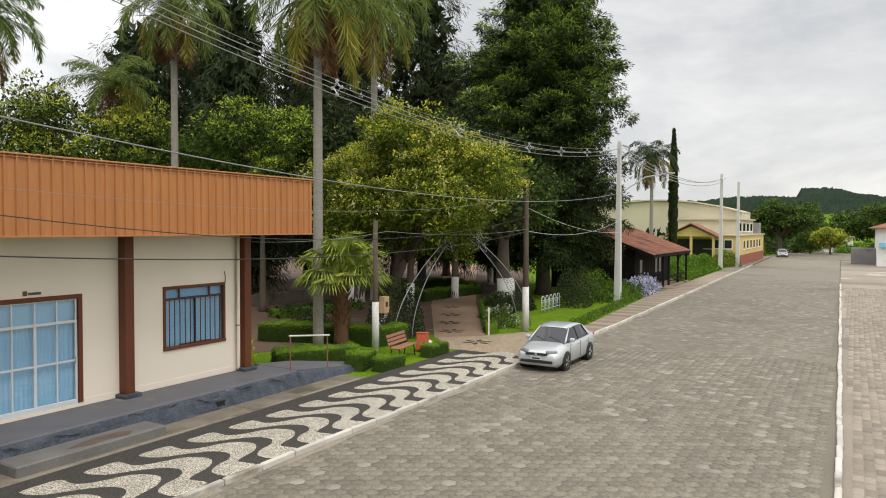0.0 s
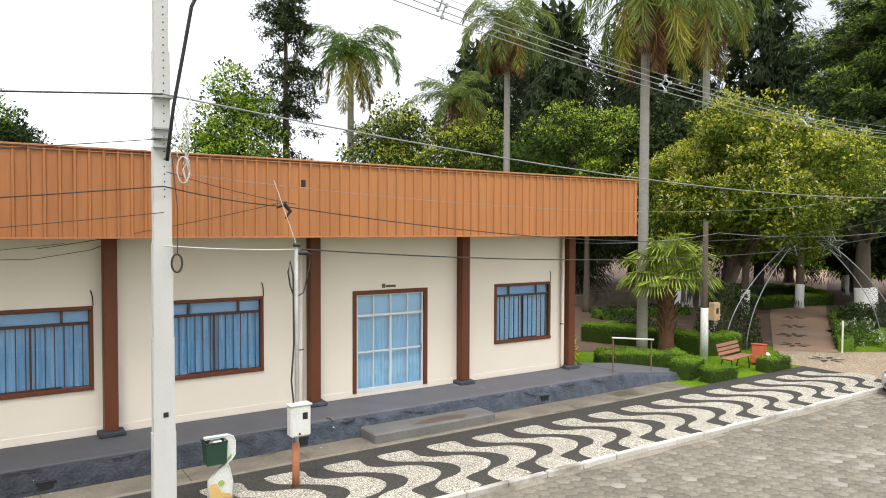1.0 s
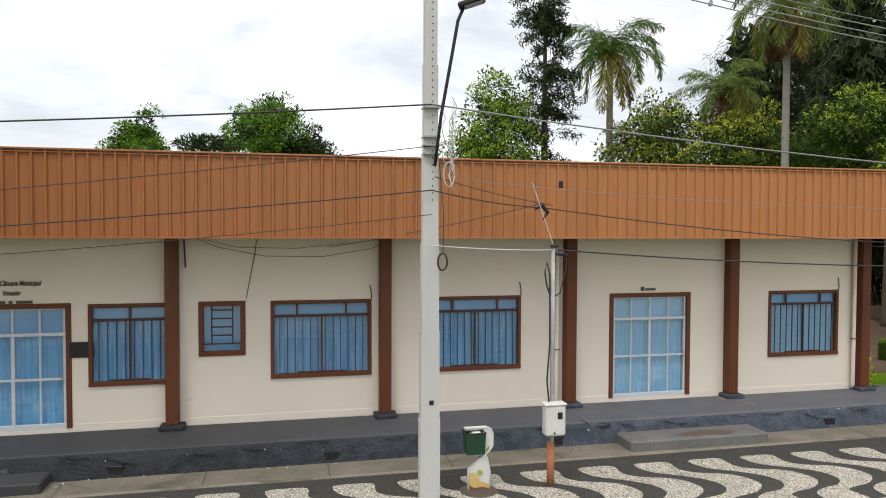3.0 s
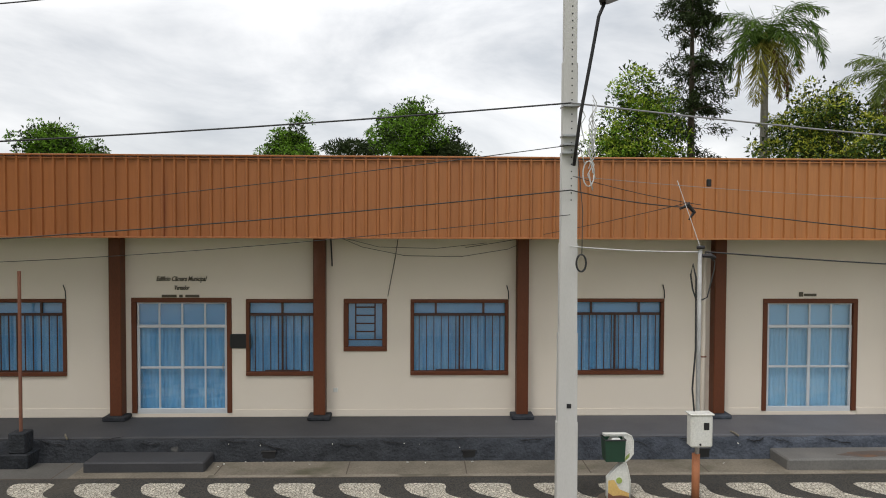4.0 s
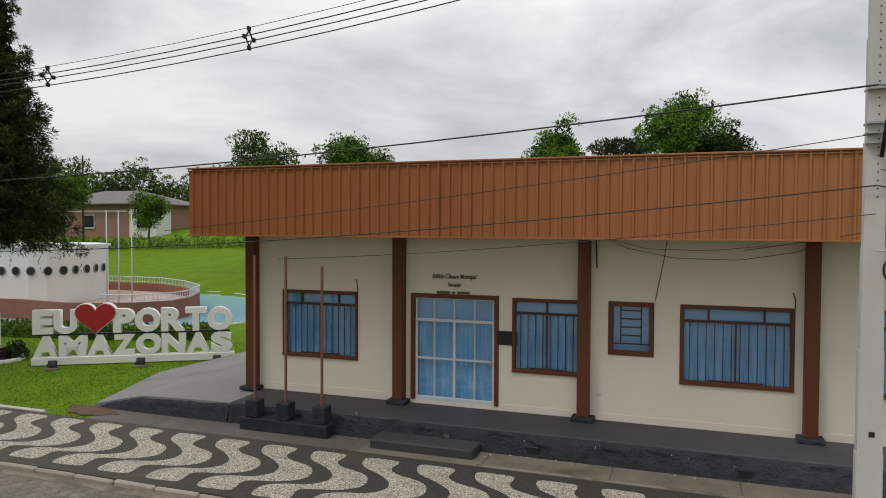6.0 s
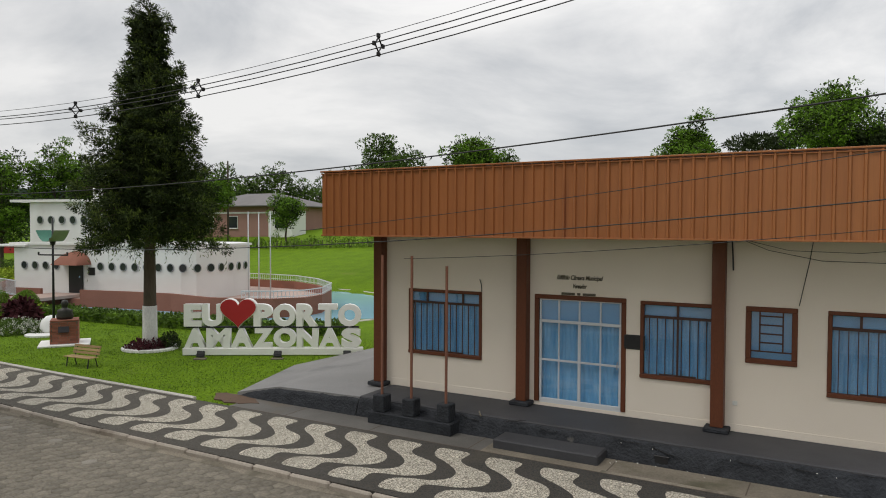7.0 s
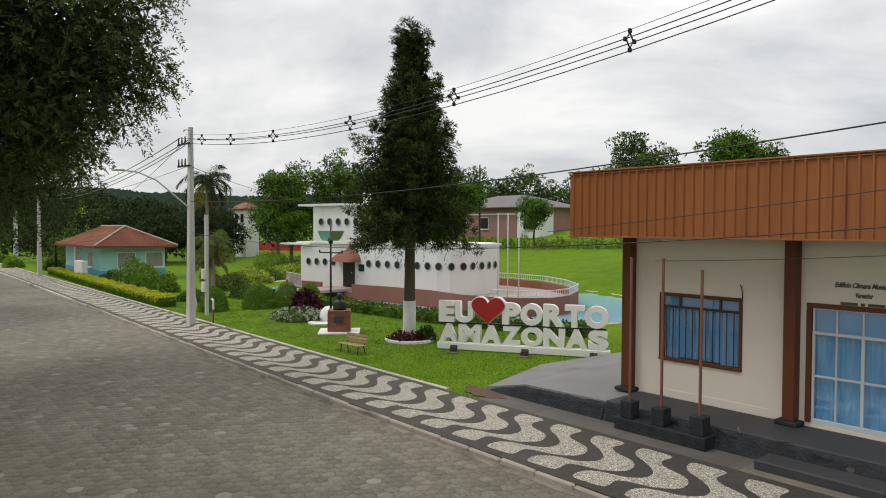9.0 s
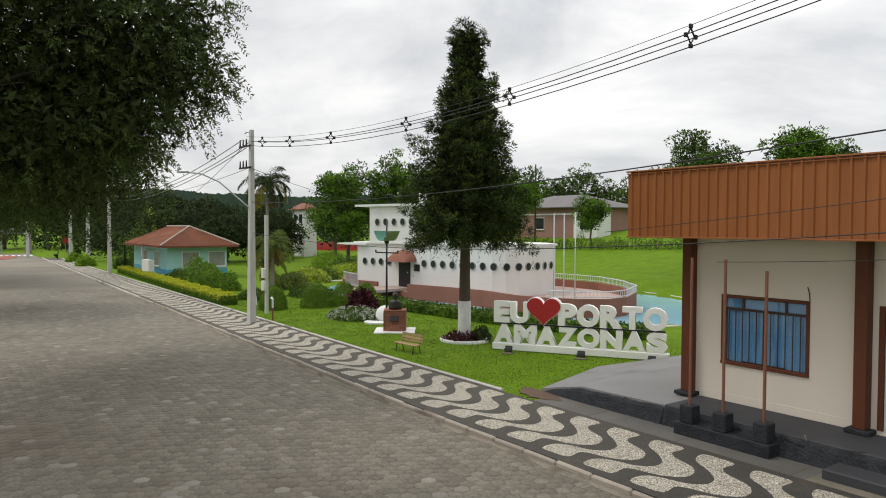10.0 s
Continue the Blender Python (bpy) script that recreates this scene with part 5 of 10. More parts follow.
def glazed_door(i, x0, x1, z0, z1):
    d = tagged(new("door_%d" % i), "white metal double door with pale blue glazing in a brown frame", "door", kind="structure")
    f = Shape().box(x0 - 0.10, x1 + 0.10, FY - 0.03, FY + 0.06, z1 - 0.03, z1 + 0.08, 0.01).box(x0 - 0.10, x0 + 0.01, FY - 0.03, FY + 0.06, z0 + 0.02, z1 - 0.03, 0.01).box(x1 - 0.01, x1 + 0.10, FY - 0.03, FY + 0.06, z0 + 0.02, z1 - 0.03, 0.01)
    part("door_frame", f, M["brown"], d)
    h, w = z1 - z0, x1 - x0
    t = 0.05
    zt = z0 + h * 0.775
    a = Shape()
    for q, tk in ((0, 0.06), (0.25, 0.035), (0.5, 0.07), (0.75, 0.035), (1, 0.06)):
        xq = min(max(x0 + w * q, x0 + 0.045), x1 - 0.045)
        a.box(xq - tk / 2, xq + tk / 2, FY + 0.02, FY + 0.07, z0 + 0.12, zt - 0.03, 0.006)
        a.box(xq - 0.02, xq + 0.02, FY + 0.02, FY + 0.065, zt + 0.04, z1 - 0.06, 0.006)
    part("stiles", a, M["alum"], d)
    part("rails", Shape().box(x0 + 0.015, x1 - 0.015, FY + 0.016, FY + 0.072, zt - 0.03, zt + 0.04, 0.008).box(x0 + 0.075, x1 - 0.075, FY + 0.024, FY + 0.066, z0 + h * 0.40, z0 + h * 0.40 + 0.05, 0.006).box(x0 + 0.015, x1 - 0.015, FY + 0.016, FY + 0.072, z0 + 0.0, z0 + 0.12, 0.008).box(x0 + 0.015, x1 - 0.015, FY + 0.016, FY + 0.072, z1 - 0.06, z1 - 0.01, 0.008), M["alum"], d)
    for q in range(4):
        for za, zb in ((z0 + 0.12, z0 + h * 0.40), (z0 + h * 0.40 + 0.05, zt - 0.03), (zt + 0.04, z1 - 0.06)):
            p = part("pane", Shape().box(x0 + w * q / 4 + 0.03, x0 + w * (q + 1) / 4 - 0.03, FY + 0.04, FY + 0.045, za - 0.01, zb + 0.01), M["glass"], d)
            p.visible_shadow = False
    part("curtain", pleats(x0 + 0.02, x1 - 0.02, FY + 0.15, z0 + 0.02, zt, 0.1, 0.018), M["filmpale"] if i == 2 else M["curtain"], d, "blue curtain behind the glazing", True)
    part("blind", Shape().box(x0 + 0.02, x1 - 0.02, FY + 0.12, FY + 0.13, zt - 0.03, z1 - 0.02), M["filmpale"] if i == 2 else M["film"], d, "pale blue film")
    part("handle", Shape().tube([(x1 - 0.10, FY + 0.02, z0 + 1.0), (x1 - 0.10, FY - 0.03, z0 + 1.02), (x1 - 0.10, FY - 0.03, z0 + 1.16), (x1 - 0.10, FY + 0.02, z0 + 1.18)], 0.012, 6), M["galv"], d, "small grey handle")
    return d


k_w = k_d = 0
for x0, x1, z0, z1, kind in OPENINGS:
    if kind == "d":
        k_d += 1
        glazed_door(k_d, x0, x1, z0, z1)
    elif kind == "w":
        k_w += 1
        barred_window(k_w, x0, x1, z0, z1)
    else:
        k_w += 1
        w = tagged(new("window_%d" % k_w), "small brown window with a horizontal grille and blue panes", "window", kind="structure")
        f = Shape().box(x0 - 0.03, x1 + 0.03, FY - 0.035, FY + 0.08, z1 - 0.08, z1 + 0.03, 0.012).box(x0 - 0.03, x1 + 0.03, FY - 0.035, FY + 0.08, z0 - 0.03, z0 + 0.08, 0.012)
        f.box(x0 - 0.03, x0 + 0.08, FY - 0.035, FY + 0.08, z0 + 0.08, z1 - 0.08, 0.012).box(x1 - 0.08, x1 + 0.03, FY - 0.035, FY + 0.08, z0 + 0.08, z1 - 0.08, 0.012)
        part("window_frame", f, M["brown"], w)
        m1, m2 = x0 + 0.25, x1 - 0.25
        for xb in (m1, m2):
            part("bar", Shape().box(xb - 0.015, xb + 0.015, FY + 0.0, FY + 0.03, z0 + 0.24, z1 - 0.08), M["barbrown"], w)
        for q in range(5):
            zb = z0 + 0.24 + q * 0.19
            part("bar", Shape().box(m1 if q not in (0,) else x0 + 0.08, m2 if q not in (0,) else x1 - 0.08, FY - 0.002, FY + 0.028, zb - 0.015, zb + 0.015), M["barbrown"], w)
        p = part("pane", Shape().box(x0 + 0.07, x1 - 0.07, FY + 0.05, FY + 0.055, z0 + 0.07, z1 - 0.07), M["glass"], w)
        p.visible_shadow = False
        part("blind", Shape().box(x0 + 0.02, x1 - 0.02, FY + 0.12, FY + 0.13, z0 + 0.02, z1 - 0.02), M["film"], w, "blue film behind the glass")

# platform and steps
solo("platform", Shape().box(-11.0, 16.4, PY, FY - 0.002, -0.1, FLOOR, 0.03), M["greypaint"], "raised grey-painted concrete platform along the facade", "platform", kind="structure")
rnd = random.Random(2)


def rough_face(x0, x1, y, top, seed):
    """A crumbling painted face: one sheet with uneven relief and a ragged upper edge."""
    r = np.random.default_rng(seed)
    nx, nz = int((x1 - x0) / 0.06), 9
    xs = np.linspace(x0, x1, nx)
    edge = np.convolve(r.normal(0, 1, nx + 8), np.ones(9) / 9, "valid") * 0.05
    vs = []
    for j in range(nz + 1):
        d = np.convolve(r.normal(0, 1, nx + 4), np.ones(5) / 5, "valid") * 0.012
        for i in range(nx):
            t = top(xs[i]) - 0.03 - abs(edge[i])
            depth = 0.03 + 0.17 * (1 - j / nz) + d[i] + (0.02 if j == nz else 0.0) - (0.035 if j == 0 else 0)
            vs.append((xs[i], y - depth if j < nz else y + 0.01, 0.05 + (t - 0.05) * j / nz))
    fs = [(j * nx + i, j * nx + i + 1, (j + 1) * nx + i + 1, (j + 1) * nx + i) for j in range(nz) for i in range(nx - 1)]
    return Shape().add(vs, fs)


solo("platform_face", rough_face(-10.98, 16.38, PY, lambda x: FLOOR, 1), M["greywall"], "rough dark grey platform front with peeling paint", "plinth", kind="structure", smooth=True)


rnd = random.Random(12)
crk = Shape()
for i in range(22):
    x = -10.5 + i * 1.22 + rnd.uniform(-0.4, 0.4)
    z, p = FLOOR - rnd.uniform(0.04, 0.12), []
    for k2 in range(7):
        p.append((x, PY - 0.062 - 0.17 * (1 - (z - 0.05) / 0.55), z))
        x += rnd.uniform(0.02, 0.16)
        z -= rnd.uniform(-0.03, 0.05)
    crk.tube(p, [0.003] + [rnd.uniform(0.006, 0.014) for _ in range(5)] + [0.003], 4, False)
solo("face_cracks", crk, M["dark"], "dark cracks in the crumbling platform front", "cracks", kind="structure")


def apron_z(x):
    return 0.24 + min(1.0, max(0.0, (x + 15.3) / 1.5)) * (FLOOR - 0.32) + min(1.0, max(0.0, (x + 13.8) / 2.6)) * 0.06


s = Shape()
rows = [(-15.3, 14.7), (-14.5, PY), (-13.8, PY), (-12.5, PY), (-11.0, PY)]
backs = [(-16.6, 18.6), (-15.6, 22.5), (-14.4, 22.5), (-12.6, 22.5), (-11.0, 22.5)]
for (a, b), (c, d) in zip(zip(rows[:-1], backs[:-1]), zip(rows[1:], backs[1:])):
    s.prism([a, c, d, b], -0.1, lambda x, y: apron_z(x) if y < 16 else 0.24 + (apron_z(x + 1.3) - 0.24) * 0.9)
solo("apron", s, M["apron"], "sloping grey concrete apron beside the building", "ramp", kind="structure")
solo("apron_face", rough_face(-15.2, -10.99, PY - 0.02, apron_z, 5), M["greywall"], "dark crumbling edge of the apron", "plinth", kind="structure", smooth=True)
s = Shape()
for xa, xb, za, zb in ((16.4, 18.4, FLOOR, 0.42), (18.4, 20.4, 0.42, 0.17)):
    s.prism([(xa, PY), (xb, PY), (xb, 16.7), (xa, 16.7)], -0.1, lambda x, y, xa=xa, xb=xb, za=za, zb=zb: za + (zb - za) * (x - xa) / (xb - xa))
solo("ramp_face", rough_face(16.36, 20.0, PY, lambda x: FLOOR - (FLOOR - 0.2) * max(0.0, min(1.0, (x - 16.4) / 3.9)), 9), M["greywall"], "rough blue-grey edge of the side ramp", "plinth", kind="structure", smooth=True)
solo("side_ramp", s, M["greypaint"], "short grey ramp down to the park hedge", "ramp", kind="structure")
solo("doorstep", Shape().box(-6.75, -4.35, 14.05, PY - 0.1, 0.05, 0.35, 0.03), M["greypaint"], "low grey concrete step below the platform", "step", "steps")
solo("doorstep", Shape().box(7.45, 10.9, 13.95, PY - 0.1, 0.05, 0.37, 0.03), M["stepgrey"], "long worn grey step with rust stain below the platform", "step", "steps")
solo("rust_patch", Shape().prism([(8.6, 14.2), (9.1, 14.05), (9.5, 14.1), (9.9, 14.0), (10.2, 14.2), (10.0, 14.42), (9.5, 14.46), (9.0, 14.38)], 0.366, 0.374), M["ruststain"], "brown rust stain on the step", "stain", kind="structure")
for x in (-9.1, -3.2, 1.0, 6.0, 13.2):
    v = thing("drain_vent", "small square dark vent in the platform front", "vent", "platform vents", at=(x, PY - 0.14, 0.26))
    part("opening", Shape().box(-0.13, 0.13, -0.012, 0.03, -0.08, 0.08), M["dark"], v)
    part("lintel", Shape().box(-0.16, 0.16, -0.02, 0.03, 0.08, 0.11, 0.006), M["dark"], v)
solo("earth_patch", Shape().prism([(-15.7, 14.2), (-15.5, 14.0), (-15.25, 14.05), (-15.0, 13.9), (-14.7, 14.02), (-14.5, 13.98), (-14.3, 14.2), (-14.05, 14.3), (-14.3, 14.45), (-14.5, 14.62), (-14.9, 14.66), (-15.2, 14.78), (-15.6, 14.7), (-15.75, 14.75), (-16.05, 14.55), (-15.85, 14.4)], 0.0, 0.158), M["pathdirt"], "bare brown earth at the end of the apron", "earth", kind="structure")
rnd = random.Random(31)
flakes = Shape()
for i in range(60):
    x = rnd.choice((-2.9, -9.6, -4.3, 0.2, 6.3, 9.0)) + rnd.gauss(0, 0.55)
    y, z = (PY - rnd.uniform(0.08, 0.5), 0.155) if rnd.random() < 0.6 else (PY - 0.075, rnd.uniform(0.2, 0.5))
    r = rnd.uniform(0.008, 0.026)
    flakes.box(-r, r, -r * 0.6, r * 0.6, -0.004, 0.004, 0.0, m=pose(x, y, z, rnd.uniform(-30, 30) + (80 if z > 0.16 else 0), rnd.uniform(-20, 20), rnd.uniform(0, 180)))
solo("paint_flakes", flakes, M["binwhite"], "white flakes of old paint along the platform foot", "debris", kind="stuff")


# ---- street furniture by the building ----
def concrete_pole(x, y, z0, height, w0, w1, label, turn=0.0, lean=0.0, steps=True, depth=0.72):
    """A slender reinforced pole with recessed flutes and a row of holes."""
    p = thing("utility_pole", label, "utility pole", "street poles", at=(x, y, z0))
    p.rotation_euler = (0, lean, radians(turn))
    s = Shape()
    a, b = w0 / 2, w1 / 2
    d0, d1 = a * depth, b * depth
    s.add([(-a, -d0, -0.1), (a, -d0, -0.1), (a, d0, -0.1), (-a, d0, -0.1), (-b, -d1, height), (b, -d1, height), (b, d1, height), (-b, d1, height)],
          [(0, 3, 2, 1), (4, 5, 6, 7), (0, 1, 5, 4), (1, 2, 6, 5), (2, 3, 7, 6), (3, 0, 4, 7)])
    part("shaft", s, M["pole"], p)
    if steps:
        n = 7
        for i in range(n):
            h0, h1 = height * (i + 0.08) / n, height * (i + 0.92) / n
            wa = (a + (b - a) * h0 / height) * 0.62
            for sg in (-1, 1):
                xf = sg * (a + (b - a) * (h0 + h1) / 2 / height)
                part("flute", Shape().box(xf - 0.012, xf + 0.012, -wa * 0.6, wa * 0.6, h0, h1), M["pole"], p)
    return p, a, b


pole1, pa, pb = concrete_pole(2.58, 12.36, 0.15, 11.1, 0.37, 0.175, "tall pale concrete pole with street lamp on the patterned sidewalk", depth=0.56)
for i in range(46):
    z = 5.4 + i * 0.125
    w = pa + (pb - pa) * z / 11.4
    part("hole", Shape().tube([(0.03, -w * 0.56 - 0.004, z), (0.03, -w * 0.56 + 0.02, z)], 0.014, 6), M["dark"], pole1)
part("inspection_hole", Shape().box(-0.02, 0.06, -0.105, -0.06, 1.72, 1.80), M["dark"], pole1)
arm = [(0.06, -0.14, 6.0), (0.07, -0.3, 6.35), (0.12, -0.35, 6.85), (0.29, -0.4, 7.85), (0.40, -0.42, 8.5), (0.5, -0.45, 8.74)]
part("lamp_arm", Shape().tube(arm, 0.03, 8), M["darkmetal"], pole1, smooth=True)
lh = Shape().box(-0.1, 0.38, -0.13, 0.13, -0.04, 0.05, 0.025, m=pose(0.5, -0.45, 8.76, 0, -16, -20))
part("lamp_head", lh, M["darkmetal"], pole1, "grey LED street lamp head")
part("lamp_lens", Shape().box(0.0, 0.34, -0.1, 0.1, -0.05, -0.041, m=pose(0.5, -0.45, 8.76, 0, -16, -20)), M["lampglass"], pole1)
for i, z in enumerate((6.2, 6.35, 6.5, 7.02)):
    part("bracket", Shape().box(-0.14, 0.16, -0.17, 0.13, z, z + 0.035, 0.005), M["galv"], pole1)
rnd = random.Random(6)
for i in range(9):
    x0, z0 = rnd.uniform(0.1, 0.45), rnd.uniform(6.4, 7.3)
    pts = [(x0 + 0.05 * math.sin(j * 2.1 + i), -0.2 + 0.04 * math.cos(j * 1.7 + i), z0 - j * 0.14) for j in range(rnd.randint(4, 10))]
    part("loose_wire", Shape().tube(pts, 0.009, 5), M["wirewhite"], pole1, "tangled pale loose wires", True)
loop = [(0.30 + 0.1 * math.cos(a), -0.22, 5.85 + 0.22 * math.sin(a)) for a in np.linspace(0, 6.28, 14)]
part("loose_wire", Shape().tube(loop, 0.012, 5), M["wirewhite"], pole1, smooth=True)
coil = [(0.18 + 0.085 * math.cos(a), -0.25 + 0.02 * math.sin(a * 0.3), 4.30 + 0.15 * math.sin(a)) for a in np.linspace(0, 25, 70)]
part("cable_coil", Shape().tube(coil, 0.014, 5), M["wire"], pole1, "black coiled spare cable", True)
part("cable_coil_hanger", Shape().tube([(0.12, -0.2, 6.1), (0.2, -0.24, 5.2), (0.19, -0.25, 4.43)], 0.008, 5), M["wire"], pole1)

meter = thing("meter_post", "thin weathered pipe post with a white electricity meter box", "meter post", at=(4.98, 12.5, 0.27))
part("orange_sleeve", Shape().tube([(0, 0, -0.2), (0, 0, 0.70)], 0.07, 12), M["orange"], meter, "orange plastic pipe sleeve", True)
part("pipe", Shape().tube([(0.02, 0, 0.6), (0.02, 0, 4.4)], [0.04, 0.036], 10), M["pipepaint"], meter, "weathered grey steel pipe", True)
part("meter_box", Shape().box(-0.19, 0.21, -0.24, -0.02, 0.88, 1.46, 0.03), M["binwhite"], meter, "white moulded meter box")
part("meter_window", Shape().box(0.04, 0.14, -0.246, -0.23, 1.2, 1.33, 0.004), M["dark"], meter)
part("box_hood", Shape().box(-0.21, 0.23, -0.26, 0.0, 1.46, 1.49, 0.01), M["binwhite"], meter)
part("lock", Shape().tube([(-0.02, -0.25, 0.94), (-0.02, -0.235, 0.94)], 0.02, 8), M["darkmetal"], meter)
part("side_cable", Shape().tube([(-0.06, -0.05, 1.46), (-0.1, -0.04, 1.9), (-0.05, -0.04, 2.6), (-0.06, -0.04, 3.9), (-0.12, -0.04, 4.15), (-0.16, -0.04, 3.95), (-0.12, -0.04, 3.7), (-0.05, -0.04, 3.5)], 0.016, 6), M["wire"], meter, smooth=True)
part("side_cable", Shape().tube([(0.1, -0.03, 4.35), (0.28, -0.03, 4.2), (0.27, -0.03, 4.05), (0.15, -0.03, 3.55), (0.05, -0.03, 3.5)], 0.012, 6), M["wire"], meter, smooth=True)
part("insulator", Shape().tube([(0.05, -0.03, 4.3), (0.2, -0.05, 4.3), (0.28, -0.05, 4.26)], [0.03, 0.045, 0.03], 8), M["darkmetal"], meter)
part("insulator", Shape().tube([(-0.05, -0.03, 4.45), (0.08, -0.05, 4.45)], [0.035, 0.03], 8), M["darkmetal"], meter)

rb = thing("litter_bin", "stained white plastic bin stand with a dark green basket", "litter bin", at=(3.55, 12.5, 0.15))
prof = [(-0.2, 0.0), (0.21, 0.0), (0.21, 0.36), (0.155, 0.61), (0.125, 0.68), (0.2, 0.76), (0.26, 0.84), (0.26, 1.08), (0.225, 1.165), (0.15, 1.2), (-0.27, 1.2), (-0.27, 1.165), (0.09, 1.165), (0.1, 0.75), (0.085, 0.68), (-0.02, 0.6), (-0.2, 0.40)]
s = Shape()
n = len(prof)
s.add([(x, -0.06, z) for x, z in prof] + [(x, 0.06, z) for x, z in prof], [(i, (i + 1) % n, n + (i + 1) % n, n + i) for i in range(n)] + [tuple(range(n)), tuple(range(n, 2 * n))[::-1]])
part("stand", s, M["binwhite"], rb, "hourglass-shaped moulded white stand")
for pts, r in (([(-0.2, -0.06, 0.0), (-0.2, -0.06, 0.40), (-0.02, -0.06, 0.6), (0.1, -0.06, 0.68), (0.2, -0.06, 0.76), (0.26, -0.06, 0.84), (0.26, -0.06, 1.08), (0.225, -0.06, 1.165), (0.15, -0.06, 1.2), (-0.27, -0.06, 1.2)], 0.014), ([(0.21, -0.06, 0.0), (0.21, -0.06, 0.36), (0.155, -0.06, 0.61), (0.125, -0.06, 0.68)], 0.014)):
    part("moulded_edge", Shape().tube(pts, r, 6), M["binwhite"], rb, smooth=True)
part("stain", Shape().add([(-0.185, -0.0635, 0.0), (0.195, -0.0635, 0.0), (0.19, -0.0635, 0.13), (0.02, -0.0635, 0.2), (-0.08, -0.0635, 0.37), (-0.185, -0.0635, 0.36)], [(0, 1, 2, 3, 4, 5)]), M["binyellow"], rb, "yellow-orange stain")
part("rust_stain", Shape().add([(-0.19, -0.0645, 0.0), (0.2, -0.0645, 0.0), (0.2, -0.0645, 0.06), (0.05, -0.0645, 0.09), (-0.1, -0.0645, 0.08), (-0.19, -0.0645, 0.14)], [(0, 1, 2, 3, 4, 5)]), M["rust"], rb, "rusty brown splash at the foot")
part("badge", Shape().tube([(0.01, -0.075, 0.36), (0.01, -0.058, 0.36)], 0.055, 14), M["lime"], rb)
part("badge", Shape().add([(0.11, -0.062, 0.71), (0.19, -0.062, 0.78), (0.2, -0.062, 0.86), (0.13, -0.062, 0.8)], [(0, 1, 2, 3)]), M["lime"], rb)
basket = Shape().add([(-0.25, -0.13, 0.72), (0.09, -0.13, 0.72), (0.09, 0.13, 0.72), (-0.25, 0.13, 0.72), (-0.275, -0.155, 1.12), (0.1, -0.155, 1.12), (0.1, 0.155, 1.12), (-0.275, 0.155, 1.12)],
                     [(0, 3, 2, 1), (0, 1, 5, 4), (1, 2, 6, 5), (2, 3, 7, 6), (3, 0, 4, 7)])
part("basket", basket, M["greenbin"], rb, "dark green open basket")
part("basket_rim", Shape().tube([(-0.28, -0.16, 1.12), (0.1, -0.16, 1.12), (0.1, 0.16, 1.12), (-0.28, 0.16, 1.12), (-0.28, -0.16, 1.12)], 0.014, 5), M["blackplastic"], rb)
part("bag", Shape().box(-0.17, 0.06, -0.12, 0.12, 1.02, 1.13, 0.05), M["binwhite"], rb, "crumpled pale bag rim")
solo("earth_mound", Shape().lathe([(0.38, 0.145), (0.3, 0.18), (0.2, 0.195), (0.0, 0.2)], (3.55, 12.48, 0.0), 18), M["soil"], "brown earth round the bin's foot", "earth", smooth=True)

fm = thing("flag_mast_base", "dark grey concrete base with three rusty mast tubes", "mast base", at=(-9.15, 14.5, 0.14))
part("plinth", Shape().box(-1.2, 1.2, -0.22, 0.3, 0.0, 0.30, 0.02), M["greywall"], fm)
for x in (-0.9, -0.03, 0.95):
    b = part("block", Shape().box(x - 0.17, x + 0.17, -0.17, 0.17, 0.30, 0.72, 0.02), M["greywall"], fm)
    part("mast_tube", Shape().tube([(x, 0, 0.7), (x + 0.01, 0, 4.22 if x < 0.5 else 4.0)], 0.035, 8), M["rust"], b, "rusty brown tube")

# things on the facade
pq = thing("wall_plaque", "small black plaque on the cream wall", "plaque", at=(-4.22, FY, 2.40))
part("plate", Shape().box(-0.25, 0.25, -0.03, -0.002, -0.17, 0.17, 0.008), M["blackplastic"], pq)
part("plate_rim", Shape().box(-0.22, 0.22, -0.034, -0.03, -0.14, 0.14, 0.002), M["darkmetal"], pq)


def letters(text, height, width, mat, depth=0.01, bold=0.0, shear=0.0):
    """A mesh of built-in type, fitted to a width and height, standing in the xz plane from its lower left corner."""
    cu = bpy.data.curves.new("type", "FONT")
    cu.body, cu.extrude, cu.offset, cu.shear = text, 0.05, bold, shear
    cu.resolution_u = 4
    ob = bpy.data.objects.new("type", cu)
    scene.collection.objects.link(ob)
    bpy.context.view_layer.update()
    me = bpy.data.meshes.new_from_object(ob.evaluated_get(bpy.context.evaluated_depsgraph_get()))
    bpy.data.objects.remove(ob)
    co = np.empty(len(me.vertices) * 3, np.float32)
    me.vertices.foreach_get("co", co)
    co = co.reshape(-1, 3)
    lo, hi = co.min(0), co.max(0)
    q = (co - lo) / (hi - lo + 1e-9)
    out = np.stack([q[:, 0] * width, (1 - q[:, 2]) * depth - depth, q[:, 1] * height], -1).astype(np.float32)
    me.vertices.foreach_set("co", out.ravel())
    me.update()
    me.materials.clear()
    me.materials.append(mat)
    return me


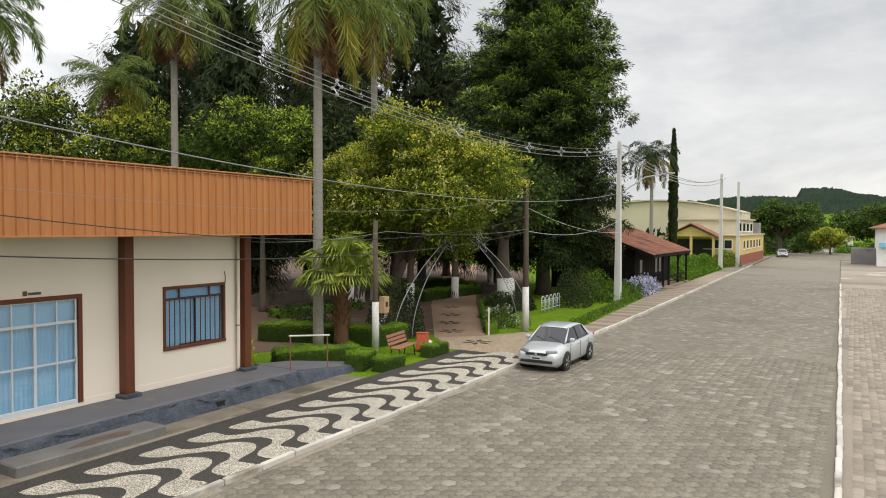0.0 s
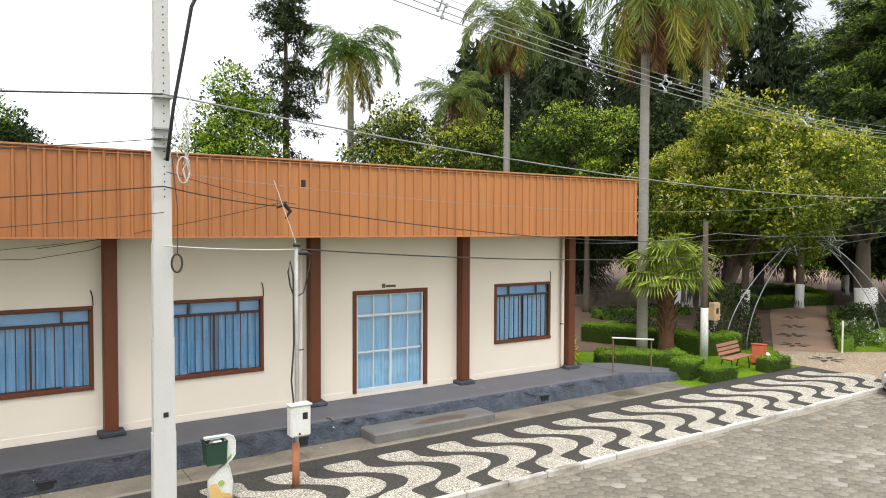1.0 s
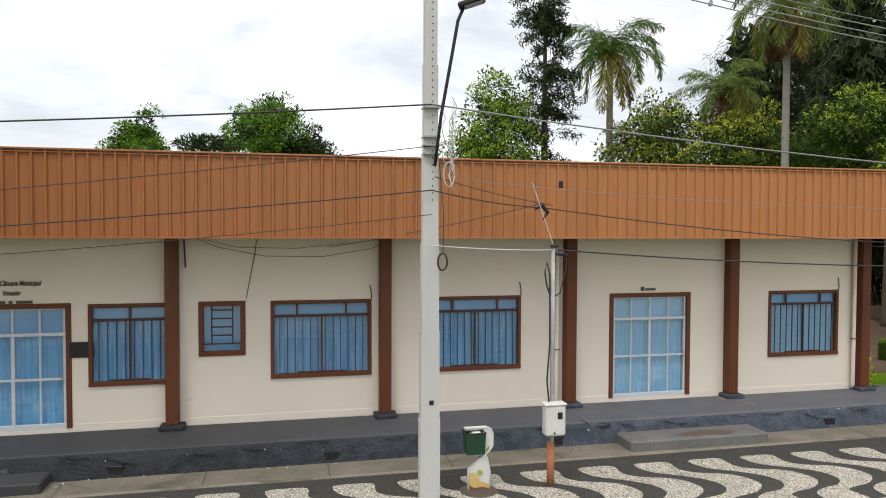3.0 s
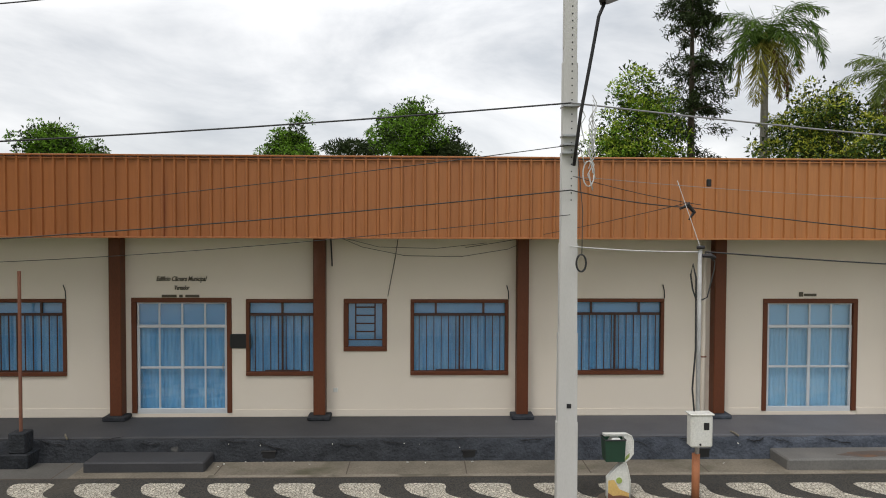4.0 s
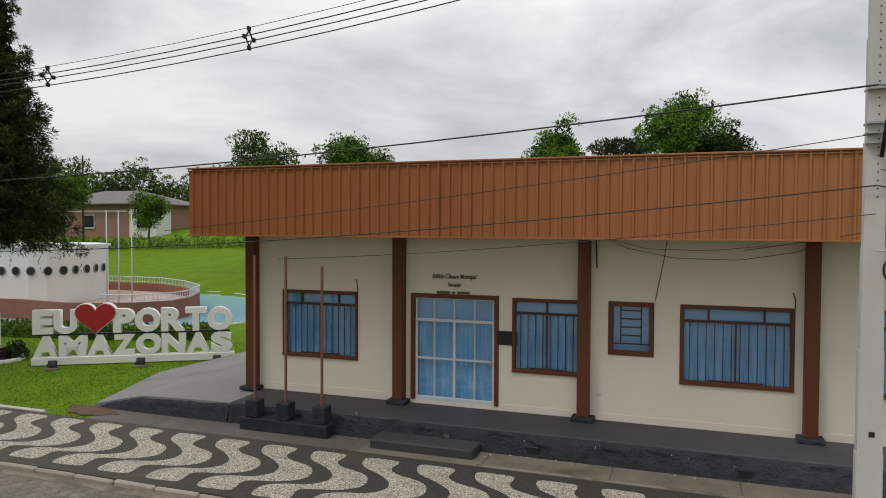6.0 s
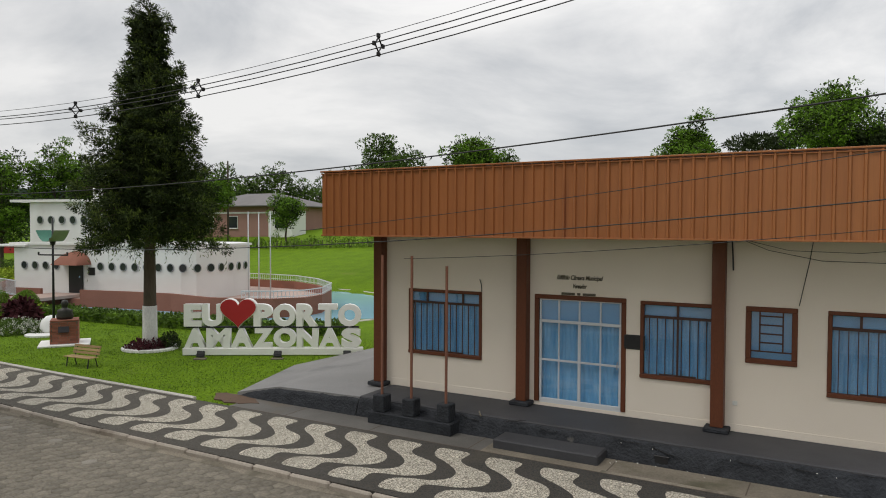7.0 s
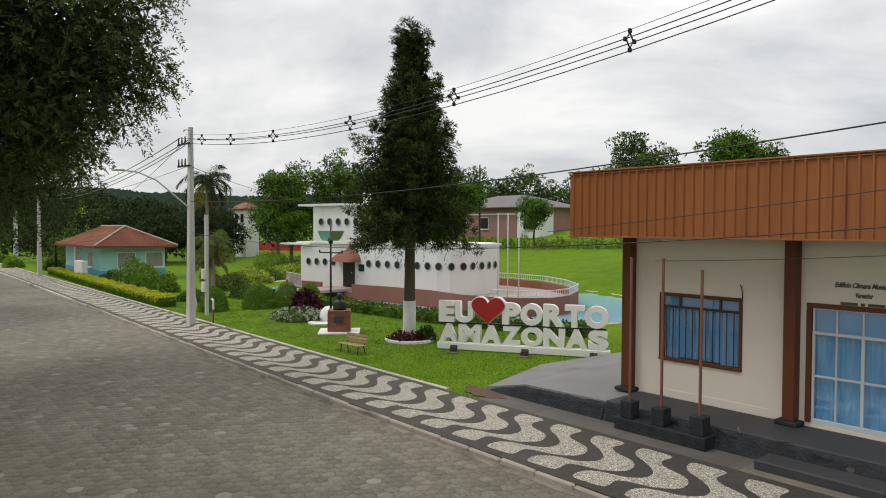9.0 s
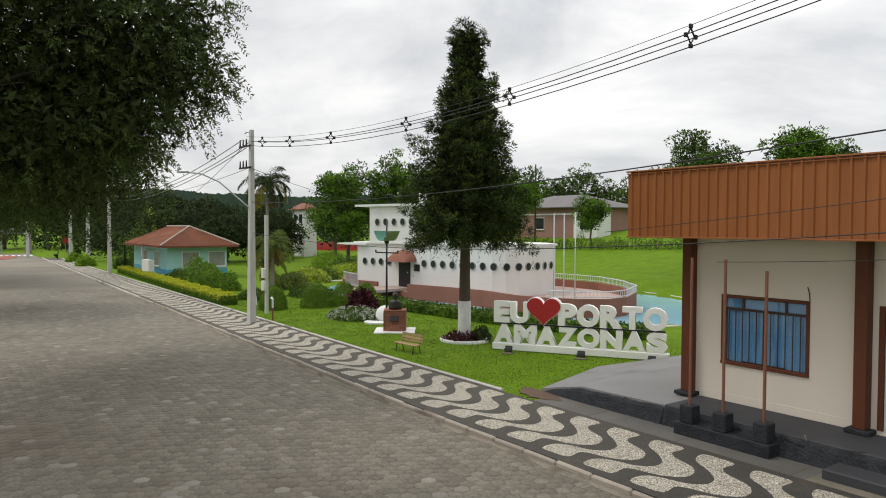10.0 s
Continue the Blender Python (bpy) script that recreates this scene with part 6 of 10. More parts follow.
ins = thing("wall_lettering", "tarnished italic metal lettering above the door", "lettering", at=(-6.14, FY - 0.004, 3.40))
o = part("line", letters("Edif\u00edcio C\u00e2mara Municipal", 0.15, 1.16, M["letterink"], 0.015, 0.02, 0.35), M["letterink"], ins)
o.location = (0.0, 0, 0.36)
o = part("line", letters("Vereador", 0.11, 0.34, M["letterink"], 0.015, 0.02, 0.35), M["letterink"], ins)
o.location = (0.42, 0, 0.19)
for a, b in ((0.12, 0.46), (0.52, 0.60), (0.66, 0.98)):
    part("line", Shape().box(a, b, -0.015, 0.0, 0.02, 0.08, 0.004), M["letterink"], ins)
ins2 = thing("wall_lettering", "small tarnished lettering over the second door", "lettering", at=(8.95, FY - 0.004, 3.45))
part("line", Shape().box(0.0, 0.1, -0.015, 0.0, 0.0, 0.11, 0.004).box(0.12, 0.42, -0.015, 0.0, 0.01, 0.07, 0.004), M["letterink"], ins2)
dp = thing("downpipe", "cream-painted rainwater downpipe on the wall", "downpipe", "downpipes", at=(6.62, FY - 0.12, FLOOR))
part("pipe", Shape().tube([(0, 0.05, 0.05), (0, 0, 0.14), (0, 0, TOP - FLOOR)], 0.05, 10), M["plaster"], dp, smooth=True)
part("clip", Shape().box(-0.06, 0.06, -0.055, 0.06, 1.4, 1.43), M["rust"], dp)
copy_thing(dp, pose(15.35, FY - 0.12, FLOOR))
sp = thing("spout", "short pale drain spout lying on the platform edge", "drain spout", at=(6.75, 14.86, FLOOR + 0.035))
part("pipe", Shape().tube([(-0.05, 0.08, 0.0), (0, -0.05, -0.01), (0.05, -0.12, -0.05)], 0.02, 8), M["concrete"], sp)
copy_thing(sp, pose(-7.45, 14.84, FLOOR + 0.035, 0, 0, 10))
sw = thing("switch_plate", "small white plate low on the wall", "switch", at=(-2.02, FY, 1.25))
part("plate", Shape().box(-0.05, 0.05, -0.02, -0.001, -0.05, 0.05, 0.006), M["binwhite"], sw)
rail = thing("handrail", "thin rusty handrail with a pale top bar on the platform edge", "handrail", at=(16.15, 14.9, 0.45))
for x in (0.0, 1.75):
    part("post", Shape().tube([(x, 0, 0.0 if x == 0 else -0.2), (x, 0, 1.25 - x * 0.12)], 0.022, 6), M["rust"], rail)
part("top_bar", Shape().tube([(-0.05, 0, 1.27), (1.85, 0, 1.05)], 0.026, 6), M["binwhite"], rail)
gc = thing("wall_cable", "black cable looped along the wall under the eaves", "cable", at=(-1.9, FY - 0.05, 4.9))
part("drop", Shape().tube([(-0.1, 0, 0.05), (-0.22, 0, -0.1), (-0.2, 0, -0.5), (-0.19, 0, -0.75)], 0.018, 6), M["wire"], gc)
part("loop", Shape().tube([(-0.2, 0, 0.0), (0.5, 0, -0.30), (1.5, 0, -0.50), (2.8, 0, -0.52), (3.9, 0, -0.34), (4.6, 0, -0.05)], 0.006, 6), M["wire"], gc, smooth=True)
part("loop", Shape().tube([(-0.1, 0, -0.05), (0.9, 0, -0.3), (2.2, 0, -0.33), (3.4, 0, -0.2)], 0.005, 6), M["wire"], gc, smooth=True)
part("drop", Shape().tube([(1.35, 0, 0.0), (1.28, 0, -0.5), (1.1, 0, -1.45)], 0.009, 6), M["wire"], gc)

# ---- poles and wires along the street ----
pole2, _, _ = concrete_pole(45.9, 13.5, 0.15, 10.6, 0.55, 0.26, "pale concrete pole with a curved lamp arm by the park lawn")
part("lamp_arm", Shape().tube([(0, -0.1, 7.2), (1.2, -1.4, 8.3), (2.4, -2.6, 8.6)], 0.04, 6), M["galv"], pole2)
part("lamp_head", Shape().box(-0.15, 0.45, -0.12, 0.12, -0.04, 0.06, 0.02, m=pose(2.4, -2.6, 8.6, 0, 0, -45)), M["galv"], pole2)
part("crossarm", Shape().box(-0.05, 1.6, -0.3, -0.2, 10.3, 10.38).box(1.4, 1.5, -0.3, -0.2, 10.0, 10.38), M["galv"], pole2)
pole3, _, _ = concrete_pole(-35.1, 13.1, 0.15, 9.85, 0.46, 0.24, "pale grey concrete pole with crossarms and street lamp on the sidewalk", 0, 0.01)
for z in (9.0, 7.9):
    part("crossarm", Shape().box(-1.3, 0.25, -0.2, -0.12, z, z + 0.08), M["darkmetal"], pole3)
    for x in (-1.2, -0.75, -0.3):
        part("insulator", Shape().tube([(x, -0.16, z + 0.08), (x, -0.16, z + 0.42)], [0.05, 0.03], 6), M["darkmetal"], pole3)
part("lamp_arm", Shape().tube([(0, -0.15, 5.9), (-1.1, -1.3, 7.2), (-1.7, -2.0, 7.6), (-2.3, -2.6, 7.7)], 0.04, 6), M["galv"], pole3)
part("lamp_head", Shape().box(-0.5, 0.1, -0.12, 0.12, -0.04, 0.06, 0.02, m=pose(-2.3, -2.6, 7.7, 0, 0, 45)), M["galv"], pole3)
part("tip_bracket", Shape().tube([(0, 0, 9.7), (-0.7, 0, 9.8), (-0.95, 0, 9.75)], 0.03, 5), M["galv"], pole3)
mp = thing("meter_post", "slim pale post with meter boxes beside the sidewalk", "meter post", at=(-37.6, 14.9, 0.2))
part("post", Shape().box(-0.1, 0.1, -0.08, 0.08, 0, 5.5, 0.01), M["pole"], mp)
for z in (1.3, 2.0):
    part("meter_box", Shape().box(-0.18, 0.18, -0.25, -0.08, z, z + 0.55, 0.02), M["binwhite"], mp)
concrete_pole(-79.0, 14.4, 0.15, 8.4, 0.5, 0.3, "far pale concrete pole by the hedge", steps=False)
concrete_pole(-121.0, 19.0, 0.15, 12.0, 0.8, 0.45, "far pale concrete pole near the junction", steps=False)
concrete_pole(-120.5, 16.5, 0.15, 8.2, 0.7, 0.4, "far pale concrete pole near the junction", steps=False)
concrete_pole(-128.0, 11.5, 0.1, 7.0, 0.6, 0.4, "far pale concrete pole near the junction", steps=False)
concrete_pole(92.0, 14.3, 0.15, 11.6, 0.6, 0.35, "far pale concrete pole in the street garden", steps=False)
concrete_pole(96.5, 12.95, 0.1, 10.9, 0.6, 0.36, "far pale concrete pole by the yellow building", steps=False)
tele = thing("telephone_pole", "weathered timber pole with a whitewashed foot", "utility pole", "street poles", at=(30.8, 13.5, 0.15))
part("shaft", Shape().tube([(0, 0, -0.1), (0, 0, 7.4)], [0.16, 0.1], 9), M["bark"], tele, smooth=True)
part("limewash", Shape().tube([(0, 0, -0.02), (0, 0, 2.1)], [0.17, 0.155], 10), M["limewash"], tele, "whitewashed foot", True)
lpz = thing("light_post", "timber post with a whitewashed foot and a small box", "utility pole", "street poles", at=(22.45, 16.25, 0.12))
part("shaft", Shape().tube([(0, 0, -0.1), (0, 0, 5.2)], [0.13, 0.09], 9), M["bark"], lpz, smooth=True)
part("limewash", Shape().tube([(0, 0, -0.02), (0, 0, 2.0)], [0.15, 0.14], 10), M["limewash"], lpz, "whitewashed foot", True)
part("box", Shape().box(0.1, 0.45, -0.35, -0.1, 1.55, 2.2, 0.015), M["cardbox"], lpz, "pale wooden meter box")
part("box_glass", Shape().box(0.2, 0.34, -0.36, -0.35, 1.8, 2.0), M["dark"], lpz)


def line(a, b, drop, r, mat, label, n=20):
    w = thing("overhead_wire", label, "overhead wire", "overhead wires")
    part("strand", Shape().tube(sag(a, b, drop, n), r, 5, False), mat, w, smooth=True)
    return w


def spacer(x, y, z):
    s = thing("line_spacer", "diamond spacer holding the three street conductors apart", "spacer", "line spacers", at=(x, y, z))
    dm = M["galv"] if x > 0 else M["darkmetal"]
    part("frame", Shape().tube([(0, 0, 0.16), (0, -0.12, 0.0), (0, 0, -0.16), (0, 0.12, 0.0), (0, 0, 0.16)], 0.02, 5), dm, s)
    for yy, zz in ((-0.16, 0.0), (0.16, 0.0), (0.0, -0.2), (0.0, 0.2)):
        part("clamp", Shape().box(-0.03, 0.03, yy - 0.045, yy + 0.045, zz - 0.045, zz + 0.045, 0.01), dm, s)
    return s


R = (46.0, 13.4, 10.3)
C = (2.58, 12.3, 10.5)
L = (-35.2, 12.9, 9.45)
for a, b, drop, mat in ((C, R, 1.75, M["wiregrey"]), (L, C, 1.45, M["wire"])):
    for dy, dz in ((-0.17, 0.0), (0.17, 0.0), (0.0, -0.22)):
        line((a[0], a[1] + dy, a[2] + dz), (b[0], b[1] + dy, b[2] + dz), drop, 0.0125, mat, "thick insulated street conductor")
    line((a[0], a[1], a[2] + 0.22), (b[0], b[1], b[2] + 0.22), drop, 0.007, mat, "thin carrier wire of the street line")
    for f in (0.13, 0.30, 0.47, 0.63, 0.73, 0.83, 0.93) if b is R else (0.06, 0.15, 0.26, 0.41, 0.55, 0.70, 0.9):
        q = Vector(a).lerp(Vector(b), f) - Vector((0, 0, drop * 4 * f * (1 - f)))
        spacer(*q)
for a, b, drop in ((R, (92.0, 14.1, 11.2), 1.2), (L, (-79.0, 14.3, 8.2), 1.0)):
    for dy, dz in ((-0.25, 0.0), (0.25, 0.0), (0.0, -0.35)):
        line((a[0], a[1] + dy, a[2] + dz), (b[0], b[1] + dy, b[2] + dz), drop, 0.025, M["wiregrey"], "street conductor running on down the street")
T1 = (2.58, 12.2, 7.23)
line(T1, (45.9, 13.3, 7.4), 1.15, 0.015, M["wiregrey"], "twisted service cable along the street")
line((-34.5, 12.9, 6.3), T1, 0.60, 0.015, M["wire"], "twisted service cable along the street")
line((-34.5, 12.95, 4.75), (2.58, 12.2, 5.72), 0.80, 0.011, M["wire"], "black telephone cable along the street")
line((2.58, 12.2, 5.72), (5.0, 13.0, 5.45), 0.05, 0.011, M["wire"], "black telephone cable along the street")
line((5.0, 13.0, 5.45), (30.8, 13.4, 5.6), 0.85, 0.011, M["wire"], "black telephone cable along the street")
line((-13.0, 14.8, 4.95), (2.58, 12.2, 6.5), 0.10, 0.008, M["wire"], "thin slack wire to the eaves")
line((2.58, 12.2, 4.74), (5.04, 12.5, 4.64), 0.03, 0.012, M["wirewhite"], "pale drop wire to the meter post")
line((5.1, 12.5, 4.64), (30.8, 13.4, 4.9), 0.55, 0.014, M["wire"], "black drop wire from the meter post")
line((2.62, 12.2, 5.96), (30.8, 13.4, 6.6), 0.75, 0.005, M["wiregrey"], "thin pale wire near the facade")
line((5.04, 12.5, 4.62), (4.75, 13.0, 5.95), 0.0, 0.007, M["wirewhite"], "thin pale wire near the facade")
line((2.62, 12.2, 5.96), (5.2, 13.0, 5.5), 0.04, 0.007, M["wire"], "thin black wire near the facade")
line((1.0, 16.2, 4.6), (5.0, 13.0, 5.55), 0.06, 0.007, M["wire"], "thin black wire to the wall")
line((-10.5, 16.2, 4.2), (2.58, 12.2, 5.29), 0.12, 0.007, M["wire"], "thin black wire to the wall")
line((30.8, 13.4, 6.0), (45.9, 13.4, 4.8), 0.4, 0.011, M["wirewhite"], "pale cable between the poles")
line((30.8, 13.4, 4.9), (45.9, 13.4, 5.6), 0.5, 0.011, M["wirewhite"], "pale cable between the poles")
line((22.9, 16.0, 4.9), (30.8, 13.4, 5.0), 0.2, 0.01, M["wiregrey"], "thin wire to the post")
line((15.6, 16.2, 4.6), (22.9, 16.0, 4.9), 0.15, 0.01, M["wiregrey"], "thin wire to the post")
sg = thing("wire_splice", "dark splice box hanging on the wires", "splice", at=(4.95, 12.98, 5.42))
part("clamp", Shape().tube([(-0.15, 0, 0.0), (0.0, 0, 0.08), (0.12, 0, -0.06), (0.02, 0, -0.2)], [0.02, 0.05, 0.04, 0.015], 6), M["darkmetal"], sg)
part("clamp", Shape().box(0.35, 0.43, -0.03, 0.03, 0.42, 0.56, 0.01), M["darkmetal"], sg)
line((-36, 13.0, 9.2), (-110, 26, 7.5), 1.2, 0.015, M["wire"], "thin dark wire across the street")
line((-120, 24, 10.5), (-34.6, 13.0, 8.1), 1.0, 0.014, M["wire"], "thin dark wire across the street")
line((-90, 60, 10.0), (-34.6, 13.0, 8.0), 1.5, 0.014, M["wire"], "thin dark wire over the lawn")


# ---- lawn side: sign, ship house, garden ----
A0, A1 = Vector((-21.92, 18.35, 0.0)), Vector((-16.15, 21.92, 0.0))
span = (A1 - A0).length
yaw = math.degrees(math.atan2(A1.y - A0.y, A1.x - A0.x))
sign = thing("town_sign", "large white block-letter sign with a red heart on the lawn", "sign", at=(A0.x, A0.y, 0.12))
sign.rotation_euler = (0, 0, radians(yaw))
part("base_bar", Shape().box(-0.02, span + 0.05, -0.16, 0.16, 0.02, 0.30, 0.02), M["signwhite"], sign, "white base bar")
part("middle_bar", Shape().box(0.1, span - 0.1, -0.05, 0.05, 1.06, 1.12), M["darkmetal"], sign, "thin dark bar between the rows")


def letter_row(text, widths, z, h):
    total = sum(widths)
    x = 0.03
    for ch, w in zip(text, widths):
        w = w / total * (span - 0.02)
        if ch == "*":
            n = 40
            pts = []
            for i in range(n):
                t = 2 * math.pi * i / n
                pts.append((16 * math.sin(t) ** 3 / 16, (13 * math.cos(t) - 5 * math.cos(2 * t) - 2 * math.cos(3 * t) - math.cos(4 * t)) / 16))
            zs = [p[1] for p in pts]
            lo, hi = min(zs), max(zs)
            ww, hh = w * 1.16, h * 1.28
            poly = [(x + w / 2 + p[0] * ww / 2, z - 0.06 + (p[1] - lo) / (hi - lo) * hh) for p in pts]
            for nm, grow, y0, y1, mt in (("heart_rim", 1.05, -0.13, 0.15, M["signwhite"]), ("heart", 1.0, -0.16, -0.125, M["red"])):
                cx, cz = x + w / 2, z + hh * 0.5 - 0.06
                q = [(cx + (a - cx) * grow, cz + (b - cz) * grow) for a, b in poly]
                s = Shape().add([(a, y0, b) for a, b in q] + [(a, y1, b) for a, b in q], [tuple(range(n)), tuple(range(n, 2 * n))[::-1]] + [(i, (i + 1) % n, n + (i + 1) % n, n + i) for i in range(n)])
                part(nm, s, mt, sign, "red heart" if nm == "heart" else "white heart rim")
        else:
            o = part("letter", letters(ch, h, w * 0.97, M["signwhite"], 0.26, 0.055), M["signwhite"], sign)
            o.location = (x, 0.13, z)
        x += w


letter_row("EU*PORTO", (0.86, 1.0, 1.45, 0.92, 1.12, 1.05, 0.95, 1.15), 1.12, 0.86)
letter_row("AMAZONAS", (1.05, 1.15, 1.05, 0.98, 1.1, 1.05, 1.08, 0.98), 0.30, 0.75)
for f in (0.13, 0.55, 0.93):
    q = A0.lerp(A1, f) + Vector((0.45, -0.75, 0))
    fl = thing("floodlight", "small black floodlight on a pale slab in front of the sign", "floodlight", "sign floodlights", at=(q.x, q.y, 0.12))
    fl.rotation_euler = (0, 0, radians(yaw))
    part("slab", Shape().box(-0.22, 0.22, -0.13, 0.13, 0, 0.05, 0.01), M["concrete"], fl)
    part("housing", Shape().box(-0.14, 0.14, -0.06, 0.06, 0.09, 0.32, 0.015, m=pose(0, 0, 0, -25)), M["blackplastic"], fl)
    part("bracket", Shape().tube([(-0.15, 0, 0.05), (-0.15, 0, 0.2), (0.15, 0, 0.2), (0.15, 0, 0.05)], 0.012, 5), M["iron"], fl)

# ship-shaped house in the pool
WALL = [(-47.95, 26.36), (-46.0, 26.88), (-41.8, 27.95), (-38.0, 28.95), (-35.6, 29.6), (-34.8, 30.1), (-34.5, 31.0), (-34.6, 33.0), (-35.2, 35.0)]
FARW = [(-38.0, 36.6), (-44, 35.6), (-48.0, 34.0), (-49.2, 30.5)]


def arc_points(pts, step):
    """Evenly spaced points on a line of points, with the ways along it."""
    out, carry = [], 0.0
    for (ax, ay), (bx, by) in zip(pts[:-1], pts[1:]):
        ln = math.hypot(bx - ax, by - ay)
        d = carry
        while d < ln:
            out.append(((ax + (bx - ax) * d / ln, ay + (by - ay) * d / ln), ((bx - ax) / ln, (by - ay) / ln)))
            d += step
        carry = d - ln
    return out


ship = thing("ship_house", "white ship-shaped building with round portholes on a terracotta hull", "building")
ring = WALL + FARW
part("wall", Shape().prism(ring, 0.5, 3.82), M["whitepaint"], ship)
roof_ring = [(x - (0.4 if x < -47.5 else 0), y - 0.12 if y < 31 else y + 0.2) for x, y in ring]
part("roof", Shape().prism(roof_ring, 3.82, 3.96), M["whitepaint"], ship, "flat white roof slab")
part("canopy", Shape().prism([(-49.9, 25.6), (-46.8, 26.42), (-47.4, 28.8), (-50.6, 28.4)], 3.70, 3.82), M["whitepaint"], ship)
tower = [(-46.6, 26.66), (-43.8, 27.4), (-40.6, 28.22), (-41.4, 33), (-47.4, 31.6)]
tw = part("upper_deck", Shape().prism(tower, 3.95, 6.62), M["whitepaint"], ship, "white upper storey")
part("upper_roof", Shape().prism([(-47.9, 26.1), (-40.0, 28.1), (-40.9, 33.6), (-48.4, 32.0)], 6.62, 6.78), M["whitepaint"], ship)
part("funnel", Shape().tube([(-43.6, 29.5, 6.75), (-43.6, 29.5, 7.6)], 0.3, 12), M["whitepaint"], ship)
HULL = [(-53.5, 28.8), (-51.0, 26.8), (-48.2, 25.2), (-44.4, 26.0), (-41.4, 26.7), (-38.0, 27.5), (-34.6, 28.0), (-31.0, 27.6), (-28.9, 28.1), (-27.4, 29.0), (-26.4, 30.5), (-26.6, 32.2), (-28.3, 35.2), (-31.4, 37.6), (-34.8, 39.2), (-38.5, 39.3), (-45, 38.2), (-50, 36.6), (-54, 34)]
hull = part("hull", Shape().prism(HULL, -0.5, 0.5), M["hullbrick"], ship, "terracotta-coloured hull")
lip = Shape()
run = HULL[4:] + HULL[:4]
for i, (x, y) in enumerate(run):
    a, b = run[max(i - 1, 0)], run[min(i + 1, len(run) - 1)]
    d = Vector((b[0] - a[0], b[1] - a[1])).normalized()
    lip.v += [(x, y, 0.48), (x, y, 1.08), (x - d.y * 0.18, y + d.x * 0.18, 1.08), (x - d.y * 0.18, y + d.x * 0.18, 0.48)]
for i in range(len(run) - 1):
    lip.f += [(4 * i + j, 4 * i + j + 1, 4 * i + j + 5, 4 * i + j + 4) for j in range(3)]
lip.f += [(0, 3, 2, 1), tuple(4 * (len(run) - 1) + j for j in range(4))]
part("parapet", lip, M["hullbrick"], ship, "low terracotta parapet")
part("deck", Shape().prism([(x * 0.985 - 0.6, y * 0.985 + 0.6) for x, y in HULL], 0.48, 0.535), M["deck"], ship, "pale pink deck")
rim = Shape().lathe([(0.20, -0.05), (0.235, -0.05), (0.235, 0.05), (0.20, 0.05), (0.20, -0.05)], (0, 0, 0), 20).mesh("porthole_rim", M["galv"], True)
disc = Shape().lathe([(0.0, 0.0), (0.2, 0.0)], (0, 0, 0), 20).mesh("porthole_glass", M["carglass"])


def porthole(x, y, z, tx, ty, parent):
    m = Matrix(((tx, 0, ty, x + ty * 0.02), (ty, 0, -tx, y - tx * 0.02), (0, 1, 0, z), (0, 0, 0, 1)))
    p = new("porthole", rim)
    p.parent = parent
    p.matrix_basis = m @ Matrix.Diagonal((1.08, 1.2, 1, 1))
    g = new("glass", disc)
    g.parent = p
    g.matrix_basis = Matrix.Translation((0, 0, 0.03))


for i, ((x, y), (tx, ty)) in enumerate(arc_points(WALL, 0.86)):
    if i > 0 and not -44.5 < x < -41.9:
        porthole(x, y, 2.48, tx, ty, ship)
for i, ((x, y), (tx, ty)) in enumerate(arc_points(tower[:3], 0.86)):
    if i == 0:
        continue
    porthole(x, y, 5.45, tx, ty, tw)
sd = part("door", Shape().box(-0.55, 0.55, -0.06, 0.02, 0.0, 1.9, 0.02, m=pose(-43.1, 27.58, 0.75, 0, 0, 14.7)), M["dark"], ship, "dark wooden entrance door")
part("handle", Shape().tube([(-42.72, 27.58, 1.75), (-42.72, 27.55, 1.85)], 0.03, 6), M["chrome"], sd)
aw = Shape()
for i in range(13):
    a = math.pi * i / 12
    for k2, (d, h) in enumerate(((0.0, 0.95), (0.5, 0.85), (0.95, 0.5), (1.15, 0.0))):
        aw.v.append(pose(-43.1, 27.6, 2.58, 0, 0, 14.7) @ Vector((-math.cos(a) * 1.15 * (1 - 0.12 * d), -d, math.sin(a) * h * 0.9)))
for i in range(12):
    for k2 in range(3):
        aw.f.append((i * 4 + k2, i * 4 + k2 + 1, (i + 1) * 4 + k2 + 1, (i + 1) * 4 + k2))
part("awning", aw, M["hullbrick"], ship, "rounded terracotta awning", True)
part("wall_plaque", Shape().box(-0.25, 0.25, -0.04, 0.02, 0.0, 0.5, 0.01, m=pose(-41.95, 27.9, 1.9, 0, 0, 14.7)), M["darkmetal"], ship, "small dark plaque by the door")


def picket_rail(name, pts, z, h, label, step=0.22):
    r = part(name, Shape().tube([(x, y, z + h) for x, y in pts], 0.035, 5).tube([(x, y, z + 0.1) for x, y in pts], 0.02, 5), M["alum"], ship, label)
    bars = Shape()
    for (x, y), _ in arc_points(pts, step):
        bars.tube([(x, y, z), (x, y, z + h)], 0.014, 4, False)
    b = part("picket_run", bars, M["alum"], r)
    tagged(b, kind="stuff")


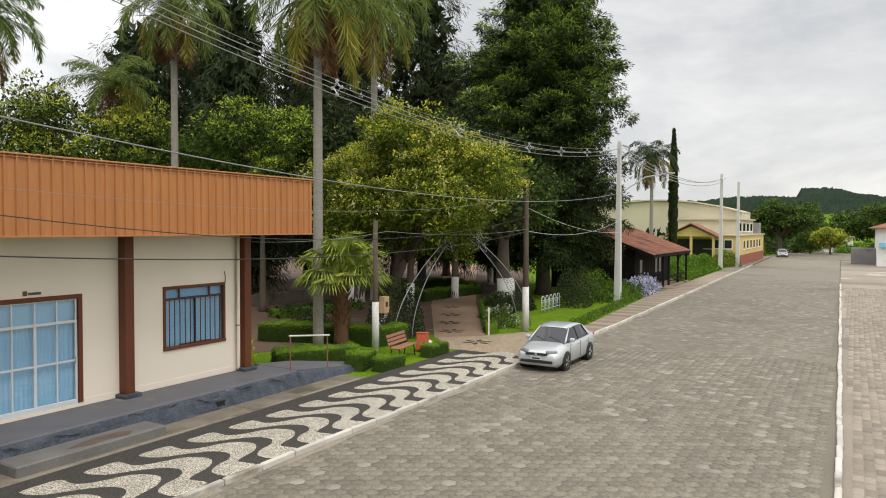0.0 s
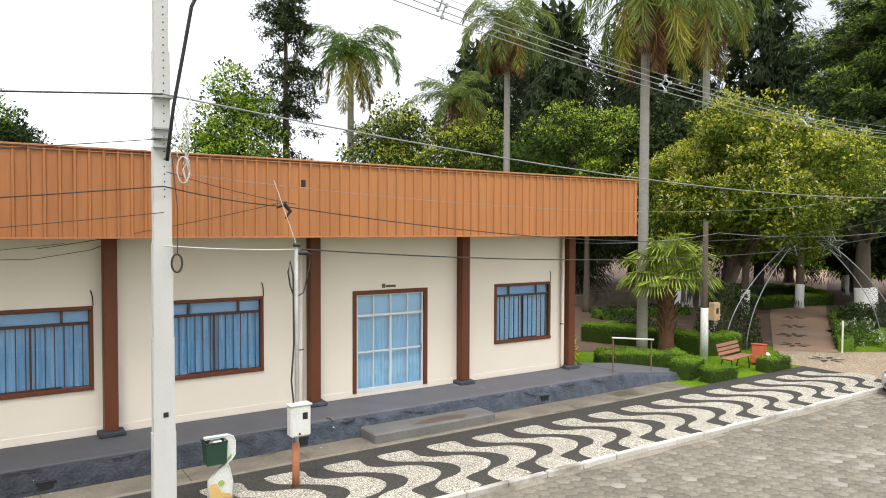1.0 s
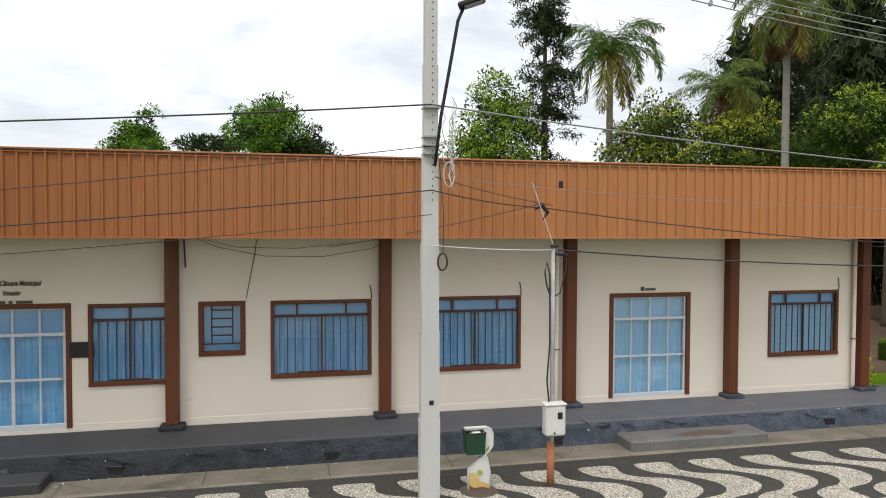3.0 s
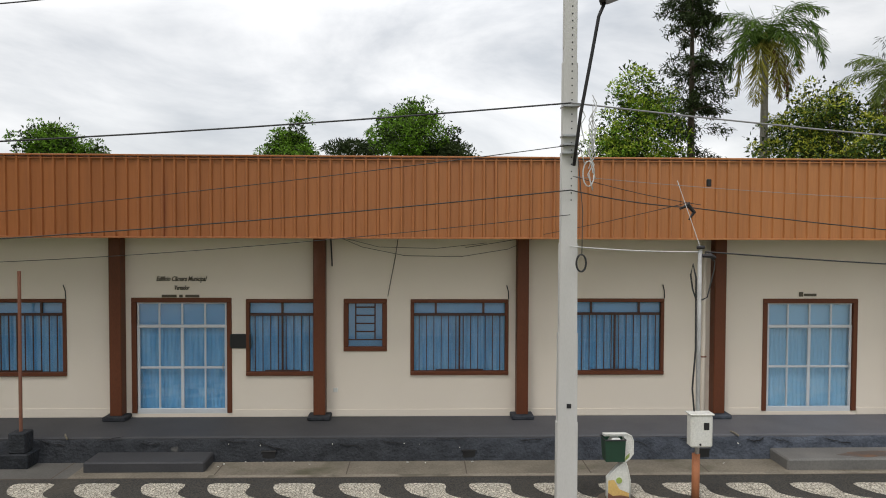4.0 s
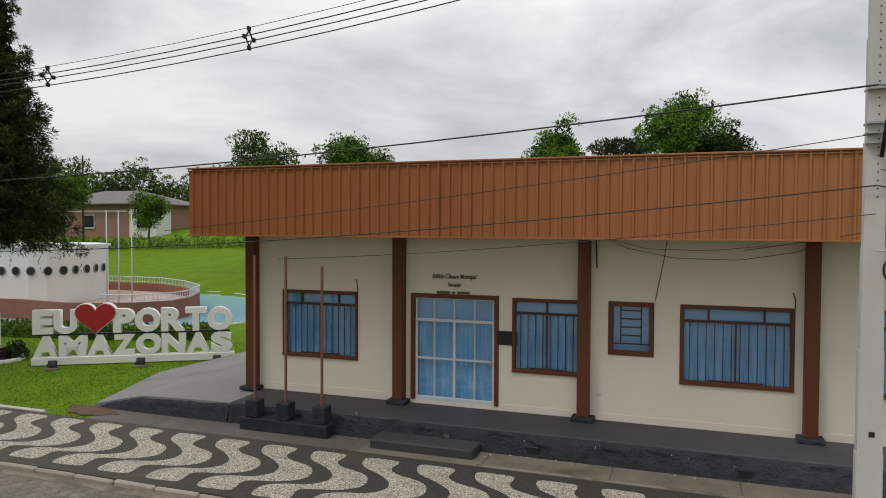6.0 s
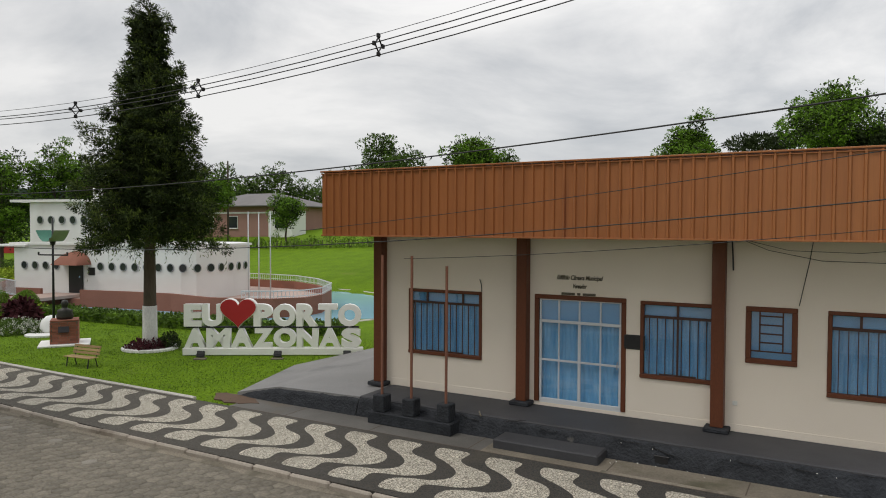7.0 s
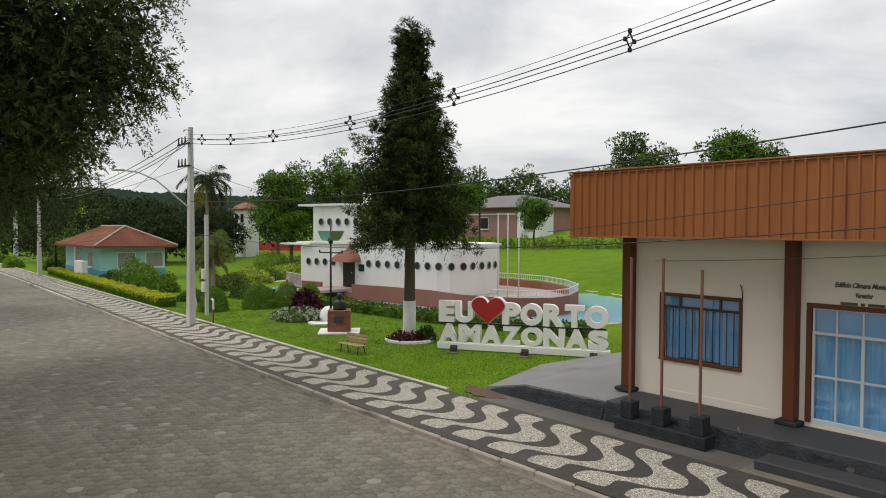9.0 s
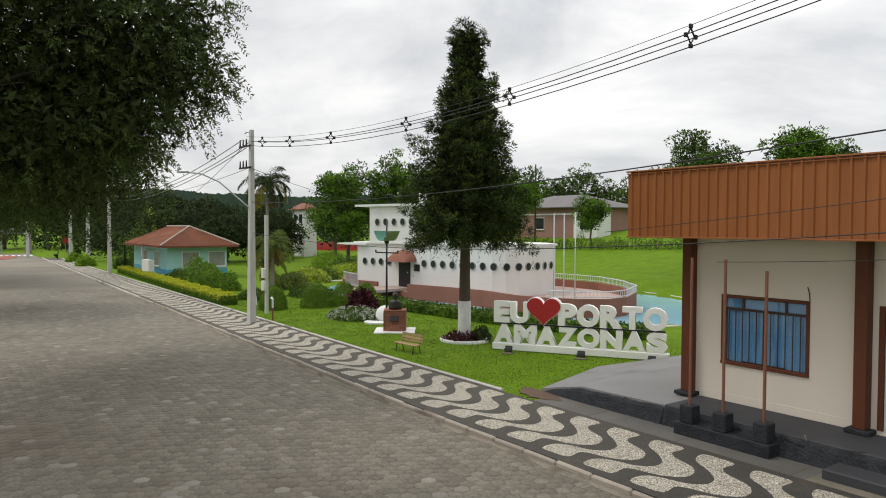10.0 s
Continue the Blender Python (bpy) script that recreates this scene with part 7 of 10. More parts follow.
picket_rail("railing", HULL[8:17], 1.08, 0.42, "white railing round the foredeck")
picket_rail("railing", [(-48.2, 25.3), (-46.4, 25.0), (-44.6, 24.6)], 0.7, 0.95, "white railing at the footbridge", 0.2)
part("footbridge", Shape().prism([(-44.6, 27.1), (-42.2, 27.6), (-41.4, 22.8), (-44.2, 22.8)], 0.55, 0.735), M["deck"], ship, "pale concrete footbridge to the door")
solo("pool_water", Shape().prism(POOL, -0.1, 0.02), M["water"], "pale blue shallow pool round the ship house", "water", kind="structure")
rimp = Shape()
for i in range(len(POOL)):
    a, b = POOL[i], POOL[(i + 1) % len(POOL)]
    rimp.tube([(a[0], a[1], 0.05), (b[0], b[1], 0.05)], 0.14, 6)
solo("pool_rim", rimp, M["kerb"], "pale rounded rim of the pool", "pool rim", kind="structure", smooth=True)
for x, y, h in ((-30.5, 30.2, 5.9), (-30.2, 30.75, 5.9), (-29.8, 31.3, 5.9)):
    f = thing("flagpole", "slim white flagpole on the foredeck", "flagpole", "flagpoles", at=(x, y, 0.535))
    part("pole", Shape().tube([(0, 0, 0), (0, 0, h - 0.6)], [0.045, 0.03], 7), M["alum"], f, smooth=True)
    part("finial", Shape().lathe([(0.0, 0.07), (0.05, 0.04), (0.05, -0.04), (0.0, -0.07)], (0, 0, h - 0.56), 8), M["alum"], f)

# garden pieces on the lawn
def park_bench(x, y, z, turn, mat, label, group="park benches"):
    b = thing("park_bench", label, "bench", group, at=(x, y, z))
    b.rotation_euler = (0, 0, radians(turn))
    for xx in (-0.62, 0.62):
        part("leg", Shape().tube([(xx, -0.22, 0), (xx, -0.16, 0.4), (xx, 0.2, 0.42), (xx, 0.33, 0.86)], 0.025, 6).tube([(xx, 0.26, 0), (xx, 0.16, 0.4)], 0.022, 6), M["iron"], b)
    for i in range(4):
        part("seat_slat", Shape().box(-0.78, 0.78, -0.045, 0.045, -0.016, 0.016, 0.006, m=pose(0, -0.2 + i * 0.115, 0.445)), mat, b)
    for i in range(3):
        part("back_slat", Shape().box(-0.78, 0.78, -0.016, 0.016, -0.055, 0.055, 0.006, m=pose(0, 0.235 + i * 0.04, 0.58 + i * 0.14, -14)), mat, b)
    return b


pb0 = park_bench(-23.2, 15.0, 0.12, 6, M["plank"], "weathered slatted wooden park bench on the lawn")
pb0.scale = (0.84, 0.84, 0.80)
bust = thing("bust_monument", "dark bronze bust on a square brick pedestal", "monument", at=(-28.25, 17.55, 0.12))
bust.rotation_euler = (0, 0, radians(55))
part("footing", Shape().box(-0.95, 0.95, -0.85, 0.85, 0, 0.08, 0.015), M["signwhite"], bust)
ped = part("pedestal", Shape().box(-0.5, 0.5, -0.45, 0.45, 0.07, 1.0), M["joint"], bust, "brick pedestal")
brick = Shape().box(-0.155, 0.155, -0.02, 0.02, -0.045, 0.045, 0.006).mesh("brick", M["clay"])
for r in range(9):
    for c in range(3):
        off = -0.33 + c * 0.33 + (0.08 if r % 2 else -0.08) * 0.5
        for q, (rot, dist) in enumerate(((0, 0.45), (90, 0.5), (180, 0.45), (270, 0.5))):
            o = new("brick", brick)
            o.parent = ped
            o.matrix_basis = pose(0, 0, 0, 0, 0, rot) @ Matrix.Translation((off, -dist - 0.005, 0.13 + r * 0.1))
part("pedestal_top", Shape().box(-0.52, 0.52, -0.47, 0.47, 1.0, 1.06, 0.01), M["clay"], bust)
s = Shape().lathe([(0.0, 0.0), (0.30, 0.01), (0.34, 0.14), (0.28, 0.28), (0.31, 0.36), (0.12, 0.44), (0.10, 0.50), (0.13, 0.56), (0.15, 0.66), (0.11, 0.77), (0.0, 0.81)], (0, 0, 1.06), 9)
part("bust", s, M["bronze"], bust, "dark bronze head and shoulders", True)
part("inscription_plate", Shape().box(-0.22, 0.18, -0.04, 0.0, -0.15, 0.15, 0.008, m=pose(0, -0.5, 0.68, -30)), M["darkmetal"], bust)
gl = thing("garden_lamp", "black lamp post with a green shade over the garden", "lamp post", at=(-30.6, 18.5, 0.12))
part("post", Shape().tube([(0, 0, 0), (0, 0, 5.3)], [0.06, 0.04], 8), M["iron"], gl, smooth=True)
part("crossbar", Shape().tube([(-0.75, -0.2, 3.65), (0.75, 0.2, 3.65)], 0.035, 6).tube([(-0.75, -0.2, 3.65), (-0.75, -0.2, 3.78)], 0.04, 6).tube([(0.75, 0.2, 3.65), (0.75, 0.2, 3.78)], 0.04, 6), M["iron"], gl)
for sx, mt, lab in ((-1, M["lampgreen"], "green curved shade"), (1, M["galv"], "pale curved shade")):
    s = Shape()
    for i in range(8):
        a = -0.5 + i * 0.25
        for yy in (-0.35, 0.35):
            s.v.append((sx * (0.08 + 0.62 * i / 7), yy, 4.25 + 0.5 * (i / 7) ** 2))
    s.f = [(2 * i, 2 * i + 2, 2 * i + 3, 2 * i + 1) for i in range(7)]
    sh = part("shade", s, mt, gl, lab, True)
part("lamp_core", Shape().tube([(0, 0, 4.1), (0, 0, 4.4)], [0.1, 0.16], 8), M["iron"], gl)
pt = thing("boulder", "rounded white-painted stone by the lamp", "stone", at=(-31.6, 19.0, 0.12))
part("stone", Shape().lathe([(0.42, 0.0), (0.5, 0.28), (0.42, 0.6), (0.22, 0.8), (0.0, 0.85)], (0, 0, 0), 12), M["whitepaint"], pt, smooth=True)
part("slab", Shape().lathe([(0.0, 0.08), (0.8, 0.08), (0.8, 0.0)], (0.3, -0.5, 0.0), 12), M["whitepaint"], pt)
hy = thing("stand_pipe", "short rusty stand pipe with a pale bent top", "stand pipe", at=(-35.0, 14.2, 0.12))
part("pipe", Shape().tube([(0, 0, 0), (0.02, 0, 0.75)], 0.05, 7), M["rust"], hy)
part("bend", Shape().tube([(0.02, 0, 0.7), (0.02, 0, 1.15), (-0.14, 0, 1.22), (-0.2, 0, 1.18)], 0.055, 7), M["binwhite"], hy)

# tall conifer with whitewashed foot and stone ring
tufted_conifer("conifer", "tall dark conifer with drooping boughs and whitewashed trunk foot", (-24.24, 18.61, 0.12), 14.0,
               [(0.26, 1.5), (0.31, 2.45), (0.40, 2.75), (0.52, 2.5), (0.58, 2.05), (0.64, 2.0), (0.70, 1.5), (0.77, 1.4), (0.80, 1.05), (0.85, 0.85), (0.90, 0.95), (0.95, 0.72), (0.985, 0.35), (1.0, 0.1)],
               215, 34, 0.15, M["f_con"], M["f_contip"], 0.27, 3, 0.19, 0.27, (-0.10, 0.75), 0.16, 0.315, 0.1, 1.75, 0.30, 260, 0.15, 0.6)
rs = random.Random(3)
tr = thing("stone_ring", "ring of white-painted stones round the conifer's foot", "stone ring", at=(-24.24, 18.61, 0.12))
stn = Shape().box(-0.17, 0.17, -0.09, 0.09, -0.05, 0.12, 0.035).mesh("stone", M["whitepaint"])
for i in range(26):
    a = 2 * math.pi * i / 26
    o = new("stone", stn)
    o.parent = tr
    o.matrix_basis = pose(1.02 * math.cos(a), 0.95 * math.sin(a), 0.02, 0, rs.uniform(-6, 6), math.degrees(a) + 90 + rs.uniform(-8, 8)) @ Matrix.Diagonal((0.72, 1, 0.85, 1))
solo("planting_bed", Shape().lathe([(0.98, 0.08), (0.9, 0.16), (0.5, 0.22), (0.0, 0.24)], (-24.24, 18.61, 0.05), 20), M["soil"], "round bed of dark earth", "planting bed", smooth=True)
bush("bed_plant", "low dark red-green plants round the conifer's foot", (-24.2, 18.45, 0.22), (0.8, 0.75, 0.28), M["f_burg"], 900, 0.14, 4)
bush("bed_plant", "small dark shrub beside the conifer's foot", (-23.6, 19.05, 0.22), (0.4, 0.4, 0.5), M["f_con"], 600, 0.12, 9)

# clipped shrubs and flower beds
for i, (x, y, r, h) in enumerate(((-39.9, 16.2, 0.85, 1.25), (-39.7, 18.9, 0.95, 1.45), (-39.2, 20.6, 0.85, 1.45), (-39.4, 22.3, 0.8, 1.3), (-43.0, 17.5, 0.8, 1.1), (-42.6, 20.2, 0.7, 1.0), (-37.9, 21.2, 0.75, 1.35))):
    bush("clipped_shrub", "rounded clipped green shrub on the lawn", (x, y, 0.12), (r, r, h * 0.95), M["f_clip"], 9000, 0.07, i, "clipped shrubs", rough=0.02)
bush("burgundy_shrub", "spiky burgundy-leaved shrub behind the flower bed", (-35.2, 19.7, 0.3), (0.75, 0.75, 0.85), M["f_burg"], 900, 0.34, 3, rough=0.15)
bush("flower_bed", "low grey-green bed dotted with white flowers", (-33.6, 18.3, 0.12), (1.7, 1.3, 0.5), M["f_mid"], 3600, 0.12, 6, extra=(M["f_white"], 130, 0.12))
bush("flower_bed", "low bed of grey-green plants with white flowers", (-32.4, 19.0, 0.12), (1.0, 1.0, 0.42), M["f_mid"], 1800, 0.12, 8, extra=(M["f_white"], 80, 0.12))
hedge("plant_row", "loose row of green plants along the pool side", [(-38.3, 22.4, 0.5), (-33, 22.9, 0.5), (-28.0, 23.4, 0.5), (-24.0, 24.2, 0.5), (-20.0, 25.6, 0.5)], 0.55, M["f_mid"], 3, 0.1, 120, size=0.17, cat="plants")
hedge("plant_row", "low row of fresh green plants before the hull", [(-42.0, 22.6, 0.4), (-38.3, 22.3, 0.4)], 0.6, M["f_bright"], 4, 0.1, 120, size=0.2, cat="plants")
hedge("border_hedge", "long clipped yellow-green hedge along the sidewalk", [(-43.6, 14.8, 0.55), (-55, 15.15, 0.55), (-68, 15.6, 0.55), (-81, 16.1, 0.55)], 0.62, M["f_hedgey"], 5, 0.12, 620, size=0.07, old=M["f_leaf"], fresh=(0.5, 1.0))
for i, (x, y, rx, rz, mt) in enumerate(((-46.5, 17.6, 1.3, 0.55, "f_mid"), (-54.5, 18.0, 1.7, 1.2, "f_clip"), (-58, 18.0, 1.9, 1.5, "f_clip"), (-62, 18.4, 1.9, 2.0, "f_clip"), (-46, 21.5, 1.8, 0.6, "f_mid"), (-53, 23.0, 1.8, 1.1, "f_palm"), (-64, 17.2, 1.4, 0.9, "f_mid"),
                                   (-66.5, 36, 3.2, 1.6, "f_mid"), (-70, 40, 3.5, 1.5, "f_con"), (-62, 44, 3.0, 1.2, "f_hedge"), (-60.5, 29, 2.2, 1.0, "f_mid"), (-62, 33, 2.4, 1.2, "f_bright"), (-58, 39.5, 2.4, 0.9, "f_burg"), (-75, 46, 3.0, 1.4, "f_mid"), (-80, 40, 3.0, 1.6, "f_hedge"))):
    bush("garden_shrub", "rounded green garden shrub beyond the sidewalk hedge", (x, y, float(ground_z(x, y))), (rx, rx * 0.8, rz), M[mt], 2600, 0.2, i + 20, rough=0.12)
bush("flower_bed", "bank of reeds and pale yellow flowers by the pool", (-59.0, 27.5, 0.1), (2.6, 1.6, 1.0), M["f_bright"], 2600, 0.3, 41, extra=(M["f_blossom"], 120, 0.14))
ws = thing("garden_figure", "small white garden ornament among the shrubs", "ornament", at=(-43.0, 16.2, 0.12))
part("body", Shape().lathe([(0.22, 0.0), (0.18, 0.4), (0.12, 0.7), (0.14, 0.85), (0.0, 0.95)], (0, 0, 0), 10), M["whitepaint"], ws, smooth=True)

# big tree overhanging the road from the far side
def hanging_tree(name, label, base, fork, blobs, count, seed, leaf=0.13, core=9000):
    global rng
    rng = np.random.default_rng(seed)
    t = thing(name, label, "tree", "street trees")
    part("trunk", limbs(Shape(), base, fork, blobs, 0.26, seed), M["darkbark"], t, smooth=True)
    K = 10
    p, d = clump_points(blobs, count // (2 * K), 0.6, 0.35)
    n = len(p)
    twig = unit(d * 0.75 + rng.normal(size=(n, 3)) * 0.5 - np.array([0, 0, 0.3]))
    fall = np.array([0, 0, -0.45])
    st = np.linspace(0.05, 1.0, K)[None, :, None]
    ln = rng.uniform(0.4, 0.85, (n, 1, 1))
    mid = p[:, None, :] + twig[:, None, :] * st * ln + fall * st ** 2 * ln * 0.6
    side = unit(np.cross(twig, rng.normal(size=(n, 3))))[:, None, :]
    P, W = [], []
    for sg in (-1, 1):
        P.append((mid + rng.normal(size=mid.shape) * 0.012).reshape(-1, 3))
        W.append((side * sg * 0.9 + twig[:, None, :] * 0.5 + fall * 0.5 + rng.normal(size=mid.shape) * 0.2).reshape(-1, 3))
    P, W = np.concatenate(P), np.concatenate(W)
    part("crown", leaf_mesh("crown", P, W, leaf * rng.uniform(0.7, 1.3, len(P)), leaf * 0.36, M["f_hang"]), M["f_hang"], t)
    # core leaves close the gaps; the crown's inner shade is in their colour
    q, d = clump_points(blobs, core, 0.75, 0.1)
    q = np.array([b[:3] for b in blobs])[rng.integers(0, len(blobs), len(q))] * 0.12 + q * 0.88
    part("inner_growth", leaf_mesh("inner_growth", q, rng.normal(size=q.shape), leaf * 2.4, leaf * 1.0, M["f_con"]), M["f_con"], t, "core leaves of the crown, shade put into their dark green")
    tw = Shape()
    for i in range(0, n, 14):
        tw.tube([p[i] - twig[i] * 0.5, p[i], p[i] + twig[i] * 0.6], 0.012, 4, False)
    tagged(part("twig_growth", tw, M["bark"], t), kind="stuff")
    return t


crown_mass = [(-26, -1, 13, 4.5, 4, 3.2), (-25.5, 2.6, 11.6, 3.2, 2.6, 2.6), (-27, 4.6, 10.4, 2.6, 2.4, 2.2), (-25.5, 5.9, 9.8, 2.4, 2, 2), (-25.2, 1.6, 8, 2.4, 2.2, 1.9), (-24.2, 9, 10.3, 1.2, 1, 0.9), (-24, 8.2, 12.2, 1.5, 1.3, 1.2), (-24.8, 4, 7.9, 2, 1.7, 1.5), (-26.5, -0.5, 8.4, 3, 2.6, 2.4), (-25, 8, 9.8, 2, 1.6, 1.4), (-24.6, 7, 11.4, 2, 1.7, 1.5)]
crown_fringe = [(-24.5, 6.3, 8.2, 1.4, 1.2, 1), (-27.5, 1, 10, 3, 2.6, 2.4), (-28, 3.2, 8.6, 2.2, 2, 1.6), (-28.5, 2, 6.4, 1.6, 1.5, 1.1), (-24.6, 5.4, 12, 2.6, 2.2, 2), (-25, 2.5, 14.6, 3.6, 3, 2.4), (-29.5, 3.6, 7, 1.6, 1.4, 1), (-29, 6, 7.4, 2.2, 1.8, 1.6), (-30, 4.4, 6.2, 2, 1.6, 1.2), (-31.5, 7.4, 7.8, 1.8, 1.6, 1.4), (-26, 2, 7.2, 1.8, 1.6, 1.1), (-26, 4.2, 7.4, 1.5, 1.2, 1)]
# limbs out of view beside and above the camera, added to shade the road
unseen_shade_crown = [(-19.5, -4.5, 10.5, 4.2, 3.6, 2.2), (-14.5, -4.5, 10.8, 3.6, 3.2, 2), (-17, -1.2, 12.6, 3.2, 1.8, 1.6), (-16, -3, 11.2, 4, 3, 1.8), (-20.5, -2.4, 11.6, 3.4, 2.6, 1.8), (-11.5, -4, 11.2, 3.2, 2.6, 1.6), (-8, -5, 11.5, 3, 2.6, 1.6), (-13, 1, 13.2, 3.6, 2.6, 1.5), (-9, -0.5, 13.2, 3.4, 2.6, 1.5), (-5.5, -2, 13, 3, 2.6, 1.5)]
cr = crown_mass + crown_fringe + unseen_shade_crown
cr = [(b[0], b[1] - 0.235 * max(0.0, b[1] - 3.0), *b[2:]) for b in cr]
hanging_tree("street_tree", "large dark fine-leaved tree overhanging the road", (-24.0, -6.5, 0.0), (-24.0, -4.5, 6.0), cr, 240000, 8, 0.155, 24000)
hanging_tree("street_tree", "dark fine-leaved street tree farther down the road", (-48.0, -2.5, 0.0), (-47.5, -1.0, 5.0), [(-48, 0.5, 9.5, 4.0, 3.4, 2.8), (-46, 3.4, 8.0, 3.0, 2.6, 2.2), (-50, 3.8, 8.6, 3.0, 2.6, 2.2), (-48, 1, 6.4, 3.2, 2.6, 1.6), (-53, 1.5, 8.0, 3.5, 3.0, 2.5)], 60000, 9, 0.2)
hanging_tree("street_tree", "dark street tree shading the far end of the road", (-70.0, -1.5, 0.0), (-69.5, 0.5, 5.0), [(-70, 2.5, 9.0, 5.0, 4.0, 3.2), (-68, 6.0, 7.6, 3.5, 2.8, 2.4), (-76, 3.5, 8.0, 4.0, 3.4, 3.0), (-84, 3.0, 8.0, 4.0, 3.6, 3.0)], 60000, 10, 0.26)


# ---- park side ----
solo("park_ground", Shape().prism([(17.6, 21.6), (24.6, 17.3), (27, 17), (31, 16.6), (34, 18.2), (44, 19.4), (52, 23), (74, 32), (96, 62), (100, 110), (0, 110), (8, 62)], 0.0, 0.135), M["pathdirt"], "red-brown earth and paths under the park trees", "ground", kind="structure")
path = solo("park_path", Shape().prism([(26.7, 16.1), (28.4, 14.4), (40.4, 21.2), (60, 31.5), (84, 44.0), (82, 47), (58, 34.2), (38.4, 23.4)], 0.0, 0.15), M["pathlight"], "worn brown mosaic path into the park", "path", kind="structure")
petal = Shape().add([(0.1, 0, 0), (0.3, -0.11, 0), (0.55, -0.1, 0), (0.68, 0, 0), (0.55, 0.1, 0), (0.3, 0.11, 0), (0.1, 0, -0.01)], [(0, 1, 2, 3, 4, 5)]).mesh("petal", M["blackstone"])
for x, y in ((26.6, 13.9), (28.8, 16.4), (31.3, 18.0), (34.2, 19.6), (37.6, 21.5)):
    for a in range(6):
        o = new("petal", petal)
        o.parent = path
        o.matrix_basis = pose(x, y, 0.156, 0, 0, a * 60 + 15)
lw = Shape()
lw.prism([(31.2, 12.0), (34.0, 12.1), (44, 12.9), (56, 13.6), (56, 19), (44, 18.9), (34, 17.9), (31.5, 14.5)], 0.0, 0.15)
solo("park_lawn", lw, M["grass"], "green lawn before the dark wooden kiosk", "lawn", kind="structure")
for i in range(20):
    x = 33.5 + i * 1.02
    y = kerb_y(x) + min(2.1, 1.25 + (x - 33) * 0.05) + 0.35
    bush("edging_shrub", "small clipped shrub in a row along the lawn edge", (x, y, 0.13), (0.33, 0.3, 0.36), M["f_clip"], 420, 0.08, i, "edging shrubs")
for i in range(12):
    x = 66 + i * 2.1
    bush("edging_shrub", "clipped green shrub in the street garden", (x, kerb_y(x) + 2.6, 0.1), (0.6, 0.5, 0.45 + 0.3 * (i % 3 == 0)), M["f_leaf"] if i % 4 else M["f_clip"], 700, 0.16, i + 40, "edging shrubs")
for i, (x, y, r, h) in enumerate(((97, 14.5, 1.9, 1.9), (93, 16.5, 1.6, 1.6), (86, 16.8, 1.6, 1.7), (81, 17.2, 1.5, 1.5), (76, 16.6, 1.3, 1.6), (72, 15.6, 1.2, 1.3))):
    bush("clipped_shrub", "rounded clipped green shrub in the street garden", (x, y, 0.1), (r, r, h), M["f_leaf"] if i % 2 else M["f_clip"], 2600, 0.2, i + 60, "clipped shrubs")

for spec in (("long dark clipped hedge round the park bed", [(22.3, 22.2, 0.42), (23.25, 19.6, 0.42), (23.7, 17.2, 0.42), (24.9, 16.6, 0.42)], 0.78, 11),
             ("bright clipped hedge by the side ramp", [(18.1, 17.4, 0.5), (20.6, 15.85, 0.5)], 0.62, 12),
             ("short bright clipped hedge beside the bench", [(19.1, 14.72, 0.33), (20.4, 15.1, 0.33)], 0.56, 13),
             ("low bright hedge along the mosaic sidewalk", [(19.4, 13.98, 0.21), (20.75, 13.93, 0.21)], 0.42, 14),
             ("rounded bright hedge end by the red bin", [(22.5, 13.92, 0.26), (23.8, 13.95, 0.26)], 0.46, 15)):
    # bright top, dark sides: light from above put into the leaf colours
    hedge("park_hedge", spec[0], spec[1], spec[2], M["f_hedge"], spec[3], 0.12, 1500, size=0.045, old=M["f_hedgeshade"], fresh=(0.72, 1.0))
hedge("park_hedge", "low hedge round an inner park bed", [(39.5, 24.8, 0.3), (46.3, 24.2, 0.3), (51, 29, 0.3), (46, 31.5, 0.3), (39.5, 24.8, 0.3)], 0.7, M["f_hedge"], 16, 0.12, 400, size=0.09, old=M["f_hedgeshade"], fresh=(0.7, 1.0))
hedge("park_hedge", "hedge along the far side of the path", [(29.2, 14.5, 0.3), (33.0, 16.6, 0.3), (40, 20.4, 0.3)], 0.45, M["f_mid"], 17, 0.12, 120, size=0.1)
hedge("park_hedge", "dark low planting under the trees", [(28.0, 27.0, 0.6), (34.0, 26.0, 0.6)], 0.5, M["f_con"], 18, 0.12, 90, size=0.16)
bush("park_shrub", "dark rounded shrub beside the path arch", (26.4, 18.0, 0.12), (1.5, 1.3, 2.3), M["f_con"], 4200, 0.13, 71)
bush("park_shrub", "dark shrub under the palms", (24.6, 21.5, 0.12), (1.2, 1.1, 1.0), M["f_con"], 1800, 0.13, 72)
bush("park_shrub", "yellow-green shrub at the building corner", (17.2, 18.2, 0.12), (0.5, 0.5, 1.5), M["f_hedgey"], 900, 0.12, 73)
bush("park_shrub", "green shrub behind the timber pole", (31.7, 15.2, 0.12), (0.9, 0.8, 0.9), M["f_mid"], 1500, 0.1, 74, extra=(M["f_white"], 30, 0.14))
bush("park_shrub", "dark conical shrub on the lawn", (41.9, 15.2, 0.12), (1.25, 1.2, 2.2), M["f_con"], 3200, 0.13, 75)
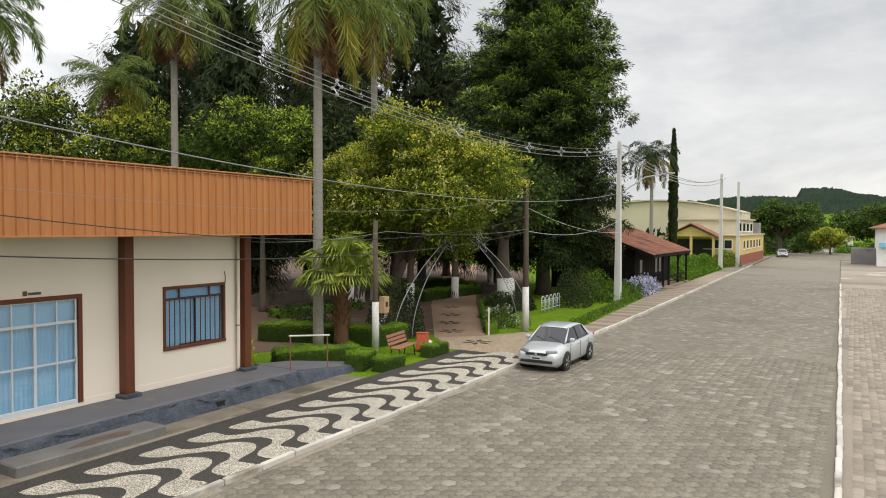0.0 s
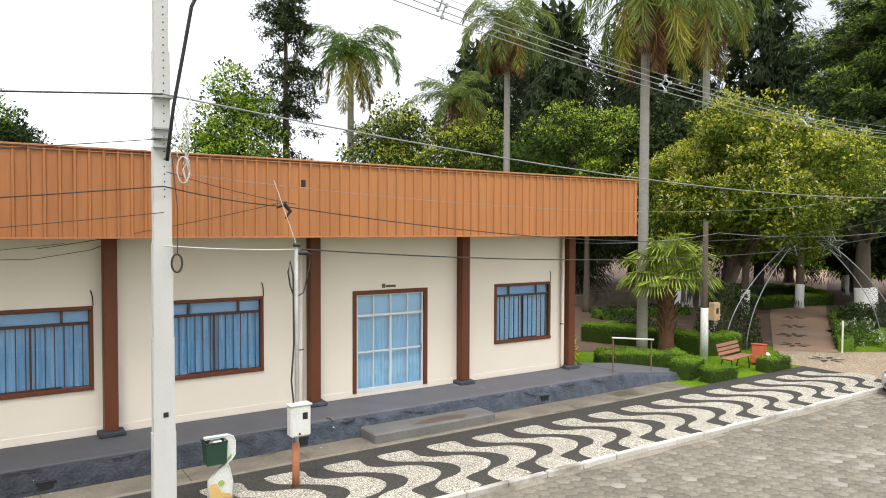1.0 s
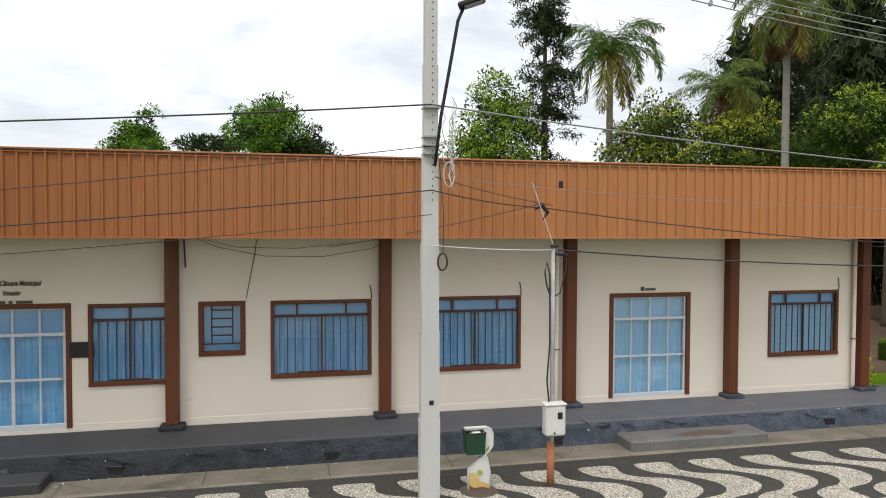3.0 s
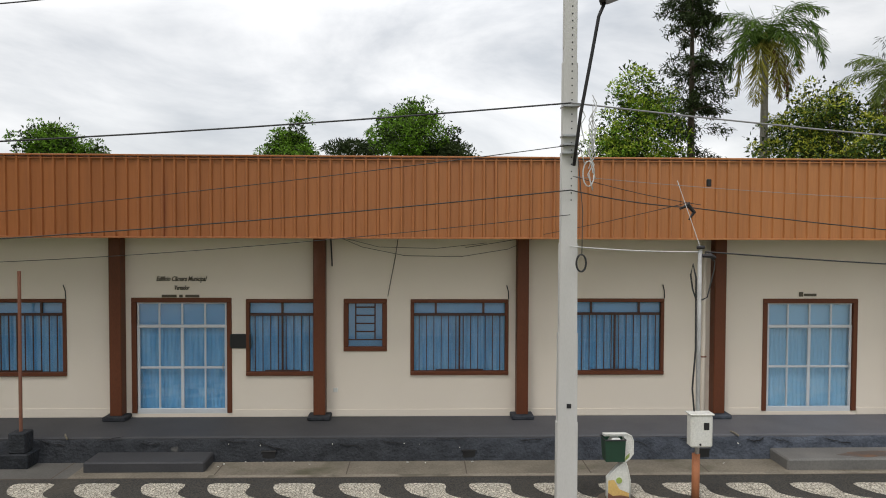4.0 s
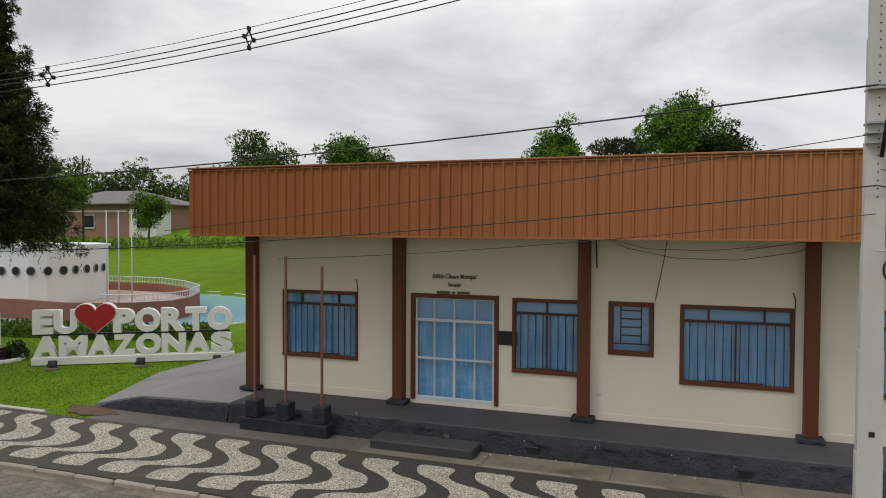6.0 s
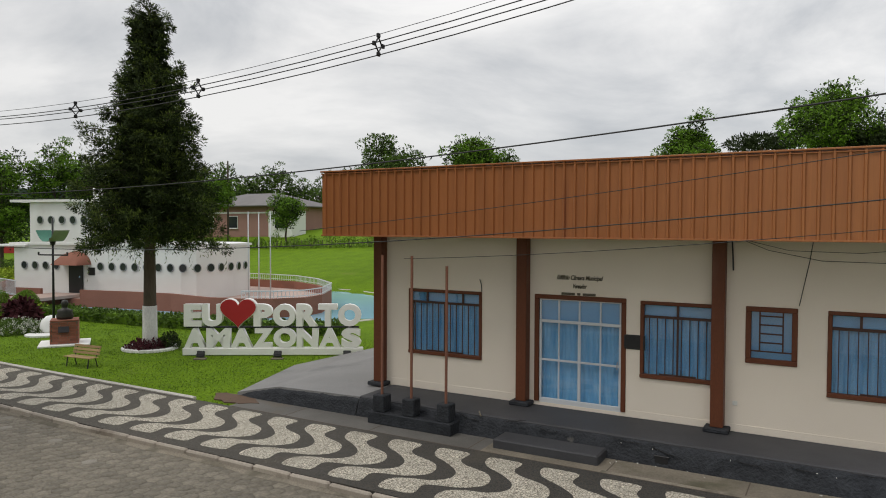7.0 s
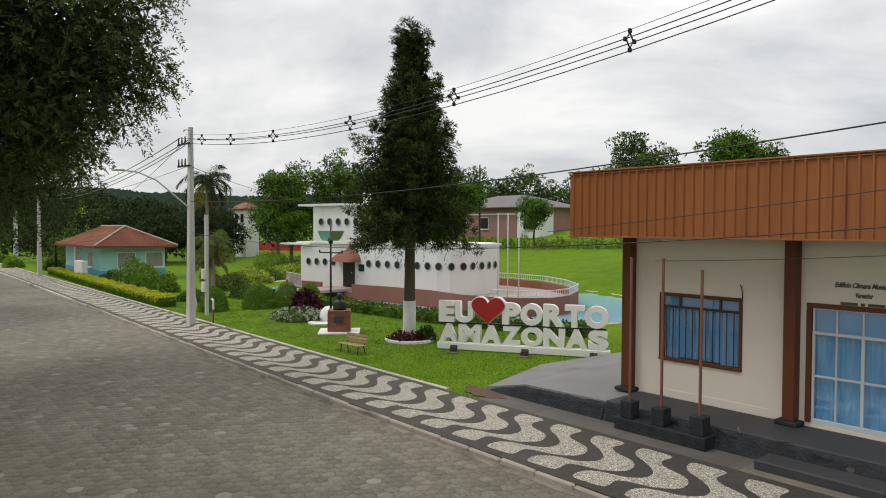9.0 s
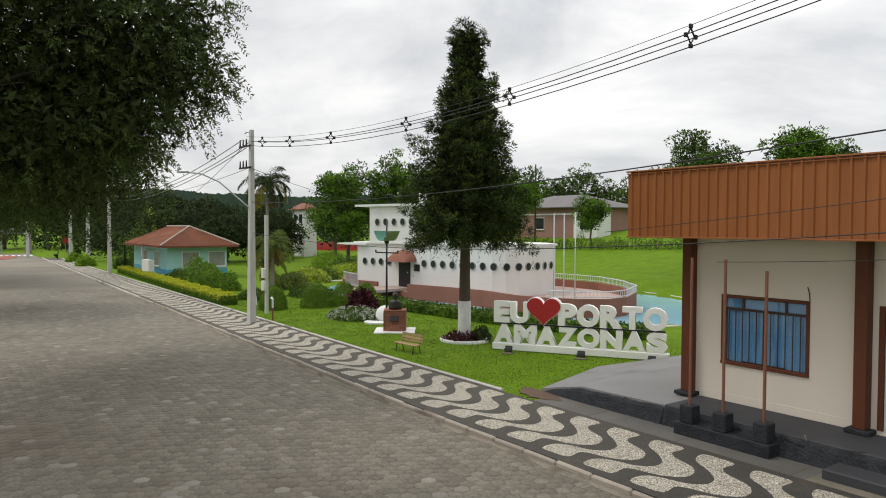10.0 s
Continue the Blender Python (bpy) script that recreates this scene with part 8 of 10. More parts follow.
for i, (x, y, r, h, m) in enumerate(((45.4, 15.4, 1.5, 1.6, "f_mid"), (47.6, 15.9, 1.6, 1.9, "f_clip"), (46.6, 14.0, 1.1, 1.2, "f_clip"), (49.0, 14.0, 1.0, 1.1, "f_mid"), (36.5, 17.6, 1.0, 1.1, "f_con"), (38.6, 17.4, 1.0, 1.0, "f_con"))):
    bush("park_shrub", "rounded green shrub beside the kiosk lawn", (x, y, 0.12), (r, r, h), M[m], 2400, 0.15, i + 80)
for i, (x, y) in enumerate(((51.5, 13.9), (53.4, 14.0), (55.3, 14.2))):
    bush("hydrangea", "hydrangea with large pale blue flower heads", (x, y, 0.12), (1.25, 1.0, 0.9), M["f_mid"], 1500, 0.18, i + 90, "hydrangeas", extra=(M["f_hyd"], 75, 0.3))
park_bench(22.15, 14.75, 0.12, 8, M["plankred"], "red-brown slatted park bench between clipped hedges")
tub = thing("litter_bin", "orange-red plastic bin by the bench", "litter bin", at=(23.7, 14.85, 0.12))
part("body", Shape().box(-0.34, 0.30, -0.2, 0.2, 0.0, 0.66, 0.03, m=pose(0, 0, 0.03, 0, 7, 20)), M["red_tub"], tub, "orange-red box")
part("lid", Shape().box(-0.36, 0.32, -0.22, 0.22, 0.66, 0.72, 0.02, m=pose(0, 0, 0.03, 0, 7, 20)), M["red_tub"], tub)
part("white_bag", Shape().box(0.28, 0.52, -0.2, 0.1, 0.0, 0.4, 0.08), M["binwhite"], tub, "white bag beside it")

ar = thing("light_arch", "wire arch with star outlines over the park path", "light arch")
def arch_leg(base, tip, bulge, n=12):
    b, t = Vector(base), Vector(tip)
    return [b.lerp(t, i / n) + Vector((0, 0, bulge * math.sin(math.pi * i / n))) - (t - b).normalized() * 0.0 for i in range(n + 1)]
for base, tip in (((25.1, 17.2, 0.12), (27.9, 16.4, 4.3)), ((25.95, 16.8, 0.12), (28.1, 16.3, 4.25)), ((32.4, 13.9, 0.12), (29.9, 15.4, 4.3)), ((31.7, 14.3, 0.12), (29.7, 15.5, 4.2))):
    b, t = Vector(base), Vector(tip)
    pts = [Vector((b.x + (t.x - b.x) * s ** 1.9, b.y + (t.y - b.y) * s ** 1.9, b.z + (t.z - b.z) * s)) for s in np.linspace(0, 1, 12)]
    part("arch_tube", Shape().tube(pts, 0.02, 5), M["galv"], ar, smooth=True)
def arch_at(base, tip, u):
    b, t = Vector(base), Vector(tip)
    return Vector((b.x + (t.x - b.x) * u ** 1.9, b.y + (t.y - b.y) * u ** 1.9, b.z + (t.z - b.z) * u))


for (b0, t0), (b1, t1) in ((((25.1, 17.2, 0.12), (27.9, 16.4, 4.3)), ((25.95, 16.8, 0.12), (28.1, 16.3, 4.25))), (((32.4, 13.9, 0.12), (29.9, 15.4, 4.3)), ((31.7, 14.3, 0.12), (29.7, 15.5, 4.2)))):
    net = Shape()
    for i in range(34):
        u0, u1 = i / 34, min(1.0, (i + 2.2) / 34)
        net.tube([arch_at(b0, t0, u0), arch_at(b1, t1, u1)], 0.006, 3, False).tube([arch_at(b0, t0, u1), arch_at(b1, t1, u0)], 0.006, 3, False)
    for f in (0.25, 0.5, 0.75):
        net.tube([arch_at(b0, t0, u / 10).lerp(arch_at(b1, t1, u / 10), f) for u in range(11)], 0.006, 3, False)
    tagged(part("netting", net, M["darkmetal"], ar, "fine wire netting"), kind="stuff")
for cx, cy, cz in ((28.05, 16.35, 4.42), (29.75, 15.45, 4.38)):
    pts = []
    for i in range(11):
        r = 0.6 if i % 2 == 0 else 0.25
        a = math.pi / 2 + i * math.pi / 5
        pts.append((cx + r * math.cos(a) * 0.45, cy - r * math.cos(a) * 0.9, cz + r * math.sin(a)))
    part("star", Shape().tube(pts, 0.02, 4), M["galv"], ar, "wire star outline")
    rays = Shape()
    for i in range(12):
        a = i * math.pi / 6 + 0.2
        rays.tube([(cx, cy, cz), (cx + 0.42 * math.cos(a) * 0.45, cy - 0.42 * math.cos(a) * 0.9, cz + 0.42 * math.sin(a))], 0.008, 3, False)
    part("star_rays", rays, M["galv"], ar)
br = thing("bicycle_rack", "white looped metal bicycle rack on the lawn", "bicycle rack", at=(37.4, 15.4, 0.13))
for i in range(5):
    x = i * 0.6
    part("loop", Shape().tube([(x, 0, 0), (x, 0, 0.85), (x + 0.12, 0, 1.0), (x + 0.3, 0, 1.0), (x + 0.42, 0, 0.85), (x + 0.42, 0, 0)], 0.02, 6), M["alum"], br, smooth=True)
    part("scroll", Shape().tube([(x + 0.21 + 0.14 * math.cos(q), 0.0, 0.55 + 0.14 * math.sin(q)) for q in np.linspace(0, 5.2, 10)], 0.014, 5), M["alum"], br, smooth=True)
for z in (0.25, 0.75):
    part("rail", Shape().tube([(-0.1, 0, z), (2.95, 0, z)], 0.016, 5), M["alum"], br)
mk = thing("marker_post", "slim pale marker post at the bed corner", "post", at=(28.6, 14.35, 0.12))
part("post", Shape().tube([(0, 0, 0), (0, 0, 1.3)], 0.035, 6), M["plaster"], mk)
lowwall = solo("low_wall", Shape().box(30.5, 36.5, 31.9, 32.2, 0.0, 0.85, 0.02), M["concrete"], "low pale wall deep in the park", "wall", kind="structure")

# palms
feather_palm("queen_palm", "tall queen palm with a pale ringed trunk and drooping fronds", (21.9, 18.7, 0.12), 13.6, 4.0, 0.175, 1, 20, 7, droop=2.7)
feather_palm("queen_palm", "tall queen palm with yellowing fronds among the trees", (32.46, 23.6, 0.12), 16.6, 4.4, 0.18, 2, 22, 5, droop=2.7)
feather_palm("queen_palm", "tall queen palm with hanging dry fronds behind the building", (23.9, 29.8, 0.12), 15.4, 3.7, 0.165, 3, 18, 14, droop=2.5)
feather_palm("queen_palm", "queen palm standing free against the sky", (19.8, 40.4, 0.12), 15.3, 4.2, 0.2, 4, 24, 2, droop=2.1, green="f_mid")
feather_palm("queen_palm", "shorter queen palm behind the building", (25.0, 36.5, 0.12), 12.4, 3.2, 0.18, 5, 18, 2)
feather_palm("queen_palm", "queen palm half hidden by trees", (22.5, 41.0, 0.12), 9.6, 3.2, 0.18, 6, 18, 3)
feather_palm("queen_palm", "queen palm by the street garden", (84.0, 20.8, 0.12), 12.8, 4.4, 0.19, 7, 20, 6, droop=2.2, green="f_con")
feather_palm("queen_palm", "palm beyond the turquoise house", (-69.9, 27.8, 0.1), 8.9, 3.3, 0.16, 8, 22, 4, droop=2.0, green="f_con")
feather_palm("queen_palm", "low palm in the garden beside the pole", (-52.0, 20.6, 0.12), 1.7, 2.0, 0.22, 9, 18, 2)
feather_palm("queen_palm", "low palm in the garden bed", (-48.8, 19.8, 0.12), 3.0, 2.0, 0.12, 10, 18, 4)


def fan_palm(name, label, base, height, reach, seed):
    global rng
    rng = np.random.default_rng(seed)
    t = thing(name, label, "palm tree", "palms")
    b = np.array(base, float)
    top = b + np.array([0.05, 0, height])
    part("trunk", Shape().tube([b - (0, 0, 0.05), b + (0, 0, 0.4), b + (0, 0, height * 0.7), top], [0.36, 0.3, 0.27, 0.3], 12), M["fanbark"], t, smooth=True)
    stubs = Shape()
    for i in range(60):
        a, h = i * 2.399, height * (0.25 + 0.7 * i / 60)
        p = b + np.array([0.28 * math.cos(a), 0.28 * math.sin(a), h])
        stubs.tube([p, p + np.array([0.14 * math.cos(a), 0.14 * math.sin(a), 0.22])], [0.05, 0.02], 4)
    part("leaf_bases", stubs, M["fanbark"], t)
    stalks = Shape()
    for i in range(27):
        a = 2.399 * i
        lift = np.interp(i / 27, [0, 1], [1.35, -0.12]) + rng.uniform(-0.12, 0.12)
        out = np.array([math.cos(a) * math.cos(lift), math.sin(a) * math.cos(lift), math.sin(lift)])
        hub = top + out * reach * rng.uniform(0.42, 0.54) - np.array([0, 0, 0.1])
        stalks.tube([top, (top + hub) / 2 + (0, 0, 0.08), hub], [0.025, 0.018, 0.014], 4, False)
        side = unit(np.cross(out, [0, 0, 1.0]))
        lead = unit(out * 0.9 + np.array([0, 0, -0.3]))
        nrm = np.cross(side, lead)
        P, Dd, S = [], [], []
        for k in range(30):
            f = -2.25 + 4.5 * k / 29
            d = unit(lead * math.cos(f) + side * math.sin(f) - nrm * 0.12 * abs(f))
            ln = reach * 0.5 * (1 - 0.08 * abs(f)) * rng.uniform(0.93, 1.05)
            P += [hub, hub + d * ln * 0.55]
            Dd += [d, d * 0.7 - np.array([0, 0, 0.45 + rng.uniform(0, 0.5)])]
            S += [ln * 0.66, ln * 0.55]
        part("fan", leaf_mesh("fan", np.array(P), np.array(Dd), np.array(S), np.tile([0.13, 0.055], len(S) // 2), M["f_fan"], 0.08, face=np.tile(nrm, (len(S), 1)) * 2.5, broad=True), M["f_fan"], t)
    tagged(part("stalks", stalks, M["f_fan"], t), kind="stuff")


fan_palm("fan_palm", "stocky fan palm with a fibrous red-brown trunk and bright fans", (22.75, 18.2, 0.12), 3.0, 2.35, 5)

# broadleaved trees
loq = lumps((28.9, 18.2, 7.1), (4.2, 4.2, 2.8), 20, 0.95, 0.75, 4) + [(27.3, 20.4, 6.3, 2.2, 2.2, 1.5), (30.8, 17.0, 6.8, 2.0, 2.0, 1.4), (29.5, 17.2, 8.3, 2.2, 2.2, 1.4), (26.6, 21.3, 7.0, 1.5, 1.5, 1.3), (31.2, 17.6, 4.7, 1.5, 1.5, 1.1), (29.6, 19.0, 4.6, 1.5, 1.5, 1.0), (27.0, 21.2, 5.0, 1.5, 1.5, 1.1)]
broadleaf("blossom_tree", "broad yellow-green tree with cream blossom over the path", (27.9, 20.2, 0.12), (28.5, 18.8, 3.6), loq, 90000, 0.19, M["f_loq"], 0.26, 4, extra=(M["f_blossom"], 0.5, 0.16), lime=1.2, tuft=0.5, per=56, inner=M["f_loq"], top_leaf=M["f_loqtip"])
broadleaf("park_tree", "fresh green tree rising behind the roof", (29.8, 29.6, 0.12), (29.8, 29.6, 5.0), lumps((29.7, 29.8, 8.9), (3.6, 3.6, 2.7), 14, 0.9, 0.8, 6), 26000, 0.2, M["f_mid"], 0.2, 6, inner=M["f_con"], top_leaf=M["f_bright"], tuft=0.6)
broadleaf("park_tree", "olive-green tree behind the roof", (23.5, 37.0, 0.12), (23.8, 37.6, 6.0), lumps((24.2, 38.0, 9.8), (4.6, 4.6, 2.6), 14, 0.95, 0.8, 7), 22000, 0.22, M["f_mid"], 0.2, 7, inner=M["f_con"], top_leaf=M["f_yel"], tuft=0.6)
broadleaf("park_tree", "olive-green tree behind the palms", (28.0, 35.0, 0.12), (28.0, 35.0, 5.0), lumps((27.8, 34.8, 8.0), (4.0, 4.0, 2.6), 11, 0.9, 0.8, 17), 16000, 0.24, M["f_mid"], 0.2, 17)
broadleaf("park_tree", "bright green upright tree behind the roof", (11.7, 38.4, 0.12), (11.7, 38.4, 5.5), [(11.7, 38.4, 8.0, 2.6, 2.6, 2.2), (12.4, 38.4, 10.0, 2.0, 2.0, 1.9), (11.2, 38.3, 10.6, 1.6, 1.6, 1.8), (11.6, 38.3, 12.4, 1.1, 1.1, 1.7), (12.8, 38.2, 12.0, 0.8, 0.8, 1.4), (10.0, 38.6, 8.6, 1.4, 1.4, 1.6), (13.8, 38.8, 7.6, 1.8, 1.8, 1.6)], 20000, 0.2, M["f_leaf"], 0.18, 8, lime=0.8, inner=M["f_con"], top_leaf=M["f_bright"])
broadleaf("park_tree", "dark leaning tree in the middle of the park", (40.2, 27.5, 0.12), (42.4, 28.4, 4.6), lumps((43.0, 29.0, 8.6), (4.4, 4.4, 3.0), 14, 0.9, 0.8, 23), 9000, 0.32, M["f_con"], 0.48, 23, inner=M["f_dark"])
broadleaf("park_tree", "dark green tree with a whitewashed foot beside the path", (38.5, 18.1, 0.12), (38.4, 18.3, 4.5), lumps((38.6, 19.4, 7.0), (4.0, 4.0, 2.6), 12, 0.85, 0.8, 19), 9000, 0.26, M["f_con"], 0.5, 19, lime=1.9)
# trees added to shade the park paths, mostly hidden by nearer crowns
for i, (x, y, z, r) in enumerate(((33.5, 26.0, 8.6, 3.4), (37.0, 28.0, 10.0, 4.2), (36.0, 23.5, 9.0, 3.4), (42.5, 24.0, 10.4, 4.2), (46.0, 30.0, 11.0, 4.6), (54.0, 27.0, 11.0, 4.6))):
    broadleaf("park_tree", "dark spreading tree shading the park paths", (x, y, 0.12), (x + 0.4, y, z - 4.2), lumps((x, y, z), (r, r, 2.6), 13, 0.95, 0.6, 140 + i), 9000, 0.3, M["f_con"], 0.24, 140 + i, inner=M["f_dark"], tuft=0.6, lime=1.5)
for i, (x, y, top, r, mt) in enumerate(((-1.0, 60.0, 15.8, 3.6, "f_leaf"), (-10.6, 59.0, 14.0, 2.5, "f_leaf"), (-34.2, 49.3, 12.9, 3.3, "f_mid"), (-27.3, 53.5, 12.8, 2.7, "f_leaf"), (-25.0, 54.5, 11.4, 1.3, "f_mid"), (2.2, 61.0, 13.6, 2.6, "f_con"))):
    broadleaf("street_tree", "green tree showing over the roof", (x, y, float(ground_z(x, y))), (x, y, top - 6.0), lumps((x, y, top - 3.6), (r * 0.9, r * 0.9, 3.4), 15, 0.85, 0.95, 30 + i) + [(x + 0.2, y, top - 1.0, r * 0.3, r * 0.3, 1.0)], 15000, 0.26, M[mt], 0.2, 30 + i, inner=M["f_con"])
ara = thing("araucaria", "dark flat-topped araucaria in the distance", "tree", "park trees")
part("trunk", Shape().tube([(-6.8, 70.0, 0.5), (-6.8, 70.0, 12.6)], [0.35, 0.2], 8), M["bark"], ara)
rng = np.random.default_rng(77)
p, d = clump_points([(-6.8 + 2.0 * math.cos(a), 70 + 2.0 * math.sin(a), 12.8, 1.0, 1.0, 0.55) for a in np.linspace(0, 6.28, 9)] + [(-6.8, 70, 13.1, 1.4, 1.4, 0.6)], 2600)
part("crown", leaf_mesh("crown", p, d + rng.normal(size=p.shape) * 0.4, 0.4, 0.14, M["f_dark"]), M["f_dark"], ara)

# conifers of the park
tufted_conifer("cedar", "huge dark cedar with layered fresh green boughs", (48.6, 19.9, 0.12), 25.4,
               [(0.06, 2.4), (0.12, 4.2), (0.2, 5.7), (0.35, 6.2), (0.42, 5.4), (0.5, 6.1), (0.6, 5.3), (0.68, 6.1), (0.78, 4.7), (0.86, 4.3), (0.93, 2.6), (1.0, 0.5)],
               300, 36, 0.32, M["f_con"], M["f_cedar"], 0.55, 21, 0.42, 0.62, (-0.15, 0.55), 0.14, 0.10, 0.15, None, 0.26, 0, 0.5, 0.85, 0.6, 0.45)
for i, (x, y, h, w) in enumerate(((38.5, 41.5, 23.5, 5.2), (45.5, 36.0, 27.5, 5.6), (52.5, 33.0, 27, 5.8), (33.0, 44.5, 20, 4.6), (57.0, 28.0, 22, 5.0), (50.0, 44.0, 25, 6.0), (62.0, 36.0, 22, 5.5), (43.0, 49.0, 24, 5.6), (34.5, 36.5, 17, 4.0))):
    tufted_conifer("dark_conifer", "tall dark feathery conifer in the park", (x, y, 0.12), h, [(0.05, w * 0.55), (0.2, w), (0.4, w * 0.8), (0.5, w * 1.0), (0.68, w * 0.7), (0.75, w * 0.85), (0.92, w * 0.5), (1.0, 0.4)],
                   120, 22, 0.55, M["f_dark"], M["f_con"], 0.4, 40 + i, 0.5, 0.95, (-0.1, 0.6), 0.25, 0.08, 0, None, 0.12, 0, 1.4, 0.3, 1.5)
spray_tree("cypress", "tall ragged dark cypress behind the roof", (15.1, 39.3, 0.12), 21.5, [(0.2, 2.4), (0.35, 2.6), (0.45, 1.9), (0.55, 2.1), (0.7, 1.9), (0.85, 1.7), (1.0, 0.4)], 24000, 0.3, M["f_dark"], M["f_con"], 0.3, 55, 0.3, tiers=26, start=0.2, fill=0.2, tip_share=0.35)
rng = np.random.default_rng(56)
cyp = thing("cypress", "slender dark cypress by the street garden", "tree", "park trees", at=(88.0, 19.2, 0.1))
part("trunk", Shape().tube([(0, 0, 0), (0, 0, 14.0)], [0.2, 0.05], 8), M["bark"], cyp)
u, a = rng.random(15000), rng.uniform(0, 2 * math.pi, 15000)
wide = np.interp(u, [0, 0.08, 0.3, 0.6, 0.85, 1.0], [0.16, 0.3, 0.45, 0.44, 0.24, 0.03]) * (1 + 0.12 * np.sin(u * 61 + 2 * a) + 0.08 * np.sin(u * 140 - a))
P = np.stack([np.cos(a) * wide * rng.uniform(0.8, 1.0, 15000), np.sin(a) * wide * rng.uniform(0.8, 1.0, 15000), 0.35 + u * 16.4], -1)
out = np.stack([np.cos(a), np.sin(a), 0 * a], -1)
part("crown", leaf_mesh("crown", P, out * 0.25 + rng.normal(size=P.shape) * 0.15 + np.array([0, 0, 1.0]), rng.uniform(0.25, 0.5, 15000), 0.13, M["f_dark"], face=out), M["f_dark"], cyp)
for x, y, top, r in ((-75, 40, 13.0, 3.6), (-72.5, 44.6, 14.0, 3.8), (-71, 50, 13.0, 3.6), (-88, 45, 12.5, 4.0), (-66, 58, 11.0, 3.0)):
    i = int(-x)
    gz0 = float(ground_z(x, y))
    broadleaf("street_tree", "green tree behind the ship house", (x, y, gz0), (x, y, gz0 + 4.0), lumps((x, y, gz0 + 3.6 + (top - 4) * 0.5), (r, r, (top - gz0) * 0.36), 14, 0.9, 0.85, i), 14000, 0.3, M["f_leaf"], 0.25, i, inner=M["f_con"])
broadleaf("street_tree", "small green tree on the grassy bank", (-56.5, 62.0, float(ground_z(-56.5, 62))), (-56.5, 62, 5.0), lumps((-56.5, 62, 7.3), (1.9, 1.9, 2.4), 11, 0.75, 0.9, 90), 8000, 0.22, M["f_leaf"], 0.14, 90, inner=M["f_con"])
for i, (x, y, top, r) in enumerate(((-91.5, 74.6, 12.5, 4.5), (-86.5, 80.3, 13.8, 4.5), (-81.0, 85.8, 14.4, 4.5), (-74.5, 91.5, 13.8, 5.0), (-68.5, 96.0, 15.0, 5.0), (-62.5, 100.0, 14.2, 5.0), (-56.5, 103.5, 13.4, 5.0), (-97.0, 66.0, 11.5, 4.0))):
    z0 = float(ground_z(x, y))
    broadleaf("street_tree", "dark green tree behind the low pink house", (x, y, z0), (x, y, z0 + 3.5), lumps((x, y, z0 + (top - z0) * 0.6), (r, r, (top - z0) * 0.36), 14, 0.95, 0.85, 330 + i), 5000, 0.45, M["f_mid"], 0.25, 330 + i, tuft=0.8, inner=M["f_con"])
for i in range(26):
    x = -80 + i * 2.6
    y = 59.6 + 0.03 * (x + 80)
    bush("bank_shrub", "low dark green shrub along the bank fence", (x, y, float(ground_z(x, y))), (1.3, 0.8, 1.15 + 0.5 * (i % 3 == 0)), M["f_clip"], 520, 0.2, 150 + i, "bank shrubs")

# ---- parked car ----
car = thing("car", "silver four-door sedan parked by the kerb", "car", at=(22.82, 9.58, 0.0))
ST = [(0.0, 0.30, 0.60, 0.60), (0.06, 0.22, 0.68, 0.72), (0.25, 0.18, 0.76, 0.80), (0.6, 0.18, 0.85, 0.83), (1.1, 0.18, 0.94, 0.84), (1.7, 0.18, 0.965, 0.845), (2.6, 0.18, 0.985, 0.845), (3.4, 0.18, 1.01, 0.83), (3.85, 0.22, 1.02, 0.80), (4.12, 0.28, 0.97, 0.74), (4.2, 0.36, 0.82, 0.66)]
s = Shape()
sec = 14
for x, zl, zh, hw in ST:
    zm = zl + (zh - zl) * 0.55
    half = [(0.0, zh + 0.015), (hw * 0.6, zh + 0.005), (hw * 0.9, zh - 0.04), (hw * 0.99, zh - 0.14), (hw, zm), (hw * 0.98, zl + 0.12), (hw * 0.86, zl), (0.0, zl)]
    ringp = [(x, y, z) for y, z in half] + [(x, -y, z) for y, z in half[-2:0:-1]]
    s.v.extend(ringp)
for i in range(len(ST) - 1):
    for j in range(sec):
        s.f.append((i * sec + j, i * sec + (j + 1) % sec, (i + 1) * sec + (j + 1) % sec, (i + 1) * sec + j))
s.f.append(tuple(range(sec)))
s.f.append(tuple(range((len(ST) - 1) * sec, len(ST) * sec))[::-1])
body = part("body", s, M["carpaint"], car, "silver painted body", True)
glass = Shape()
GH = [(1.00, 0.93, 0.93, 0.70, 0.69), (1.66, 0.95, 1.375, 0.745, 0.555), (2.10, 0.965, 1.425, 0.75, 0.56), (2.75, 0.98, 1.415, 0.75, 0.55), (3.12, 0.99, 1.365, 0.735, 0.535), (3.72, 1.005, 1.015, 0.66, 0.62)]
for x, zb, zt, wb, wt in GH:
    glass.v.extend([(x, -wb, zb), (x, -wt, zt), (x, 0, zt + 0.012), (x, wt, zt), (x, wb, zb)])
for i in range(len(GH) - 1):
    glass.f.extend([(i * 5 + j, i * 5 + j + 1, i * 5 + j + 6, i * 5 + j + 5) for j in range(4)])
part("glasshouse", glass, M["carglass"], car, "dark tinted windows")
rf = Shape()
RF = [(1.64, 1.38, 0.50), (1.74, 1.425, 0.555), (2.1, 1.468, 0.575), (2.6, 1.468, 0.57), (3.0, 1.425, 0.55), (3.16, 1.37, 0.52)]
for x, z, hw in RF:
    rf.v.extend([(x, -hw - 0.012, z - 0.055), (x, -hw, z - 0.012), (x, -hw * 0.6, z + 0.004), (x, hw * 0.6, z + 0.004), (x, hw, z - 0.012), (x, hw + 0.012, z - 0.055)])
